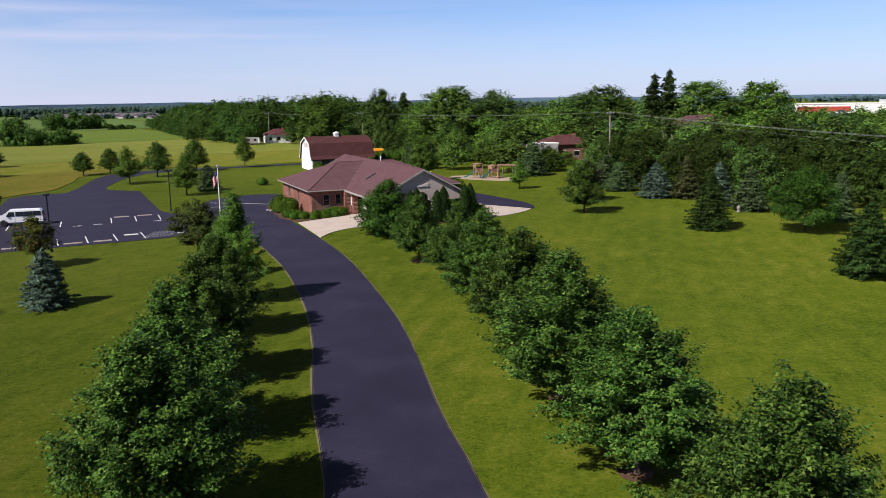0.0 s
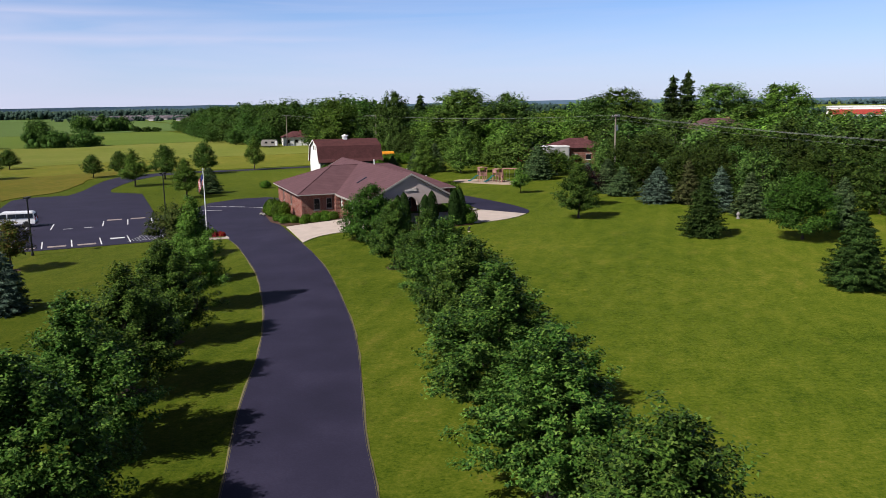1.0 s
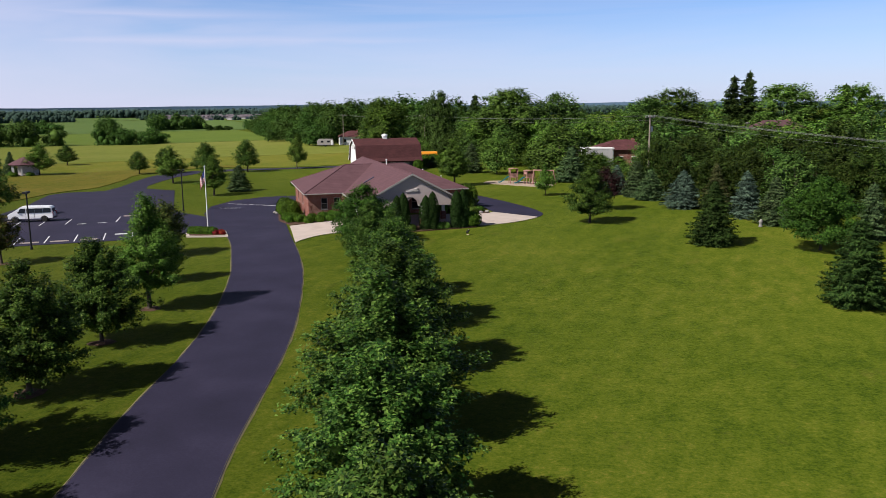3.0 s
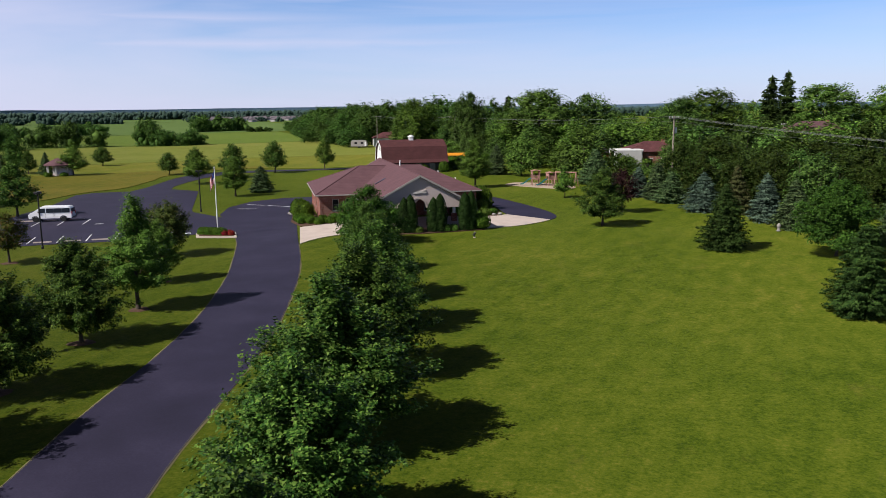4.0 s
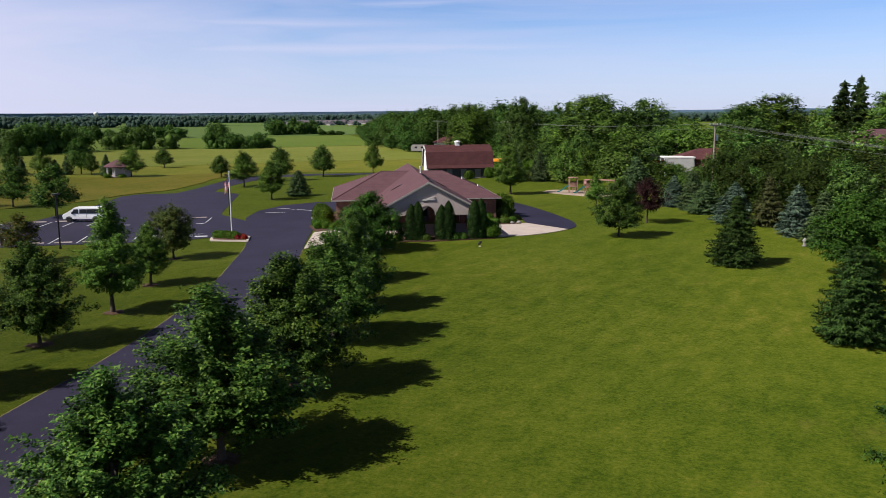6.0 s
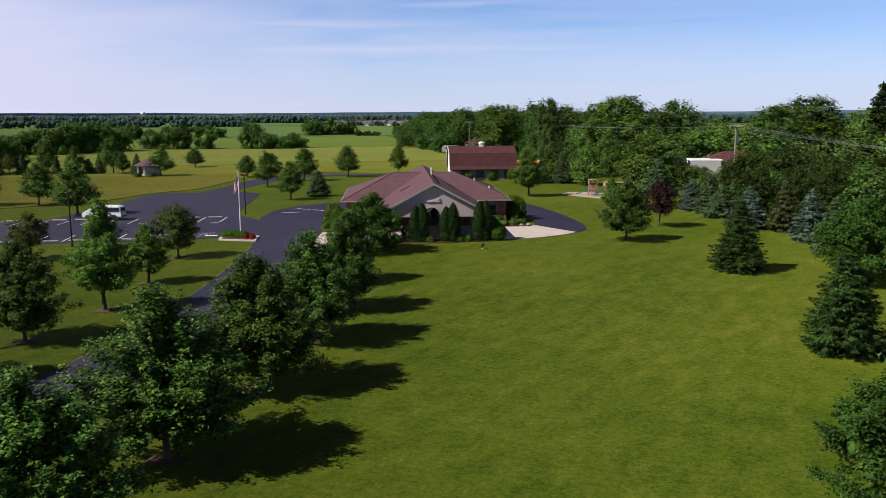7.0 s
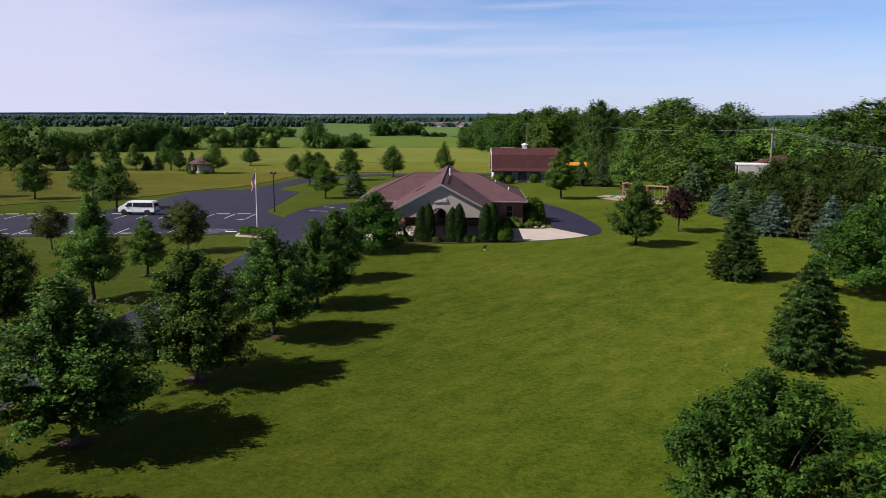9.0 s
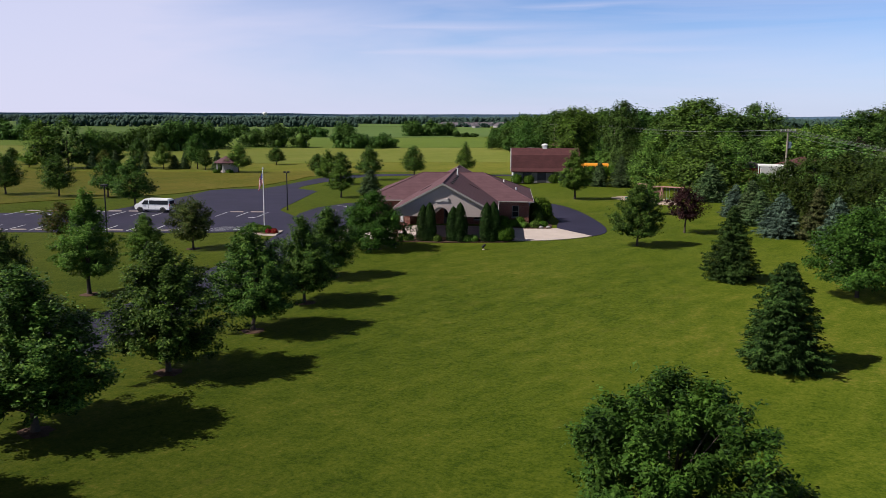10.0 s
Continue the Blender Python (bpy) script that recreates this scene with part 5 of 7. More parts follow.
for s in (-1, 1):
    for k in range(9):
        bm = bmesh.new()
        box(bm, -4.5 + k * 0.88, -3.8 + k * 0.88, s * 1.19 - 0.03, s * 1.19 + 0.03, 1.75, 2.4)
        part("window", bm, GLASS, bus)
    bm = bmesh.new()
    box(bm, -4.8, 3.6, s * 1.225 - 0.015, s * 1.225 + 0.015, 1.15, 1.3)
    part("rub_rail", bm, BLACK, bus)
    for x in (-3.0, 3.9):
        wheel(bus, x, s * 1.1, 0.48, 0.28)

# ---- the white passenger van ----
van = thing("passenger_van", -46.1 * K, 88.5 * K, 0.035, 200.0, "long white passenger van with dark windows, parked on the asphalt", "van", scale=0.91)
L2, W2 = 2.8, 1.0
bm = bmesh.new()
side = [(-L2, 0.45), (-L2 - 0.05, 0.9), (-L2 + 0.08, 1.85), (-L2 + 0.35, 2.06), (1.12, 2.10), (1.32, 2.03), (1.78, 1.40), (2.55, 1.26), (2.80, 1.12), (2.86, 0.45)]
prism(bm, side, -W2, W2)
for v in bm.verts:
    if v.co.z > 1.2:
        v.co.y *= 1 - 0.10 * (v.co.z - 1.2) / 0.9
bmesh.ops.bevel(bm, geom=[e for e in bm.edges if len(e.link_faces) == 2 and e.calc_face_angle(0) > 0.5], offset=0.045, segments=2, affect="EDGES")
part("body", bm, VAN_WHITE, van)
for s in (-1, 1):
    for x0, x1 in ((-2.60, -1.60), (-1.57, -0.57), (-0.54, 0.46), (0.62, 1.24)):
        bm = bmesh.new()
        y = s * (W2 * 0.955)
        pts = [(x0, 1.26), (x1 + (0.34 if x0 > 0.5 else 0), 1.26), (x1, 1.86), (x0, 1.86)]
        prism(bm, pts, y - 0.055, y + 0.055)
        for v in bm.verts:
            v.co.y -= s * 0.06 * (v.co.z - 1.28) / 0.54
        part("side_window", bm, GLASS, van)
    bm = bmesh.new()
    box(bm, 1.35, 1.55, s * 1.08 - 0.08, s * 1.08 + 0.08, 1.25, 1.5, 0.03)
    part("mirror", bm, BLACK, van)
    bm = bmesh.new()
    box(bm, 2.80, 2.90, s * 0.75 - 0.18, s * 0.75 + 0.18, 0.8, 1.02, 0.02)
    part("headlight", bm, LAMP_CLEAR, van)
    bm = bmesh.new()
    box(bm, -2.90, -2.80, s * 0.86 - 0.08, s * 0.86 + 0.08, 0.95, 1.35, 0.02)
    part("tail_light", bm, LAMP_RED, van)
    for x in (-1.75, 1.95):
        wheel(van, x, s * 0.93, 0.38, 0.25)
        bm = bmesh.new()
        arch = [(x + 0.50 * math.cos(a), 0.38 + 0.48 * math.sin(a)) for a in np.linspace(0, math.pi, 13)] + [(x + 0.40 * math.cos(a), 0.38 + 0.40 * math.sin(a)) for a in np.linspace(math.pi, 0, 13)]
        prism(bm, arch, s * 1.0 - 0.012, s * 1.0 + 0.012)
        part("wheel_arch", bm, BLACK, van)
    for x in (0.56, -0.52):
        bm = bmesh.new()
        box(bm, x - 0.01, x + 0.01, s * 0.995 - 0.012, s * 0.995 + 0.012, 0.5, 1.25)
        part("door_seam", bm, BLACK, van)
bm = bmesh.new()
prism(bm, [(1.35, 1.97), (1.78, 1.40), (1.84, 1.42), (1.41, 2.01)], -0.80, 0.80)
part("windscreen", bm, GLASS, van)
bm = bmesh.new()
box(bm, -2.83, -2.74, -0.72, 0.72, 1.25, 1.8, 0.02)
part("rear_window", bm, GLASS, van)
for x, n in ((2.88, "front_bumper"), (-2.88, "rear_bumper")):
    bm = bmesh.new()
    box(bm, x - 0.08, x + 0.08, -0.98, 0.98, 0.42, 0.62, 0.04)
    part(n, bm, DARK_GREY, van)
bm = bmesh.new()
box(bm, 2.82, 2.89, -0.52, 0.52, 0.72, 1.0, 0.02)
part("grille", bm, BLACK, van)

# ---- flagpole in its bed ----
bed = [(-24.2, 81.1), (-23.2, 79.15), (-19.0, 79.45), (-20.5, 82.5)]
sheet("bed_kerb", bed, 0.16, CONCRETE, "low pale concrete kerb of the flag bed", "kerb", 0.2)
cxb, cyb = sum(p[0] for p in bed) / 4, sum(p[1] for p in bed) / 4
sheet("flag_bed", [(cxb + (x - cxb) * 0.86, cyb + (y - cyb) * 0.8) for x, y in bed], 0.19, MULCH, "dark mulch of the planted flag bed", "flower bed", 0.1)
for k in range(7):
    plant("bush", -23.3 + k * 0.37, 80.75 - k * 0.03, 0.95, 1.2, "clipped low green hedge bush in the flag bed", "bush", "flag bed hedge")
STOCK["flowers"] = shrub("flowering_bush", 0.7, 0.55, 0.13, 700, LEAF_FLOWER, 84)
for fx, fy in ((-20.4, 80.9), (-20.0, 80.4), (-20.7, 80.3)):
    plant("flowers", fx, fy, 0.65, 0.8, "bush of crimson flowers in the flag bed", "flowers", "crimson flowers")
fp = thing("flagpole", -21.7 * K, 80.9 * K, 0.17, 195, "white metal flagpole with a hanging striped flag", "flagpole")
bm = bmesh.new()
rod(bm, (0, 0, 0), (0, 0, 7.2), 0.07, 0.04, 10)
part("pole", bm, WHITE, fp)
bm = bmesh.new()
lathe(bm, [(0.02, 7.2), (0.09, 7.27), (0.11, 7.34), (0.09, 7.41), (0.02, 7.48)], 10)
part("finial", bm, GALV, fp)
bm = bmesh.new()
lathe(bm, [(0.18, 0.0), (0.18, 0.06), (0.1, 0.12), (0.08, 0.2)], 12)
part("collar", bm, GALV, fp)
flag = new("flag")
flag.parent = fp
flag["label"] = "red and white striped flag with a blue canton, hanging limp"


def cloth(u0, u1, v0, v1, mat, name):
    """A patch of the limp flag: u along the fly, v down the hoist."""
    nu, nv = 7, 8
    vs, fs = [], []
    for i in range(nu + 1):
        for j in range(nv + 1):
            u, v = u0 + (u1 - u0) * i / nu, v0 + (v1 - v0) * j / nv
            fold = 0.07 * math.sin(u * 11 + v * 2.5)
            vs.append((0.06 + 0.52 * u, fold * (0.3 + u) * 1.5, 6.95 - 1.25 * v - 0.95 * u ** 1.1))
    for i in range(nu):
        for j in range(nv):
            a = i * (nv + 1) + j
            fs.append((a, a + 1, a + nv + 2, a + nv + 1))
    me = bpy.data.meshes.new(name)
    me.from_pydata(vs, [], fs)
    ob = mesh_object(name, me, mat, flag)
    sol = ob.modifiers.new("thickness", "SOLIDIFY")
    sol.thickness = 0.006


for k in range(13):
    lo_u = 0.42 if k < 7 else 0.0
    cloth(lo_u, 1.0, k / 13, (k + 1) / 13, FLAG_RED if k % 2 == 0 else WHITE, "flag_stripe")
cloth(0.0, 0.42, 0.0, 7 / 13, FLAG_BLUE, "flag_canton")

# ---- lamp posts ----


def lamp_post(x, y, height, turn):
    post = thing("lamp_post", x * K, y * K, rise(x * K, y * K), turn, "tall black car-park lamp post with twin box lanterns", "lamp post", "car-park lamp posts")
    bm = bmesh.new()
    lathe(bm, [(0.14, 0.0), (0.14, 0.25), (0.10, 0.30), (0.085, 0.4), (0.07, height)], 10)
    part("pole", bm, BLACK, post)
    bm = bmesh.new()
    box(bm, -0.24, 0.24, -0.035, 0.035, height - 0.02, height + 0.06)
    part("arm", bm, BLACK, post)
    for s in (-1, 1):
        bm = bmesh.new()
        box(bm, s * 0.27 - 0.17, s * 0.27 + 0.17, -0.2, 0.2, height + 0.03, height + 0.24, 0.03)
        la = part("lantern", bm, BLACK, post)
        bm = bmesh.new()
        box(bm, s * 0.27 - 0.12, s * 0.27 + 0.12, -0.14, 0.14, height + 0.02, height + 0.028)
        part("lens", bm, LAMP_CLEAR, la)


lamp_post(-32.8, 98.6, 5.4, ROW)
lamp_post(-34.4, 71.3, 5.6, ROW + 72)

# ---- play area ----
play = smoothed([(1.8, 131.5), (1.6, 129.5), (4.2, 127.3), (7.5, 125.2), (10.3, 124.0), (12.2, 125.2), (11.8, 128.5), (9.0, 131.5), (5.0, 133.2), (2.6, 133.0), (1.8, 131.5)], 4)[:-1]
sheet("play_surface", play, 0.06, SANDY, "pale wood-chip oval under the play equipment", "play surface", 0.12)


def play_tower(x, y, turn, height, slide_way):
    tw = thing("play_tower", x * K, y * K, rise(x * K, y * K) + 0.05, turn, "wooden play tower with a canopy and a teal slide", "play tower", "play towers", scale=0.82)
    for sx in (-0.75, 0.75):
        for sy in (-0.75, 0.75):
            bm = bmesh.new()
            box(bm, sx - 0.07, sx + 0.07, sy - 0.07, sy + 0.07, 0, height)
            part("post", bm, CEDAR, tw)
    bm = bmesh.new()
    box(bm, -0.85, 0.85, -0.85, 0.85, 1.25, 1.35)
    part("deck", bm, CEDAR, tw)
    for s in (-1, 1):
        for k in range(6):
            bm = bmesh.new()
            box(bm, -0.62 + k * 0.25, -0.48 + k * 0.25, s * 0.80 - 0.015, s * 0.80 + 0.015, 1.36, 2.1)
            part("rail_board", bm, CEDAR, tw)
        bm = bmesh.new()
        prism(bm, [(s * 0.95, height - 0.02), (s * 0.01, height + 0.12), (s * 0.01, height + 0.05), (s * 0.92, height - 0.09)], -0.95, 0.95)
        part("canopy", bm, CEDAR, tw)
        bm = bmesh.new()
        box(bm, s * 0.82 - 0.015, s * 0.82 + 0.015, -0.68, 0.68, height - 0.75, height - 0.1)
        part("upper_panel", bm, CEDAR, tw)
    bm = bmesh.new()
    path_s = [(0.85, 1.32), (1.3, 1.2), (2.1, 0.55), (2.7, 0.22), (3.1, 0.2)]
    for (a, za), (b, zb) in zip(path_s, path_s[1:]):
        for y0, y1, up in ((-0.20, 0.20, 0.0), (-0.23, -0.19, 0.14), (0.19, 0.23, 0.14)):
            prism(bm, [(a, za), (b, zb), (b, zb + 0.05 + up), (a, za + 0.05 + up)], y0, y1)
    for v in bm.verts:
        if slide_way < 0:
            v.co.x = -v.co.x
    part("slide", bm, TEAL, tw, "teal plastic slide")
    bm = bmesh.new()
    for k in range(5):
        rod(bm, (-0.3, -0.85 - 0.5 + k * 0.1, 0.25 + k * 0.24), (0.3, -0.85 - 0.5 + k * 0.1, 0.25 + k * 0.24), 0.03)
    for s in (-0.3, 0.3):
        rod(bm, (s, -1.45, 0), (s, -0.85, 1.4), 0.04)
    part("ladder", bm, CEDAR, tw)
    return tw


play_tower(6.2, 129.0, 15, 3.0, -1)
play_tower(8.6, 128.2, 25, 2.7, -1)
swing = thing("swing_set", 10.8 * K, 127.4 * K, rise(10.8 * K, 127.3 * K) + 0.05, -15, "wooden A-frame swing set on wood chips", "swing set")
bm = bmesh.new()
box(bm, -1.8, 1.8, -0.08, 0.08, 2.25, 2.42)
part("beam", bm, CEDAR, swing)
for sx in (-1.7, 1.7):
    for sy in (-1, 1):
        bm = bmesh.new()
        rod(bm, (sx, 0, 2.35), (sx + 0.1, sy * 1.15, 0), 0.07, 0.07, 4)
        part("leg", bm, CEDAR, swing)
for sx in (-0.7, 0.6):
    bm = bmesh.new()
    box(bm, sx - 0.25, sx + 0.25, -0.1, 0.1, 0.5, 0.54, 0.01)
    seat = part("swing_seat", bm, TEAL, swing)
    bm = bmesh.new()
    for e in (-0.22, 0.22):
        rod(bm, (sx + e, 0, 0.54), (sx + e, 0, 2.25), 0.012, 0.012, 5)
    part("chain", bm, GALV, seat)

# ---- planting along the drive ----
MAPLE = "leafy green young maple beside the asphalt drive"
RING = []


def ringed(kind, x, y, h, w, label, category="tree", group="", turn=None):
    plant(kind, x, y, h, w, label, category, group, turn)
    RING.append((x, y))


# east of the drive
for kind, x, y, h, w in (("maple_near", 9.9, 18.7, 6.6, 6.0), ("maple_0", 8.0, 26.2, 6.1, 5.8), ("maple_2", 6.55, 33.7, 6.9, 6.8), ("maple_1", 5.4, 41.7, 6.6, 6.1), ("maple_0", 3.8, 49.7, 6.4, 5.6), ("maple_2", 2.2, 56.6, 6.1, 4.9), ("maple_1", -1.0, 63.9, 5.6, 4.4)):
    ringed(kind, x, y, h, w, MAPLE, group="maples east of the drive")
ringed("porch_tree", -4.2, 75.2, 5.5, 6.0, "dense round shade tree by the porch")
# west of the drive
for kind, x, y, h, w in (("maple_1", -7.6, 22.6, 6.6, 5.9), ("maple_2", -9.2, 29.3, 6.6, 5.6), ("maple_0", -10.4, 36.4, 6.2, 5.3), ("maple_1", -11.5, 44.2, 6.0, 5.0), ("upright_0", -12.6, 51.6, 7.6, 4.4), ("upright_1", -15.5, 59.4, 5.0, 3.4)):
    ringed(kind, x, y, h, w, "leafy green young tree beside the asphalt drive", group="trees west of the drive")
ringed("dark", -20.6, 69.5, 5.2, 4.4, "dense dark olive-green tree by the car park")
ringed("rust", -32.4, 64.5, 4.4, 3.7, "young tree with rusty tinged leaves")
ringed("blue", -25.0, 51.2, 4.3, 4.0, "small blue spruce on the lawn")
ringed("lawn_0", -32.0, 46.0, 5.8, 4.4, "leafy green lawn tree")
for i, (x, y) in enumerate(RING):
    px, py, pz = spot(x, y)
    rr = random.Random(i)
    bm = bmesh.new()
    pts = [(px + (0.75 + rr.uniform(-0.15, 0.15)) * math.cos(a), py + (0.75 + rr.uniform(-0.15, 0.15)) * math.sin(a)) for a in np.linspace(0, math.tau, 15)[:-1]]
    top = [bm.verts.new((a, b, rise(a, b) + 0.02)) for a, b in pts]
    mid = bm.verts.new((px, py, pz + 0.10))
    for k in range(len(top)):
        bm.faces.new((top[k], top[(k + 1) % len(top)], mid))
    tagged(part("mulch_ring", bm, MULCH), "ring of dark bark mulch round a tree", "mulch", group="mulch rings")

# lawn trees east
plant("maple_1", 16.3, 87.9, 5.9, 5.2, "round leafy tree alone on the lawn")
plant("plum", 18.4, 98.6, 5.0, 4.2, "dark purple-leaved plum tree on the lawn")
plant("lawn_1", 11.4, 112.6, 4.2, 2.9, "small young green tree near the play area")
plant("spruce_b", -11.6, 163.5, 2.6, 3.0, "small dark tree before the yellow bus")
plant("upright_0", -2.4, 125.2, 7.4, 5.0, "bright green upright tree behind the house")
plant("shade", 34.7, 74.6, 6.5, 6.4, "wide spreading tree on the lawn")
plant("spruce", 26.3, 76.2, 6.1, 4.1, "broad dark green spruce on the lawn")
plant("spruce", 31.7, 57.2, 5.9, 4.9, "dark green spruce on the lawn", turn=130)
plant("near_round", 31.15, 34.0, 6.4, 6.1, "round leafy tree on the lawn", turn=70)
for x, y, h, w in ((20.8, 115.2, 4.3, 4.5), (27.3, 100.4, 4.8, 5.1), (32.6, 92.8, 5.4, 4.6)):
    plant("blue", x, y, h, w, "blue-grey spruce at the edge of the lawn", group="spruces at the wood edge")
for x, y, h, w in ((24.4, 108.2, 4.3, 4.6), (34.2, 87.6, 5.3, 4.6), (23.0, 112.0, 5.2, 4.5), (40.5, 80.0, 5.5, 4.0)):
    plant("spruce_b", x, y, h, w, "green spruce at the edge of the lawn", group="spruces at the wood edge")
for x, y, h, w in ((15.0, 132.0, 6.0, 6.0), (-5.8, 147.8, 4.6, 4.2), (-2.3, 148.6, 5.8, 4.8)):
    plant("spruce_b", x, y, h, w, "dark spruce behind the lawn", group="dark spruces")
plant("pine", 30.6, 99.0, 5.8, 4.2, "olive-brown pine at the edge of the lawn")
for i, (x, y, h, w) in enumerate(((28.6, 113.2, 6.0, 6.0), (27.2, 118.5, 5.2, 5.4), (32.2, 107.5, 6.4, 6.2), (35.0, 102.0, 7.0, 6.5), (38.2, 96.0, 7.2, 7.0), (36.0, 110.0, 7.6, 7.0))):
    plant(("wood_4", "wood_1", "wood_4")[i % 3], x, y, h, w, "leafy tree at the edge of the wood", group="wood edge trees")
plant("wood_2", 21.6, 119.5, 4.2, 6.4, "low bright green tree before the brick house")
plant("wood_2", 2.4, 146.0, 8.0, 7.0, "bright round tree beside the play area", turn=40)
plant("wood_4", 26.0, 118.0, 7.4, 6.0, "leafy tree before the utility pole", turn=15)
plant("wood_1", 25.6, 130.0, 6.4, 5.0, "leafy tree that half hides the brick house", turn=75)
for x, y, h, w in ((17.8, 151.0, 3.3, 5.0), (20.6, 152.0, 3.2, 5.0), (23.6, 152.5, 2.8, 5.0)):
    plant("wood_0", x, y, h, w, "low leafy tree before the carport", group="low trees before the carport", turn=x * 30)
plant("wood_0", 18.8, 139.5, 4.6, 6.5, "low dark tree before the white carport", turn=20)
plant("wood_4", 28.0, 132.5, 7.9, 7.0, "leafy tree that hides the end of the brick house", turn=140)
plant("wood_2", 13.2, 139.0, 10.4, 11.5, "broad maple behind the play area", turn=200)

# trees round the car park and lane
CARPARK = "round green tree on the grass beyond the car park"
for kind, x, y, h, w in (("lawn_0", -53.0, 91.4, 7.0, 6.2), ("lawn_0", -73.5, 95.2, 6.6, 5.6), ("lawn_0", -66.4, 98.2, 6.4, 5.4), ("lawn_0", -83.0, 93.0, 6.6, 5.8),
                         ("lawn_0", -67.1, 151.5, 4.7, 4.4), ("lawn_0", -62.9, 153.6, 5.2, 4.8), ("lawn_1", -51.6, 134.0, 6.4, 5.2), ("lawn_0", -51.5, 146.8, 6.7, 5.6),
                         ("lawn_0", -47.8, 158.0, 6.7, 5.4), ("lawn_1", -40.3, 166.0, 7.2, 4.2), ("upright_1", -36.4, 116.0, 6.2, 4.2)):
    plant(kind, x, y, h, w, CARPARK, group="trees round the car park")
plant("spruce_b", -35.0, 122.0, 4.4, 4.8, "dark spruce on the grass beside the lane")
plant("bush", -28.4, 129.2, 1.3, 2.0, "clipped round bush on the lawn", "bush")
plant("lawn_0", -96.5, 174.0, 4.8, 5.0, "lone round tree in the meadow")
# small plantation with the pavilion
for i, (x, y, h, w) in enumerate(((-131, 134.5, 11.5, 11), (-127, 138, 12.5, 12), (-125, 142.5, 10.0, 9.0))):
    plant("wood_%d" % i, x, y, h, w, "tall dark tree in the meadow", group="tall meadow trees")
for i, (x, y, h, w) in enumerate(((-150, 140, 4.5, 4), (-138, 136, 4.0, 4), (-114.9, 147.5, 7.5, 5), (-107.3, 147.6, 6.0, 5), (-101, 151.7, 8.5, 6), (-86, 148.5, 6.6, 6), (-97.5, 150.5, 5.0, 3.6), (-122, 146, 7.2, 6))):
    plant("lawn_%d" % (i % 2), x, y, h, w, "young tree in the meadow plantation", group="meadow plantation")
for x, y, h, w in ((-144, 141, 3.2, 3), (-120.5, 139.3, 4.6, 3.6), (-116.3, 142, 4.8, 3.4), (-105.2, 149, 3.6, 3.4), (-103.3, 150.2, 4.4, 3.0), (-92.2, 148.8, 5.0, 3.4), (-111, 146, 4.0, 3)):
    plant("spruce_b", x, y, h, w, "small spruce in the meadow plantation", group="meadow plantation spruces")
plant("rust", -118.4, 140.6, 4.6, 3.4, "reddish young tree in the meadow plantation")

pav = thing("pavilion", -88.3 * K, 147.6 * K, 0.25, 20, "small stone shelter with a mauve-brown hipped roof in the meadow", "shelter")
bm = bmesh.new()
lathe(bm, [(3.2, 2.05), (3.25, 2.2), (1.5, 3.1), (0.1, 3.7)], 8)
part("roof", bm, SHINGLE, pav)
for k in range(8):
    a = k * math.tau / 8
    bm = bmesh.new()
    box(bm, 2.5 * math.cos(a) - 0.12, 2.5 * math.cos(a) + 0.12, 2.5 * math.sin(a) - 0.12, 2.5 * math.sin(a) + 0.12, -0.1, 2.1)
    part("post", bm, HOUSE_PALE, pav)
bm = bmesh.new()
lathe(bm, [(2.6, -0.1), (2.6, 0.12)], 8)
part("deck", bm, CONCRETE, pav)
bm = bmesh.new()
box(bm, -1.8, 1.8, 1.2, 1.4, 0.1, 1.9)
part("back_wall", bm, HOUSE_PALE, pav)
for bx, by in ((-90.6, 147.0), (-86.4, 146.2), (-88.6, 144.6)):
    plant("bush", bx, by, 0.9, 1.7, "dark round bush by the shelter", "bush", "bushes by the shelter")

# ---- beds round the house ----
west_bed = [at_house(-1.8, 15.5), at_house(0.45, 15.5), at_house(0.45, 0.35), at_house(4.4, 0.35), at_house(4.2, -1.9), at_house(1.0, -2.2), at_house(-1.7, -2.0), at_house(-2.6, 3.0)]
sheet("planting_bed", west_bed, 0.075, MULCH, "dark mulch bed with clipped bushes along the brick wall", "flower bed", 0.12)
south_bed = [at_house(4.9, -9.75), at_house(5.2, -12.1), at_house(9.5, -12.6), at_house(15.6, -12.0), at_house(16.4, -10.2), at_house(14.9, -9.55)]
sheet("planting_bed", south_bed, 0.095, MULCH, "dark mulch bed in front of the porch", "flower bed", 0.14)
east_bed = [at_house(14.6, 0.35), at_house(18.3, 0.35), at_house(18.3, 8.0), at_house(20.2, 7.0), at_house(20.5, 0.0), at_house(20.2, -2.6), at_house(17.5, -2.8), at_house(15.6, -1.9)]
sheet("planting_bed", east_bed, 0.075, MULCH, "dark mulch bed beside the east wall", "flower bed", 0.12)
for u, v, h in ((7.7, -11.6, 3.8), (8.3, -11.7, 4.1), (10.55, -11.7, 3.7), (11.2, -11.8, 4.1), (13.7, -11.6, 4.1), (14.35, -11.5, 4.2)):
    x, y = at_house(u, v)
    plant("arbor", x, y, h, 1.5, "tall dark column of arborvitae before the porch", "evergreen", "arborvitae before the porch")
for u, v, h, w in ((15.4, -11.2, 1.7, 2.1),):
    x, y = at_house(u, v)
    plant("bush", x, y, h, w, "large dark clipped ball bush", "bush")
for u, v in ((6.3, -11.7), (9.0, -12.0), (8.5, -11.6), (11.9, -11.9), (12.5, -11.8), (5.7, -11.2)):
    x, y = at_house(u, v)
    plant("bush_light", x, y, 0.75, 1.1, "low leafy shrub in the porch bed", "bush", "porch bed shrubs")
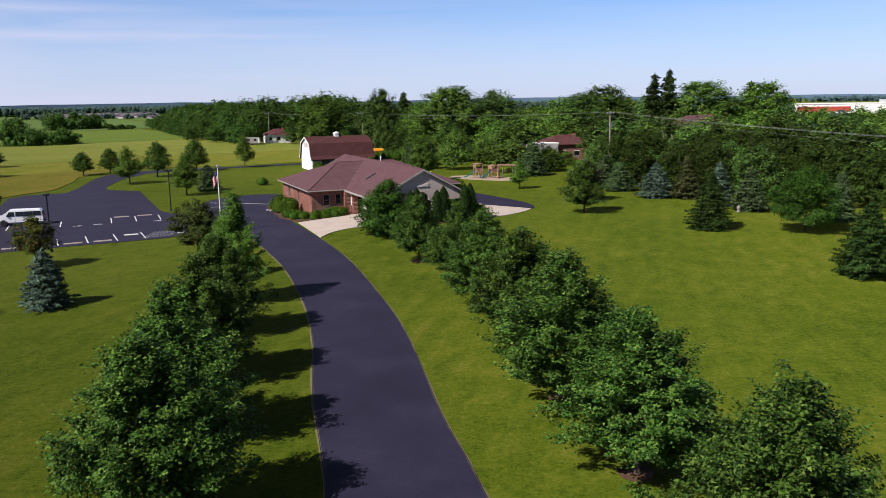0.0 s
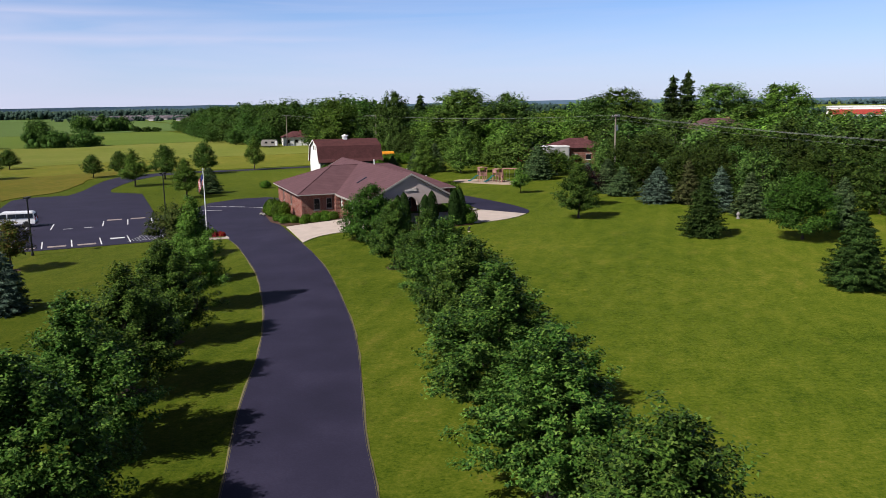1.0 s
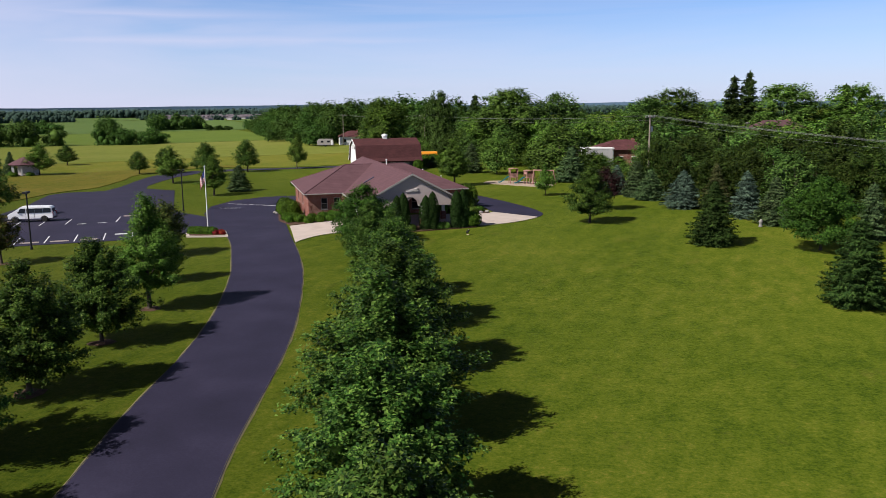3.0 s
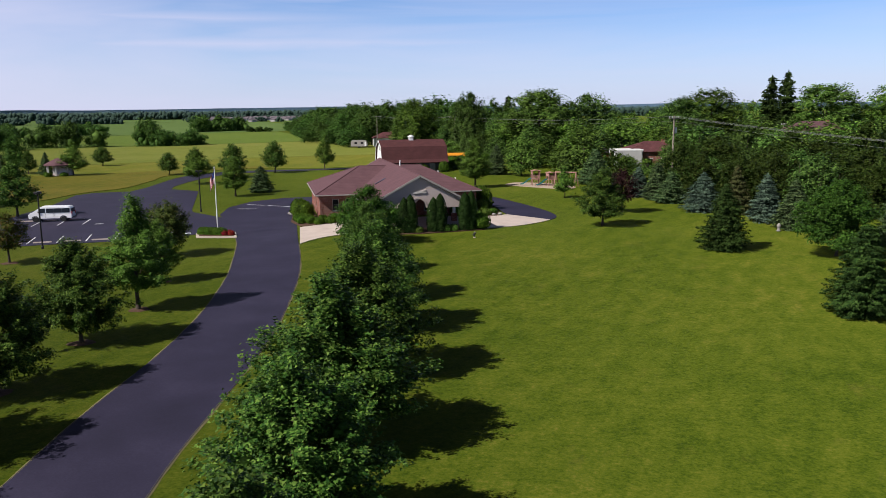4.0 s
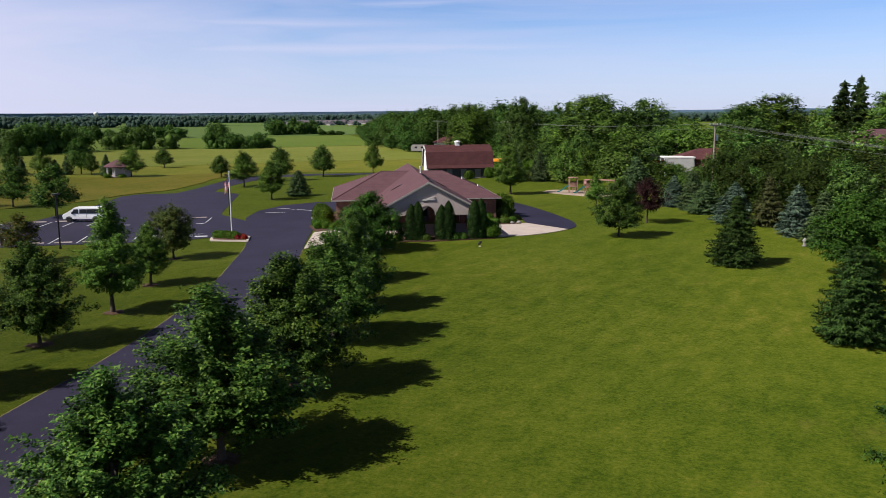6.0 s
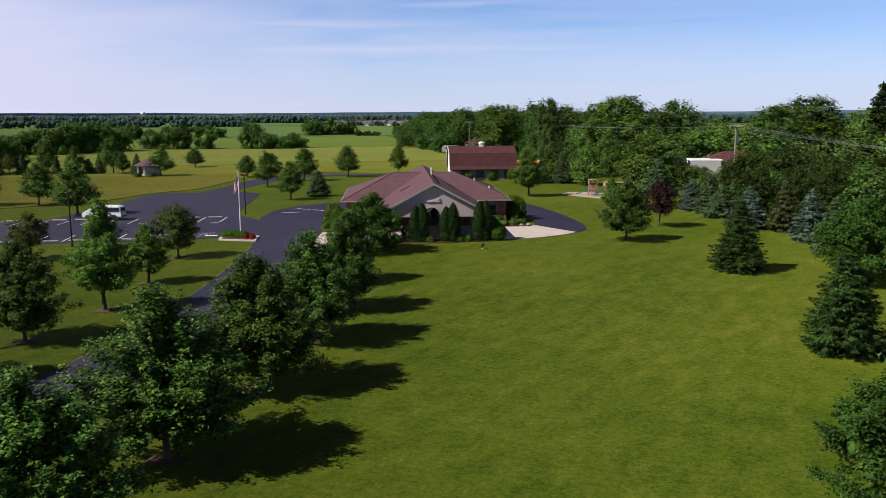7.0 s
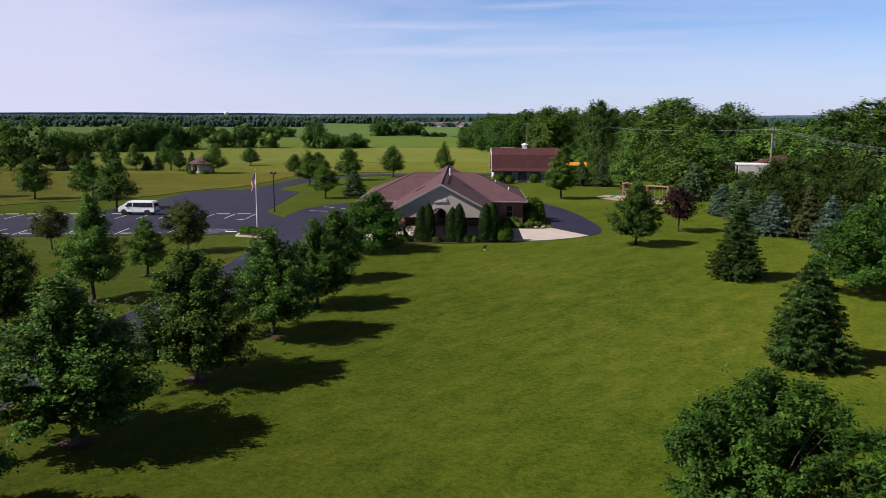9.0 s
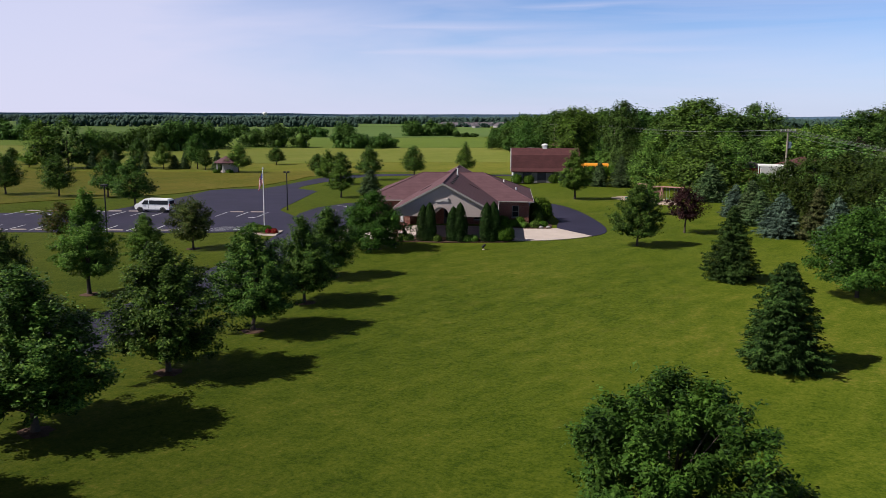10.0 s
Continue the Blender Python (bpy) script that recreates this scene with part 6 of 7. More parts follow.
for u, v, h, w in ((-0.9, 1.5, 1.0, 1.6), (-0.5, -0.3, 0.95, 1.35), (0.7, -0.7, 1.0, 1.4), (1.9, -0.6, 1.05, 1.45), (2.9, -0.3, 1.1, 1.5), (3.6, -1.0, 1.0, 1.4), (0.2, -1.75, 0.85, 1.2), (1.4, -1.8, 0.85, 1.2), (2.5, -1.75, 0.85, 1.25), (-1.5, 0.5, 0.9, 1.3), (-1.7, 2.9, 1.0, 1.5)):
    x, y = at_house(u, v)
    plant("bush", x, y, h, w, "clipped dark green ball bush by the brick wall", "bush", "ball bushes by the west wall")
for u, v, h, w in ((-1.0, 5.2, 2.2, 2.5), (-1.4, 8.0, 2.3, 2.5), (-1.3, 11.0, 1.6, 2.0)):
    x, y = at_house(u, v)
    plant("bush", x, y, h, w, "big rounded green shrub by the west wall", "bush", "big shrubs by the house")
for u, v, h, w, k in ((19.3, 3.2, 3.0, 2.8, "bush"), (19.6, 5.6, 2.4, 2.6, "bush"), (18.9, 1.2, 1.6, 1.6, "bush_light"), (16.2, -1.4, 0.9, 1.4, "bush"), (17.4, -1.8, 0.7, 1.3, "bush_light"), (18.6, -1.7, 0.75, 1.3, "bush_light"), (19.5, -1.0, 0.7, 1.2, "bush"), (17.0, -0.4, 1.1, 1.3, "bush"), (15.2, -1.1, 1.3, 1.5, "bush")):
    x, y = at_house(u, v)
    plant(k, x, y, h, w, "rounded shrub in the bed by the east wall", "bush", "shrubs by the east wall")
for u, v in ((20.0, -2.2), (19.2, -2.5), (-2.3, 9.5), (-2.5, 10.4)):
    x, y = at_house(u, v)
    bm = bmesh.new()
    bmesh.ops.create_icosphere(bm, subdivisions=2, radius=0.28)
    for vert in bm.verts:
        vert.co *= 1 + 0.25 * noise.noise(vert.co * 3 + Vector((u, v, 0)))
        vert.co.z *= 0.6
    ob = part("boulder", bm, STONE, soft=True)
    ob.location = (x * K, y * K, rise(x * K, y * K) + 0.2)
    tagged(ob, "pale rounded boulder at the edge of a bed", "boulder", group="boulders")
for x, y, h, w in ((-23.2, 153.3, 2.0, 2.2), (-21.2, 154.3, 1.7, 2.2), (-17.0, 156.0, 1.8, 2.1), (-13.6, 157.7, 2.2, 2.2)):
    plant("bush", x, y, h, w, "rounded bush against the barn", "bush", "bushes by the barn")

for x, y, h, w in ((-16.6, 168.4, 2.5, 3.4), (-14.4, 169.4, 2.5, 3.6), (-12.2, 170.4, 2.5, 3.6), (-10.0, 171.4, 2.5, 3.6), (-7.8, 172.4, 2.5, 3.6)):
    plant("bush", x, y, h, w, "dark bush before the yellow bus", "bush", "bushes before the bus")

# small garden ornaments on the lawn


def ornament(x, y, height, label):
    bm = bmesh.new()
    lathe(bm, [(0.22, 0), (0.24, 0.12 * height), (0.13, 0.25 * height), (0.16, 0.5 * height), (0.24, 0.68 * height), (0.15, 0.85 * height), (0.05, height)], 10)
    ob = part("garden_ornament", bm, DARK_GREY if height < 0.8 else STONE, soft=True)
    ob.location = spot(x, y)
    tagged(ob, label, "ornament", group="garden ornaments")




def ground_spotlight(x, y, turn):
    g = thing("ground_spotlight", *spot(x, y), turn, "dark tilted garden spotlight on a short stake in the lawn", "spotlight", "garden spotlights", scale=0.75)
    bm = bmesh.new()
    lathe(bm, [(0.20, -0.02), (0.20, 0.05), (0.12, 0.09)], 10)
    part("base", bm, CONCRETE, g)
    bm = bmesh.new()
    rod(bm, (0, 0, 0.08), (0, 0, 0.42), 0.035)
    part("stake", bm, BLACK, g)
    bm = bmesh.new()
    m = Matrix.Translation((0, 0, 0.50)) @ Matrix.Rotation(radians(-38), 4, "Y")
    box(bm, -0.30, 0.26, -0.16, 0.16, -0.09, 0.09, 0.02, m)
    head = part("lamp_head", bm, BLACK, g)
    bm = bmesh.new()
    box(bm, 0.262, 0.275, -0.13, 0.13, -0.07, 0.07, 0.0, m)
    part("lens", bm, LAMP_CLEAR, head)


ground_spotlight(4.7, 79.4, 60)
ground_spotlight(-2.9, 76.6, 40)
ornament(32.6, 86.2, 0.85, "grey stone ornament on the lawn by the spruces")

# ---- poles and wires ----


def utility_pole(x, y, height, turn, arms=True):
    p = thing("utility_pole", x * K, y * K, rise(x * K, y * K), turn, "weathered wooden utility pole with a crossarm", "utility pole", "utility poles")
    bm = bmesh.new()
    rod(bm, (0, 0, -0.3), (0, 0, height), 0.17, 0.11, 9)
    part("pole", bm, POLE_WOOD, p)
    bm = bmesh.new()
    box(bm, -1.7, 1.7, -0.06, 0.06, height - 0.45, height - 0.3)
    part("crossarm", bm, POLE_WOOD, p)
    for k in (-1.5, -0.6, 0.6, 1.5):
        bm = bmesh.new()
        lathe(bm, [(0.05, height - 0.3), (0.07, height - 0.2), (0.04, height - 0.1)], 8, (k, 0, 0))
        part("insulator", bm, GALV, p)
    if arms:
        bm = bmesh.new()
        lathe(bm, [(0.26, height - 2.6), (0.28, height - 2.5), (0.28, height - 1.8), (0.2, height - 1.7)], 12, (0.42, 0, 0))
        part("transformer", bm, GALV, p)


utility_pole(53.2, 189.2, 8.6, 60, False)
poles = [(59.6, 37.0, 9.6, 70, False), (25.5, 121.3, 11.4, 60, True), (-20, 205, 11.4, 40, False), (-56, 262, 11.0, 40, False)]
for x, y, h, a, t in poles:
    utility_pole(x, y, h, a, t)
for (x0, y0, h0, a0, _), (x1, y1, h1, a1, _) in zip(poles, poles[1:]):
    for off, drop in ((-1.5, 0), (-0.6, 0), (0.6, 0), (1.5, 0), (0.0, 0.7)):
        pts = []
        for k in range(17):
            t = k / 16
            ends = []
            for x, y, h, a in ((x0, y0, h0, a0), (x1, y1, h1, a1)):
                ends.append(Vector((x * K + off * math.cos(radians(a)), y * K + off * math.sin(radians(a)), h - 0.1 - drop + rise(x * K, y * K))))
            p = ends[0].lerp(ends[1], t)
            p.z -= 4 * 0.8 * t * (1 - t)
            pts.append(p)
        cu = bpy.data.curves.new("overhead_wire", "CURVE")
        cu.dimensions = "3D"
        cu.bevel_depth = 0.008
        cu.bevel_resolution = 1
        sp = cu.splines.new("POLY")
        sp.points.add(len(pts) - 1)
        for q, p in zip(sp.points, pts):
            q.co = (*p, 1)
        ob = new("overhead_wire", cu)
        cu.materials.append(WIRE)
        tagged(ob, "thin grey overhead wire sagging between poles", "wire", group="overhead wires", kind="stuff")

# ---- neighbouring houses ----


def small_house(x, y, turn, length, width, wall_h, rise_h, wall_mat, roof_mat, label, z=None, hip=True, windows=4):
    h = thing("neighbour_house", x * K, y * K, rise(x * K, y * K) if z is None else z, turn, label, "house", "neighbouring houses")
    l, w = length / 2, width / 2
    bm = bmesh.new()
    for a, b in (((-l, -w), (l, -w)), ((l, -w), (l, w)), ((l, w), (-l, w)), ((-l, w), (-l, -w))):
        wall_run(bm, a, b, -0.3, wall_h, 0.25)
    part("wall", bm, wall_mat, h)
    bm = bmesh.new()
    o, inset = 0.5, (w + 0.5 if hip else 0.0)
    q = [bm.verts.new(v) for v in ((-l - o, -w - o, wall_h - 0.05), (l + o, -w - o, wall_h - 0.05), (l + o, w + o, wall_h - 0.05), (-l - o, w + o, wall_h - 0.05), (-l - o + inset, 0, wall_h + rise_h), (l + o - inset, 0, wall_h + rise_h))]
    for f in ((0, 1, 5, 4), (1, 2, 5), (2, 3, 4, 5), (3, 0, 4), (3, 2, 1, 0)):
        bm.faces.new([q[k] for k in f])
    part("roof", bm, roof_mat, h)
    bm = bmesh.new()
    box(bm, l * 0.35, l * 0.35 + 0.7, -0.3, 0.4, wall_h + rise_h * 0.4, wall_h + rise_h + 0.25)
    part("chimney", bm, BRICK, h)
    for s in (-1, 1):
        for k in range(windows):
            xk = -l + (k + 0.5) * length / windows
            bm = bmesh.new()
            box(bm, xk - 0.55, xk + 0.55, s * w - 0.03 * (s > 0) - 0.03 * (s < 0), s * w + 0.03, 1.0, 2.1)
            wn = part("window", bm, GLASS, h)
            for z0, z1, n in ((0.9, 1.0, "sill"), (2.1, 2.2, "lintel")):
                bm = bmesh.new()
                box(bm, xk - 0.65, xk + 0.65, s * w - 0.05, s * w + 0.05, z0, z1)
                part(n, bm, WHITE, wn)
    return h


ROOF_RED = brickwork("red_roofing", (0.112, 0.044, 0.046), (0.090, 0.035, 0.038), (0.06, 0.018, 0.018), 0.35, 0.14, 0.012, 0.85, 0.4)
small_house(25.2, 168.0, 12, 12, 9, 3.6, 1.9, BRICK, ROOF_RED, "red brick house with a dark red hipped roof among trees")
port = thing("carport", 19.8 * K, 163.0 * K, rise(19.8 * K, 163.0 * K) + 1.5, 12, "white flat-roofed carport beside the brick house", "carport")
bm = bmesh.new()
box(bm, -2.5, 3.6, -2.4, 2.4, 2.35, 2.6, 0.02)
part("roof", bm, WHITE, port)
for sx in (-2.3, 3.4):
    for sy in (-2.2, 2.2):
        bm = bmesh.new()
        box(bm, sx - 0.07, sx + 0.07, sy - 0.07, sy + 0.07, -1.7, 2.35)
        part("post", bm, WHITE, port)
bm = bmesh.new()
box(bm, -2.2, 3.3, -2.36, -2.22, -1.7, 2.34)
part("front_wall", bm, HOUSE_PALE, port, "pale grey boarded wall")
shed = thing("shed", 15.6 * K, 171.0 * K, rise(15.6 * K, 171.0 * K), 14, "small red shed with a grey gable roof behind the trees", "shed")
bm = bmesh.new()
box(bm, -1.7, 1.7, -2.0, 2.0, -0.2, 3.0)
part("wall", bm, RED_PAINT, shed)
bm = bmesh.new()
prism(bm, [(-2.0, 2.95), (2.0, 2.95), (2.0, 3.08), (0, 4.1), (-2.0, 3.08)], -2.3, 2.3)
part("roof", bm, ROOF_FAR, shed)
bm = bmesh.new()
box(bm, -0.55, 0.55, -2.05, -2.004, 0.0, 2.1)
part("door", bm, WHITE, shed)
small_house(52.5, 226, -10, 11, 9, 4.6, 2.8, BRICK, ROOF_FAR, "two-storey house with a dark roof among trees")
small_house(41.0, 206, 70, 6, 5, 5.0, 2.0, WHITE, ROOF_FAR, "tall white house end glimpsed between trees")
small_house(58.6, 187, 10, 15, 9, 6.2, 2.8, HOUSE_FAR, SHINGLE, "beige house almost hidden by tall trees")
small_house(-54.5, 267, 20, 9, 7, 3.0, 2.0, WHITE, ROOF_RED, "small white house with a red roof by the wood", z=0.1, windows=3)


def caravan(x, y, turn, length):
    c = thing("caravan", x * K, y * K, 0.05, turn, "beige caravan parked under the trees by the wood", "caravan", "caravans")
    bm = bmesh.new()
    prism(bm, [(-length / 2, 0.55), (length / 2, 0.55), (length / 2 + 0.1, 1.6), (length / 2 - 0.3, 2.6), (-length / 2 + 0.3, 2.65), (-length / 2 - 0.1, 1.7)], -1.1, 1.1)
    part("body", bm, TRIM, c)
    for k in (-0.28, 0.12):
        bm = bmesh.new()
        box(bm, length * k, length * k + 0.9, -1.13, -1.09, 1.45, 2.05, 0.02)
        part("window", bm, GLASS, c)
    bm = bmesh.new()
    box(bm, length * 0.36, length * 0.36 + 0.6, -1.13, -1.09, 0.65, 2.2, 0.02)
    part("door", bm, WHITE, c)
    for sy in (-0.95, 0.95):
        wheel(c, 0.0, sy, 0.34, 0.22)
    bm = bmesh.new()
    rod(bm, (length / 2, 0, 0.6), (length / 2 + 1.1, 0, 0.5), 0.05)
    part("drawbar", bm, DARK_GREY, c)


caravan(-60.0, 255.0, 10, 5.5)

# ---- the woods ----
WOODS = "tall leafy woodland tree with a dense crown"
rw = random.Random(21)
placed = []
clear = [(25.2, 167.0, 8.5), (15.6, 171, 5), (19.8, 162.5, 6.0), (22.5, 156.0, 5.0), (52.5, 226, 5), (41, 206, 3.4), (58.4, 187, 5), (-46, 235, 11), (-50, 250, 12), (-54, 266, 10), (-61, 253, 8), (25, 143, 4), (19.5, 136, 6.5), (22, 141, 5), (-20, 160, 16), (-17, 174, 7), (14, 139, 7), (2.4, 146, 6)]
front = [(-170, 470), (-112, 340), (-88, 285), (-62, 258), (-44, 246), (-30, 215), (-14, 190), (-4, 172), (8, 160), (17, 160), (23, 137), (26.5, 125), (32, 116), (38, 106), (43, 96), (49, 84), (57, 70), (68, 54)]


# low places in the canopy, where younger trees stand: from, to, height at each end, width
LOW = [((31, 112), (40.6, 200), 8.6, 5.2, 2.6), ((36.5, 116), (52, 218), 10.0, 8.8, 3.0), ((40, 115), (58, 178), 10.5, 8.8, 4.0), ((14, 120), (20, 160), 5.0, 4.2, 5.0)]
LOW += [((18, 116), (24, 160), 5.4, 2.8, 4.5), ((26, 116), (23.5, 160), 5.6, 2.8, 5.0), ((24, 116), (20, 160), 5.4, 2.8, 4.0), ((19, 129), (8, 318), 9.5, 11.0, 5.0), ((23, 130), (18, 320), 9.5, 11.0, 5.0), ((27, 132), (28, 322), 9.5, 11.0, 5.0), ((21, 138), (7, 327), 9.5, 11.0, 5.0), ((26, 140), (19, 330), 9.5, 11.0, 5.0), ((31, 143), (31, 333), 9.5, 11.0, 5.0)]


def canopy(x, y, h):
    if x > 0.41 * y:            # lower trees to the east
        h = min(h, 11.5 if x < 0.44 * y else 9.8)
    for (x0, y0), (x1, y1), h0, h1, w in LOW:
        d = Vector((x1 - x0, y1 - y0))
        t = ((x - x0) * d.x + (y - y0) * d.y) / d.length_squared
        if -0.05 < t < 1.05 and abs((x - x0) * d.y - (y - y0) * d.x) / d.length < w:
            h = min(h, h0 + (h1 - h0) * t)
    return h


# the great trees that stand above the rest
for kind, x, y, h, w in (("great_0", 2.1, 187.0, 16.6, 17.0), ("great_1", 40.1, 203.6, 16.6, 17.0), ("great_1", -30.5, 207.0, 15.8, 13.5), ("great_2", -14.2, 190.0, 16.6, 9.5), ("great_2", 32.0, 190.0, 14.0, 13.0), ("great_0", 66.0, 208.0, 17.4, 19.0), ("great_1", 80.0, 206.0, 17.2, 17.0), ("great_2", 13.0, 196.0, 15.6, 14.5)):
    placed.append((x, y))
    plant(kind, x, y, h, w, "very tall broad-crowned tree above the woods", group="great woodland trees", turn=x * 7)
for depth, gap, hs in ((1.0, 6.0, (5.0, 7.5)), (7, 6.5, (6.5, 9.5)), (15, 8.0, (8.0, 11.0)), (26, 9.0, (8.0, 12.5)), (40, 10.0, (8.5, 14.0)), (57, 15, (8.5, 13.6)), (78, 18, (9.0, 14.2))):
    k = 0.0
    line = [Vector(p) for p in front]
    lens = [0.0]
    for a, b in zip(line, line[1:]):
        lens.append(lens[-1] + (b - a).length)
    while k < lens[-1]:
        i = max(j for j in range(len(lens)) if lens[j] <= k)
        i = min(i, len(line) - 2)
        a, b = line[i], line[i + 1]
        d = (b - a).normalized()
        nrm2 = Vector((-d.y, d.x))
        p = a + d * (k - lens[i]) + nrm2 * (depth + rw.uniform(-2.5, 2.5)) + d * rw.uniform(-2, 2)
        far = p.y > 230
        k += gap * rw.uniform(0.8, 1.25) * (1.35 if far else 1.0)
        if any((p.x - cx) ** 2 + (p.y - cy) ** 2 < cr * cr for cx, cy, cr in clear):
            continue
        if any((p.x - q[0]) ** 2 + (p.y - q[1]) ** 2 < (gap * 0.55) ** 2 for q in placed) or any((p.x - q[0]) ** 2 + (p.y - q[1]) ** 2 < 6.0 ** 2 for q in placed[:8]):
            continue
        placed.append((p.x, p.y))
        h = canopy(p.x, p.y, rw.uniform(*hs) * (1.12 if p.y > 240 else 1.0))
        kind_w = "back_%d" % rw.randrange(4) if depth > 20 or p.y > 205 else "wood_%d" % (rw.choice((4, 4, 4, 4, 1)) if p.x > 30 and depth < 20 else rw.randrange(4))
        if p.y > 225 and p.x < -10:
            kind_w, h = "far_%d" % rw.randrange(2), h * (0.8 if depth < 5 else 0.95 if depth < 12 else 1.14)
        plant(kind_w, p.x, p.y, h, h * (rw.uniform(0.95, 1.35) if p.y < 225 else rw.uniform(0.75, 1.1)), WOODS, group="woodland trees", turn=rw.uniform(0, 360))
# the deep of the wood
for k in range(400):
    x, y = rw.uniform(-8, 118), rw.uniform(196, 300)
    if x > 30 + (300 - y) * 0.85 + 8 or any((x - q[0]) ** 2 + (y - q[1]) ** 2 < 11.0 ** 2 for q in placed) or any((x - cx) ** 2 + (y - cy) ** 2 < cr * cr for cx, cy, cr in clear):
        continue
    placed.append((x, y))
    h = canopy(x, y, rw.uniform(9.0, 14.0))
    plant("back_%d" % rw.randrange(4), x, y, h, h * rw.uniform(0.95, 1.35), WOODS, group="woodland trees", turn=rw.uniform(0, 360))
for x, y, h in ((55.3, 215, 20.0), (57.8, 210, 21.0), (-12, 250, 16.5), (88, 236, 18)):
    plant("tall_spruce", x, y, h, 7.4, "tall ragged dark spruce above the woods", group="tall spruces")
for x, y, h, w in ((-64.5, 258.5, 7.5, 7.5), (-60.5, 260.5, 7.0, 6.0), (-48.6, 259.0, 7.0, 5.4)):
    plant("far_1", x, y, h, w, "dark round tree beside the white house", group="trees by the white house")
plant("plum", 32.5, 164, 8.6, 6.5, "large dark purple-leaved tree by the brick house")

# hedgerow clumps out in the fields, then the far wooded country
def far_clump(name, spots, height, width, leaf, per, mat, label, seed, calm=False):
    rng = np.random.default_rng(seed)
    pos, nrm = [], []
    per = per // 3 if calm else int(per * 1.25)
    for x, y in spots:
        h = height * rng.uniform(0.65, 1.15)
        w = width * rng.uniform(0.75, 1.3) * (1.0 if calm else 1.15)
        for _ in range(14):
            c = in_ball(rng, 1)[0] * (w * 0.42, w * 0.42, h * 0.30) + (x * K, y * K, h * 0.60)
            b = in_ball(rng, per // 14)
            pos.append(b * (w * 0.24, w * 0.24, h * 0.24) + c)
            nrm.append(b + np.array([0, 0, 0.5]) + rng.normal(size=b.shape) * 0.3)
        b = in_ball(rng, per // 5)
        b[:, 2] = np.abs(b[:, 2])
        pos.append(b * (w * 0.5, w * 0.5, h * 0.55) + (x * K, y * K, 0.0))
        nrm.append(b + rng.normal(size=b.shape) * 0.3)
    nrm = np.concatenate(nrm)
    if calm:
        nrm = nrm * 0.35 + np.array([-0.25, -0.45, 0.7])
    mids, radii = [], []
    for x, y in spots:
        for k in range(9 if calm else 4):
            mids.append((x * K + rng.uniform(-0.45, 0.45) * width, y * K + rng.uniform(-0.45, 0.45) * width, height * (rng.uniform(0.1, 0.72) if calm else rng.uniform(0.15, 0.45))))
            radii.append(min(width * 0.30, height * (0.30 if calm else 0.19)) * rng.uniform(0.6, 1.2))
    me = leaf_mesh(name, np.concatenate(pos), nrm, leaf, 0.8, rng, corners=3, lumps=lump_mesh(rng, np.array(mids), radii, 1, 1.25))
    return tagged(mesh_object(name, me, mat), label, "woods", kind="stuff")


def scatter_line(points, gap, seed, jitter=3.0):
    r = random.Random(seed)
    out = []
    for a, b in zip(points, points[1:]):
        d = math.dist(a, b)
        n = max(1, int(d / gap))
        for k in range(n):
            t = (k + r.random() * 0.7) / n
            out.append((a[0] + (b[0] - a[0]) * t + r.uniform(-jitter, jitter), a[1] + (b[1] - a[1]) * t + r.uniform(-jitter, jitter)))
    return out


HEDGE = "dark green hedgerow trees standing in the fields"
far_clump("hedgerow_trees", scatter_line([(-200, 203), (-187, 208), (-176, 213)], 2.6, 1, 2.5), 8.2, 8, 0.55, 1700, LEAF_HEDGE, HEDGE, 91)
far_clump("hedgerow_trees", scatter_line([(-179, 214), (-177, 226), (-177, 240)], 2.8, 2, 2.5), 10.5, 9, 0.6, 1900, LEAF_HEDGE, HEDGE, 92)
far_clump("hedgerow_trees", scatter_line([(-270, 348), (-257, 354)], 3, 3, 2), 7.4, 8, 0.7, 1100, LEAF_HEDGE, HEDGE, 93)
far_clump("hedgerow_trees", scatter_line([(-174, 255), (-166, 258), (-158, 261)], 2.4, 4, 2), 9.0, 8, 0.55, 1900, LEAF_HEDGE, HEDGE, 94)
far_clump("hedgerow_trees", scatter_line([(-249, 379), (-236, 384)], 3, 5, 2), 7.6, 8, 0.7, 1100, LEAF_HEDGE, HEDGE, 95)
far_clump("hedgerow_trees", scatter_line([(-143, 267), (-139, 271)], 2.4, 6, 2), 10.4, 8, 0.55, 2000, LEAF_HEDGE, HEDGE, 96)
far_clump("hedgerow_trees", scatter_line([(-141, 266), (-126, 277)], 2.6, 7, 2), 6.8, 7.5, 0.55, 1700, LEAF_HEDGE, HEDGE, 97)
far_clump("hedgerow_trees", scatter_line([(-210, 432), (-203, 446), (-195, 462)], 4, 8, 3), 9.4, 10, 0.9, 1200, LEAF_HEDGE, HEDGE, 98)
far_clump("hedgerow_trees", scatter_line([(-177, 430), (-165, 434)], 4, 9, 1.2), 4.2, 4.5, 0.5, 700, LEAF_HEDGE, HEDGE, 99)
far_clump("hedgerow_trees", scatter_line([(-335, 252), (-300, 262)], 5, 10, 4), 10, 11, 1.0, 1000, LEAF_HEDGE, HEDGE, 100)
far_clump("hedgerow_trees", scatter_line([(-262, 368), (-243, 371)], 4, 11, 3), 6.5, 8, 0.8, 900, LEAF_HEDGE, HEDGE, 101)
far_clump("woodland", scatter_line([(-420, 800), (-270, 760)], 9, 21, 14), 5.5, 9, 1.4, 160, FAR_WOOD_BLUED, "trees between the distant estate houses", 121, True)
far_clump("woodland", scatter_line([(-520, 1030), (-330, 960)], 9, 22, 40), 6.5, 10, 1.6, 160, FAR_WOOD_BLUED, "trees between the distant estate houses", 122, True)
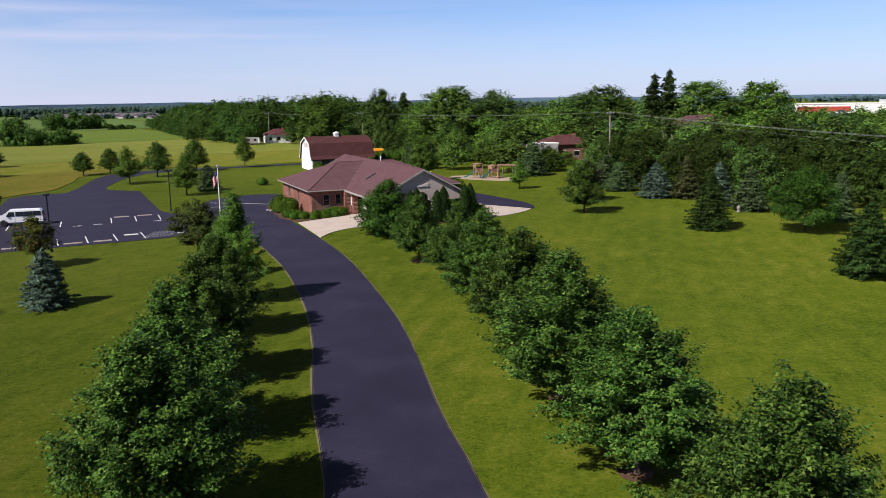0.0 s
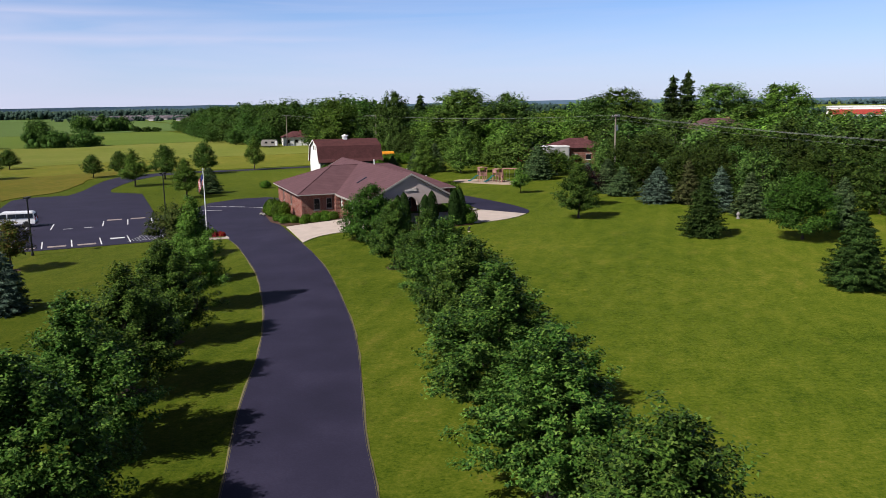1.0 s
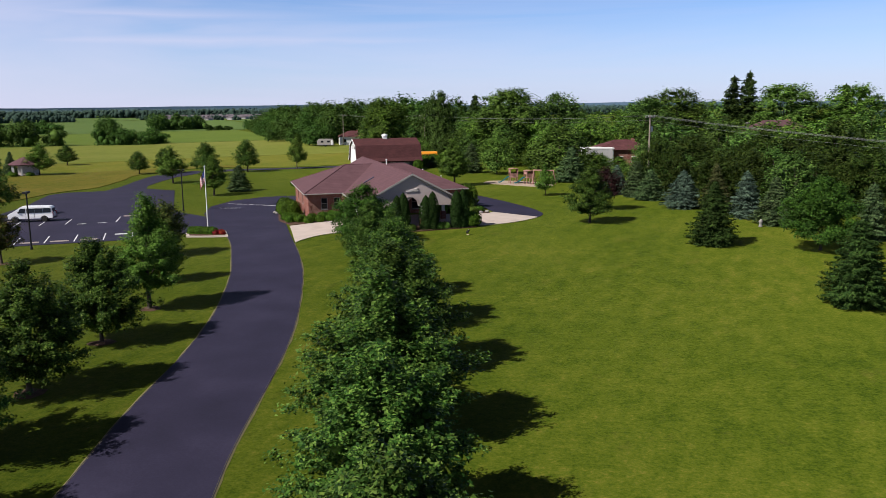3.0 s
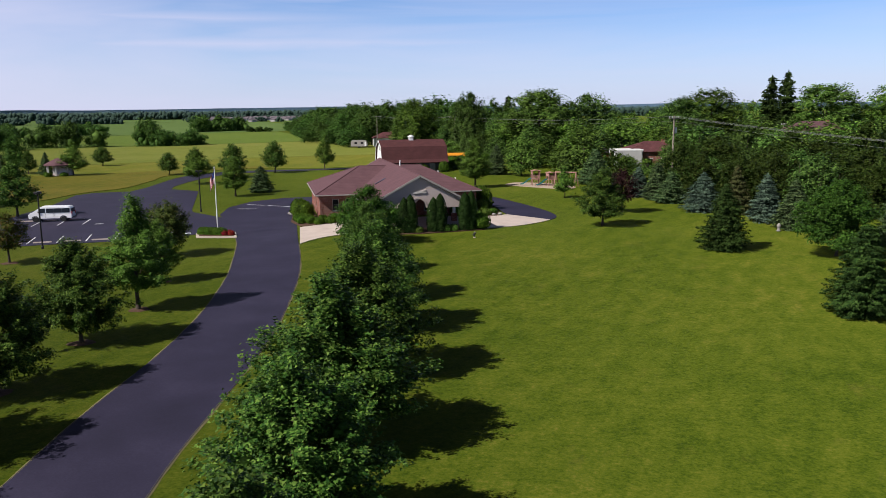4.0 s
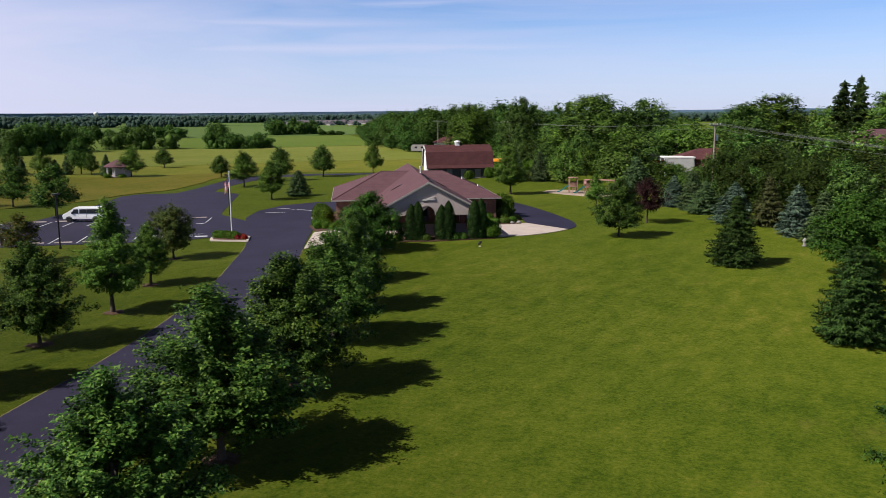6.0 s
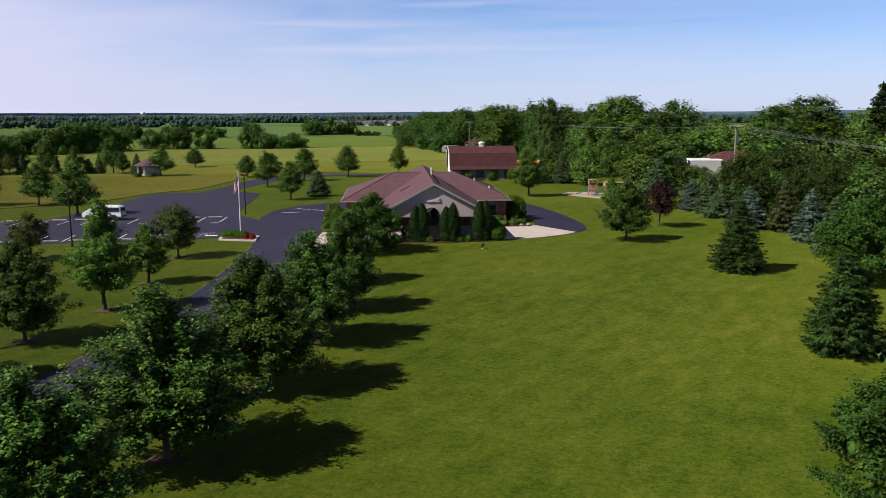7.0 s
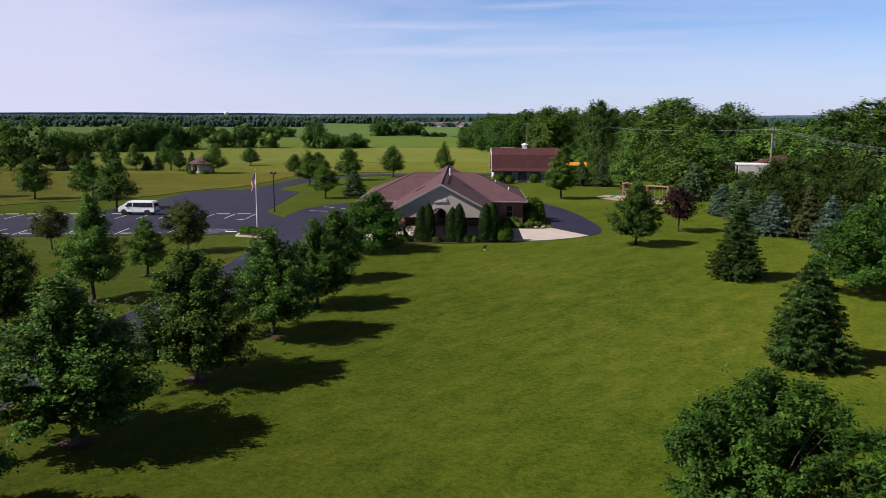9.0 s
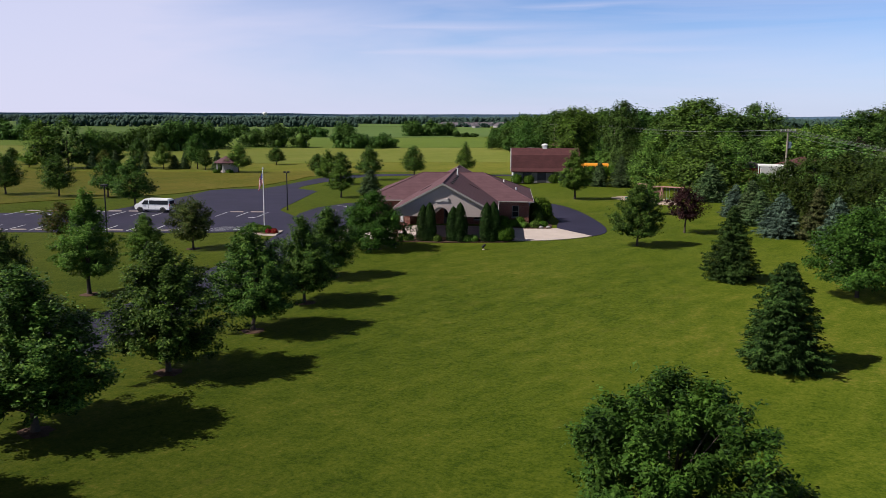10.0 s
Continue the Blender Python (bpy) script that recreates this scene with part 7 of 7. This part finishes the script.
far_clump("woodland", scatter_line([(-1500, 760), (-900, 900), (-480, 1000), (-250, 1080), (-60, 1000), (120, 900)], 4.5, 9, 12), 11, 20, 2.2, 190, FAR_WOOD_BLUED, "dark line of distant woods across the fields", 99, True)
far_clump("woodland", scatter_line([(-700, 520), (-560, 600), (-430, 700)], 5, 10, 8), 8, 15, 1.8, 150, FAR_WOOD_BLUED, "dark line of woods behind the crops", 100, True)
far_clump("woodland", scatter_line([(-2600, 1300), (-1400, 1750), (-500, 1900), (200, 1800), (900, 1500), (1600, 1000), (2200, 300)], 12, 11, 70), 11.5, 50, 6.0, 90, HAZE_TINTED_WOOD, "hazy wooded country on the horizon", 101, True)
far_clump("woodland", scatter_line([(60, 330), (160, 300), (300, 260), (420, 160)], 9, 12, 10), 7.5, 16, 1.6, 260, FAR_WOOD_BLUED, "dark woods behind the nearer trees", 102, True)
far_clump("woodland", scatter_line([(150, 700), (420, 600), (700, 420), (900, 200)], 12, 13, 20), 8, 26, 3.0, 200, FAR_WOOD_BLUED, "distant woods towards the east", 103, True)

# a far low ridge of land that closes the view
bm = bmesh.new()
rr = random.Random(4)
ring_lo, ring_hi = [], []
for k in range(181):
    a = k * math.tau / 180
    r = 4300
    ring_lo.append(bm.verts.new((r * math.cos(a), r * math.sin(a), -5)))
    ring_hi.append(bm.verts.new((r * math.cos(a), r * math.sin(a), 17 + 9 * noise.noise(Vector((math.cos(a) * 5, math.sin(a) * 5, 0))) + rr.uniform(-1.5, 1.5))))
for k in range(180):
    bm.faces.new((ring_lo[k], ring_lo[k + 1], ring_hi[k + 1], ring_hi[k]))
# a wooded ridge made blue: the haze of distance sits in its base colour
HORIZON = surface("haze_blue_distance", [(0.085, 0.140, 0.215), (0.115, 0.175, 0.255)], 0.004, 0.02, 1.0, 0.0, where="World")
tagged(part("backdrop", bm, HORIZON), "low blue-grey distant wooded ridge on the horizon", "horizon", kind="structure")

# the far housing estate and the long white store
re_ = random.Random(33)
for k in range(150):
    y = re_.uniform(760, 1180)
    x = y * re_.uniform(-0.485, -0.352)
    hh = thing("distant_house", x * K, y * K, 0, re_.uniform(0, 180), "distant estate house with a grey-brown roof", "house", "distant estate houses")
    l, w, wh = re_.uniform(3.0, 4.4), re_.uniform(2.4, 3.0), re_.uniform(1.9, 2.6)
    bm = bmesh.new()
    box(bm, -l, l, -w, w, -0.5, wh)
    part("wall", bm, HOUSE_FAR, hh)
    bm = bmesh.new()
    prism(bm, [(-w - 0.6, wh - 0.05), (w + 0.6, wh - 0.05), (0, wh + 1.7)], -l - 0.5, l + 0.5, "x")
    part("roof", bm, ROOF_FAR, hh)
store = thing("store_building", 300 * K, 560 * K, 0, -28, "long low white store building with a red sign band", "store")
bm = bmesh.new()
box(bm, -62, 80, -25, 25, -0.5, 7.6)
part("wall", bm, WHITE, store)
bm = bmesh.new()
box(bm, -60, -24, -25.6, -25.1, 2.2, 5.8)
part("sign_band", bm, RED_PAINT, store)
bm = bmesh.new()
box(bm, -62.5, 80.5, -25.5, 25.5, 7.61, 8.1)
part("parapet", bm, WHITE, store)
bm = bmesh.new()
box(bm, -6, 2, -8, 0, 8.1, 10.5)
part("roof_unit", bm, GALV, store)

tower = thing("water_tower", -1384, 1701, 0, 0, "distant white domed water tower on the horizon", "water tower")
bm = bmesh.new()
lathe(bm, [(1.6, -1), (1.2, 4), (1.2, 9), (4.5, 12), (6.0, 15), (5.4, 17.5), (3.0, 19.2), (0.5, 19.8)], 14)
part("tank", bm, WHITE, tower, soft=True)
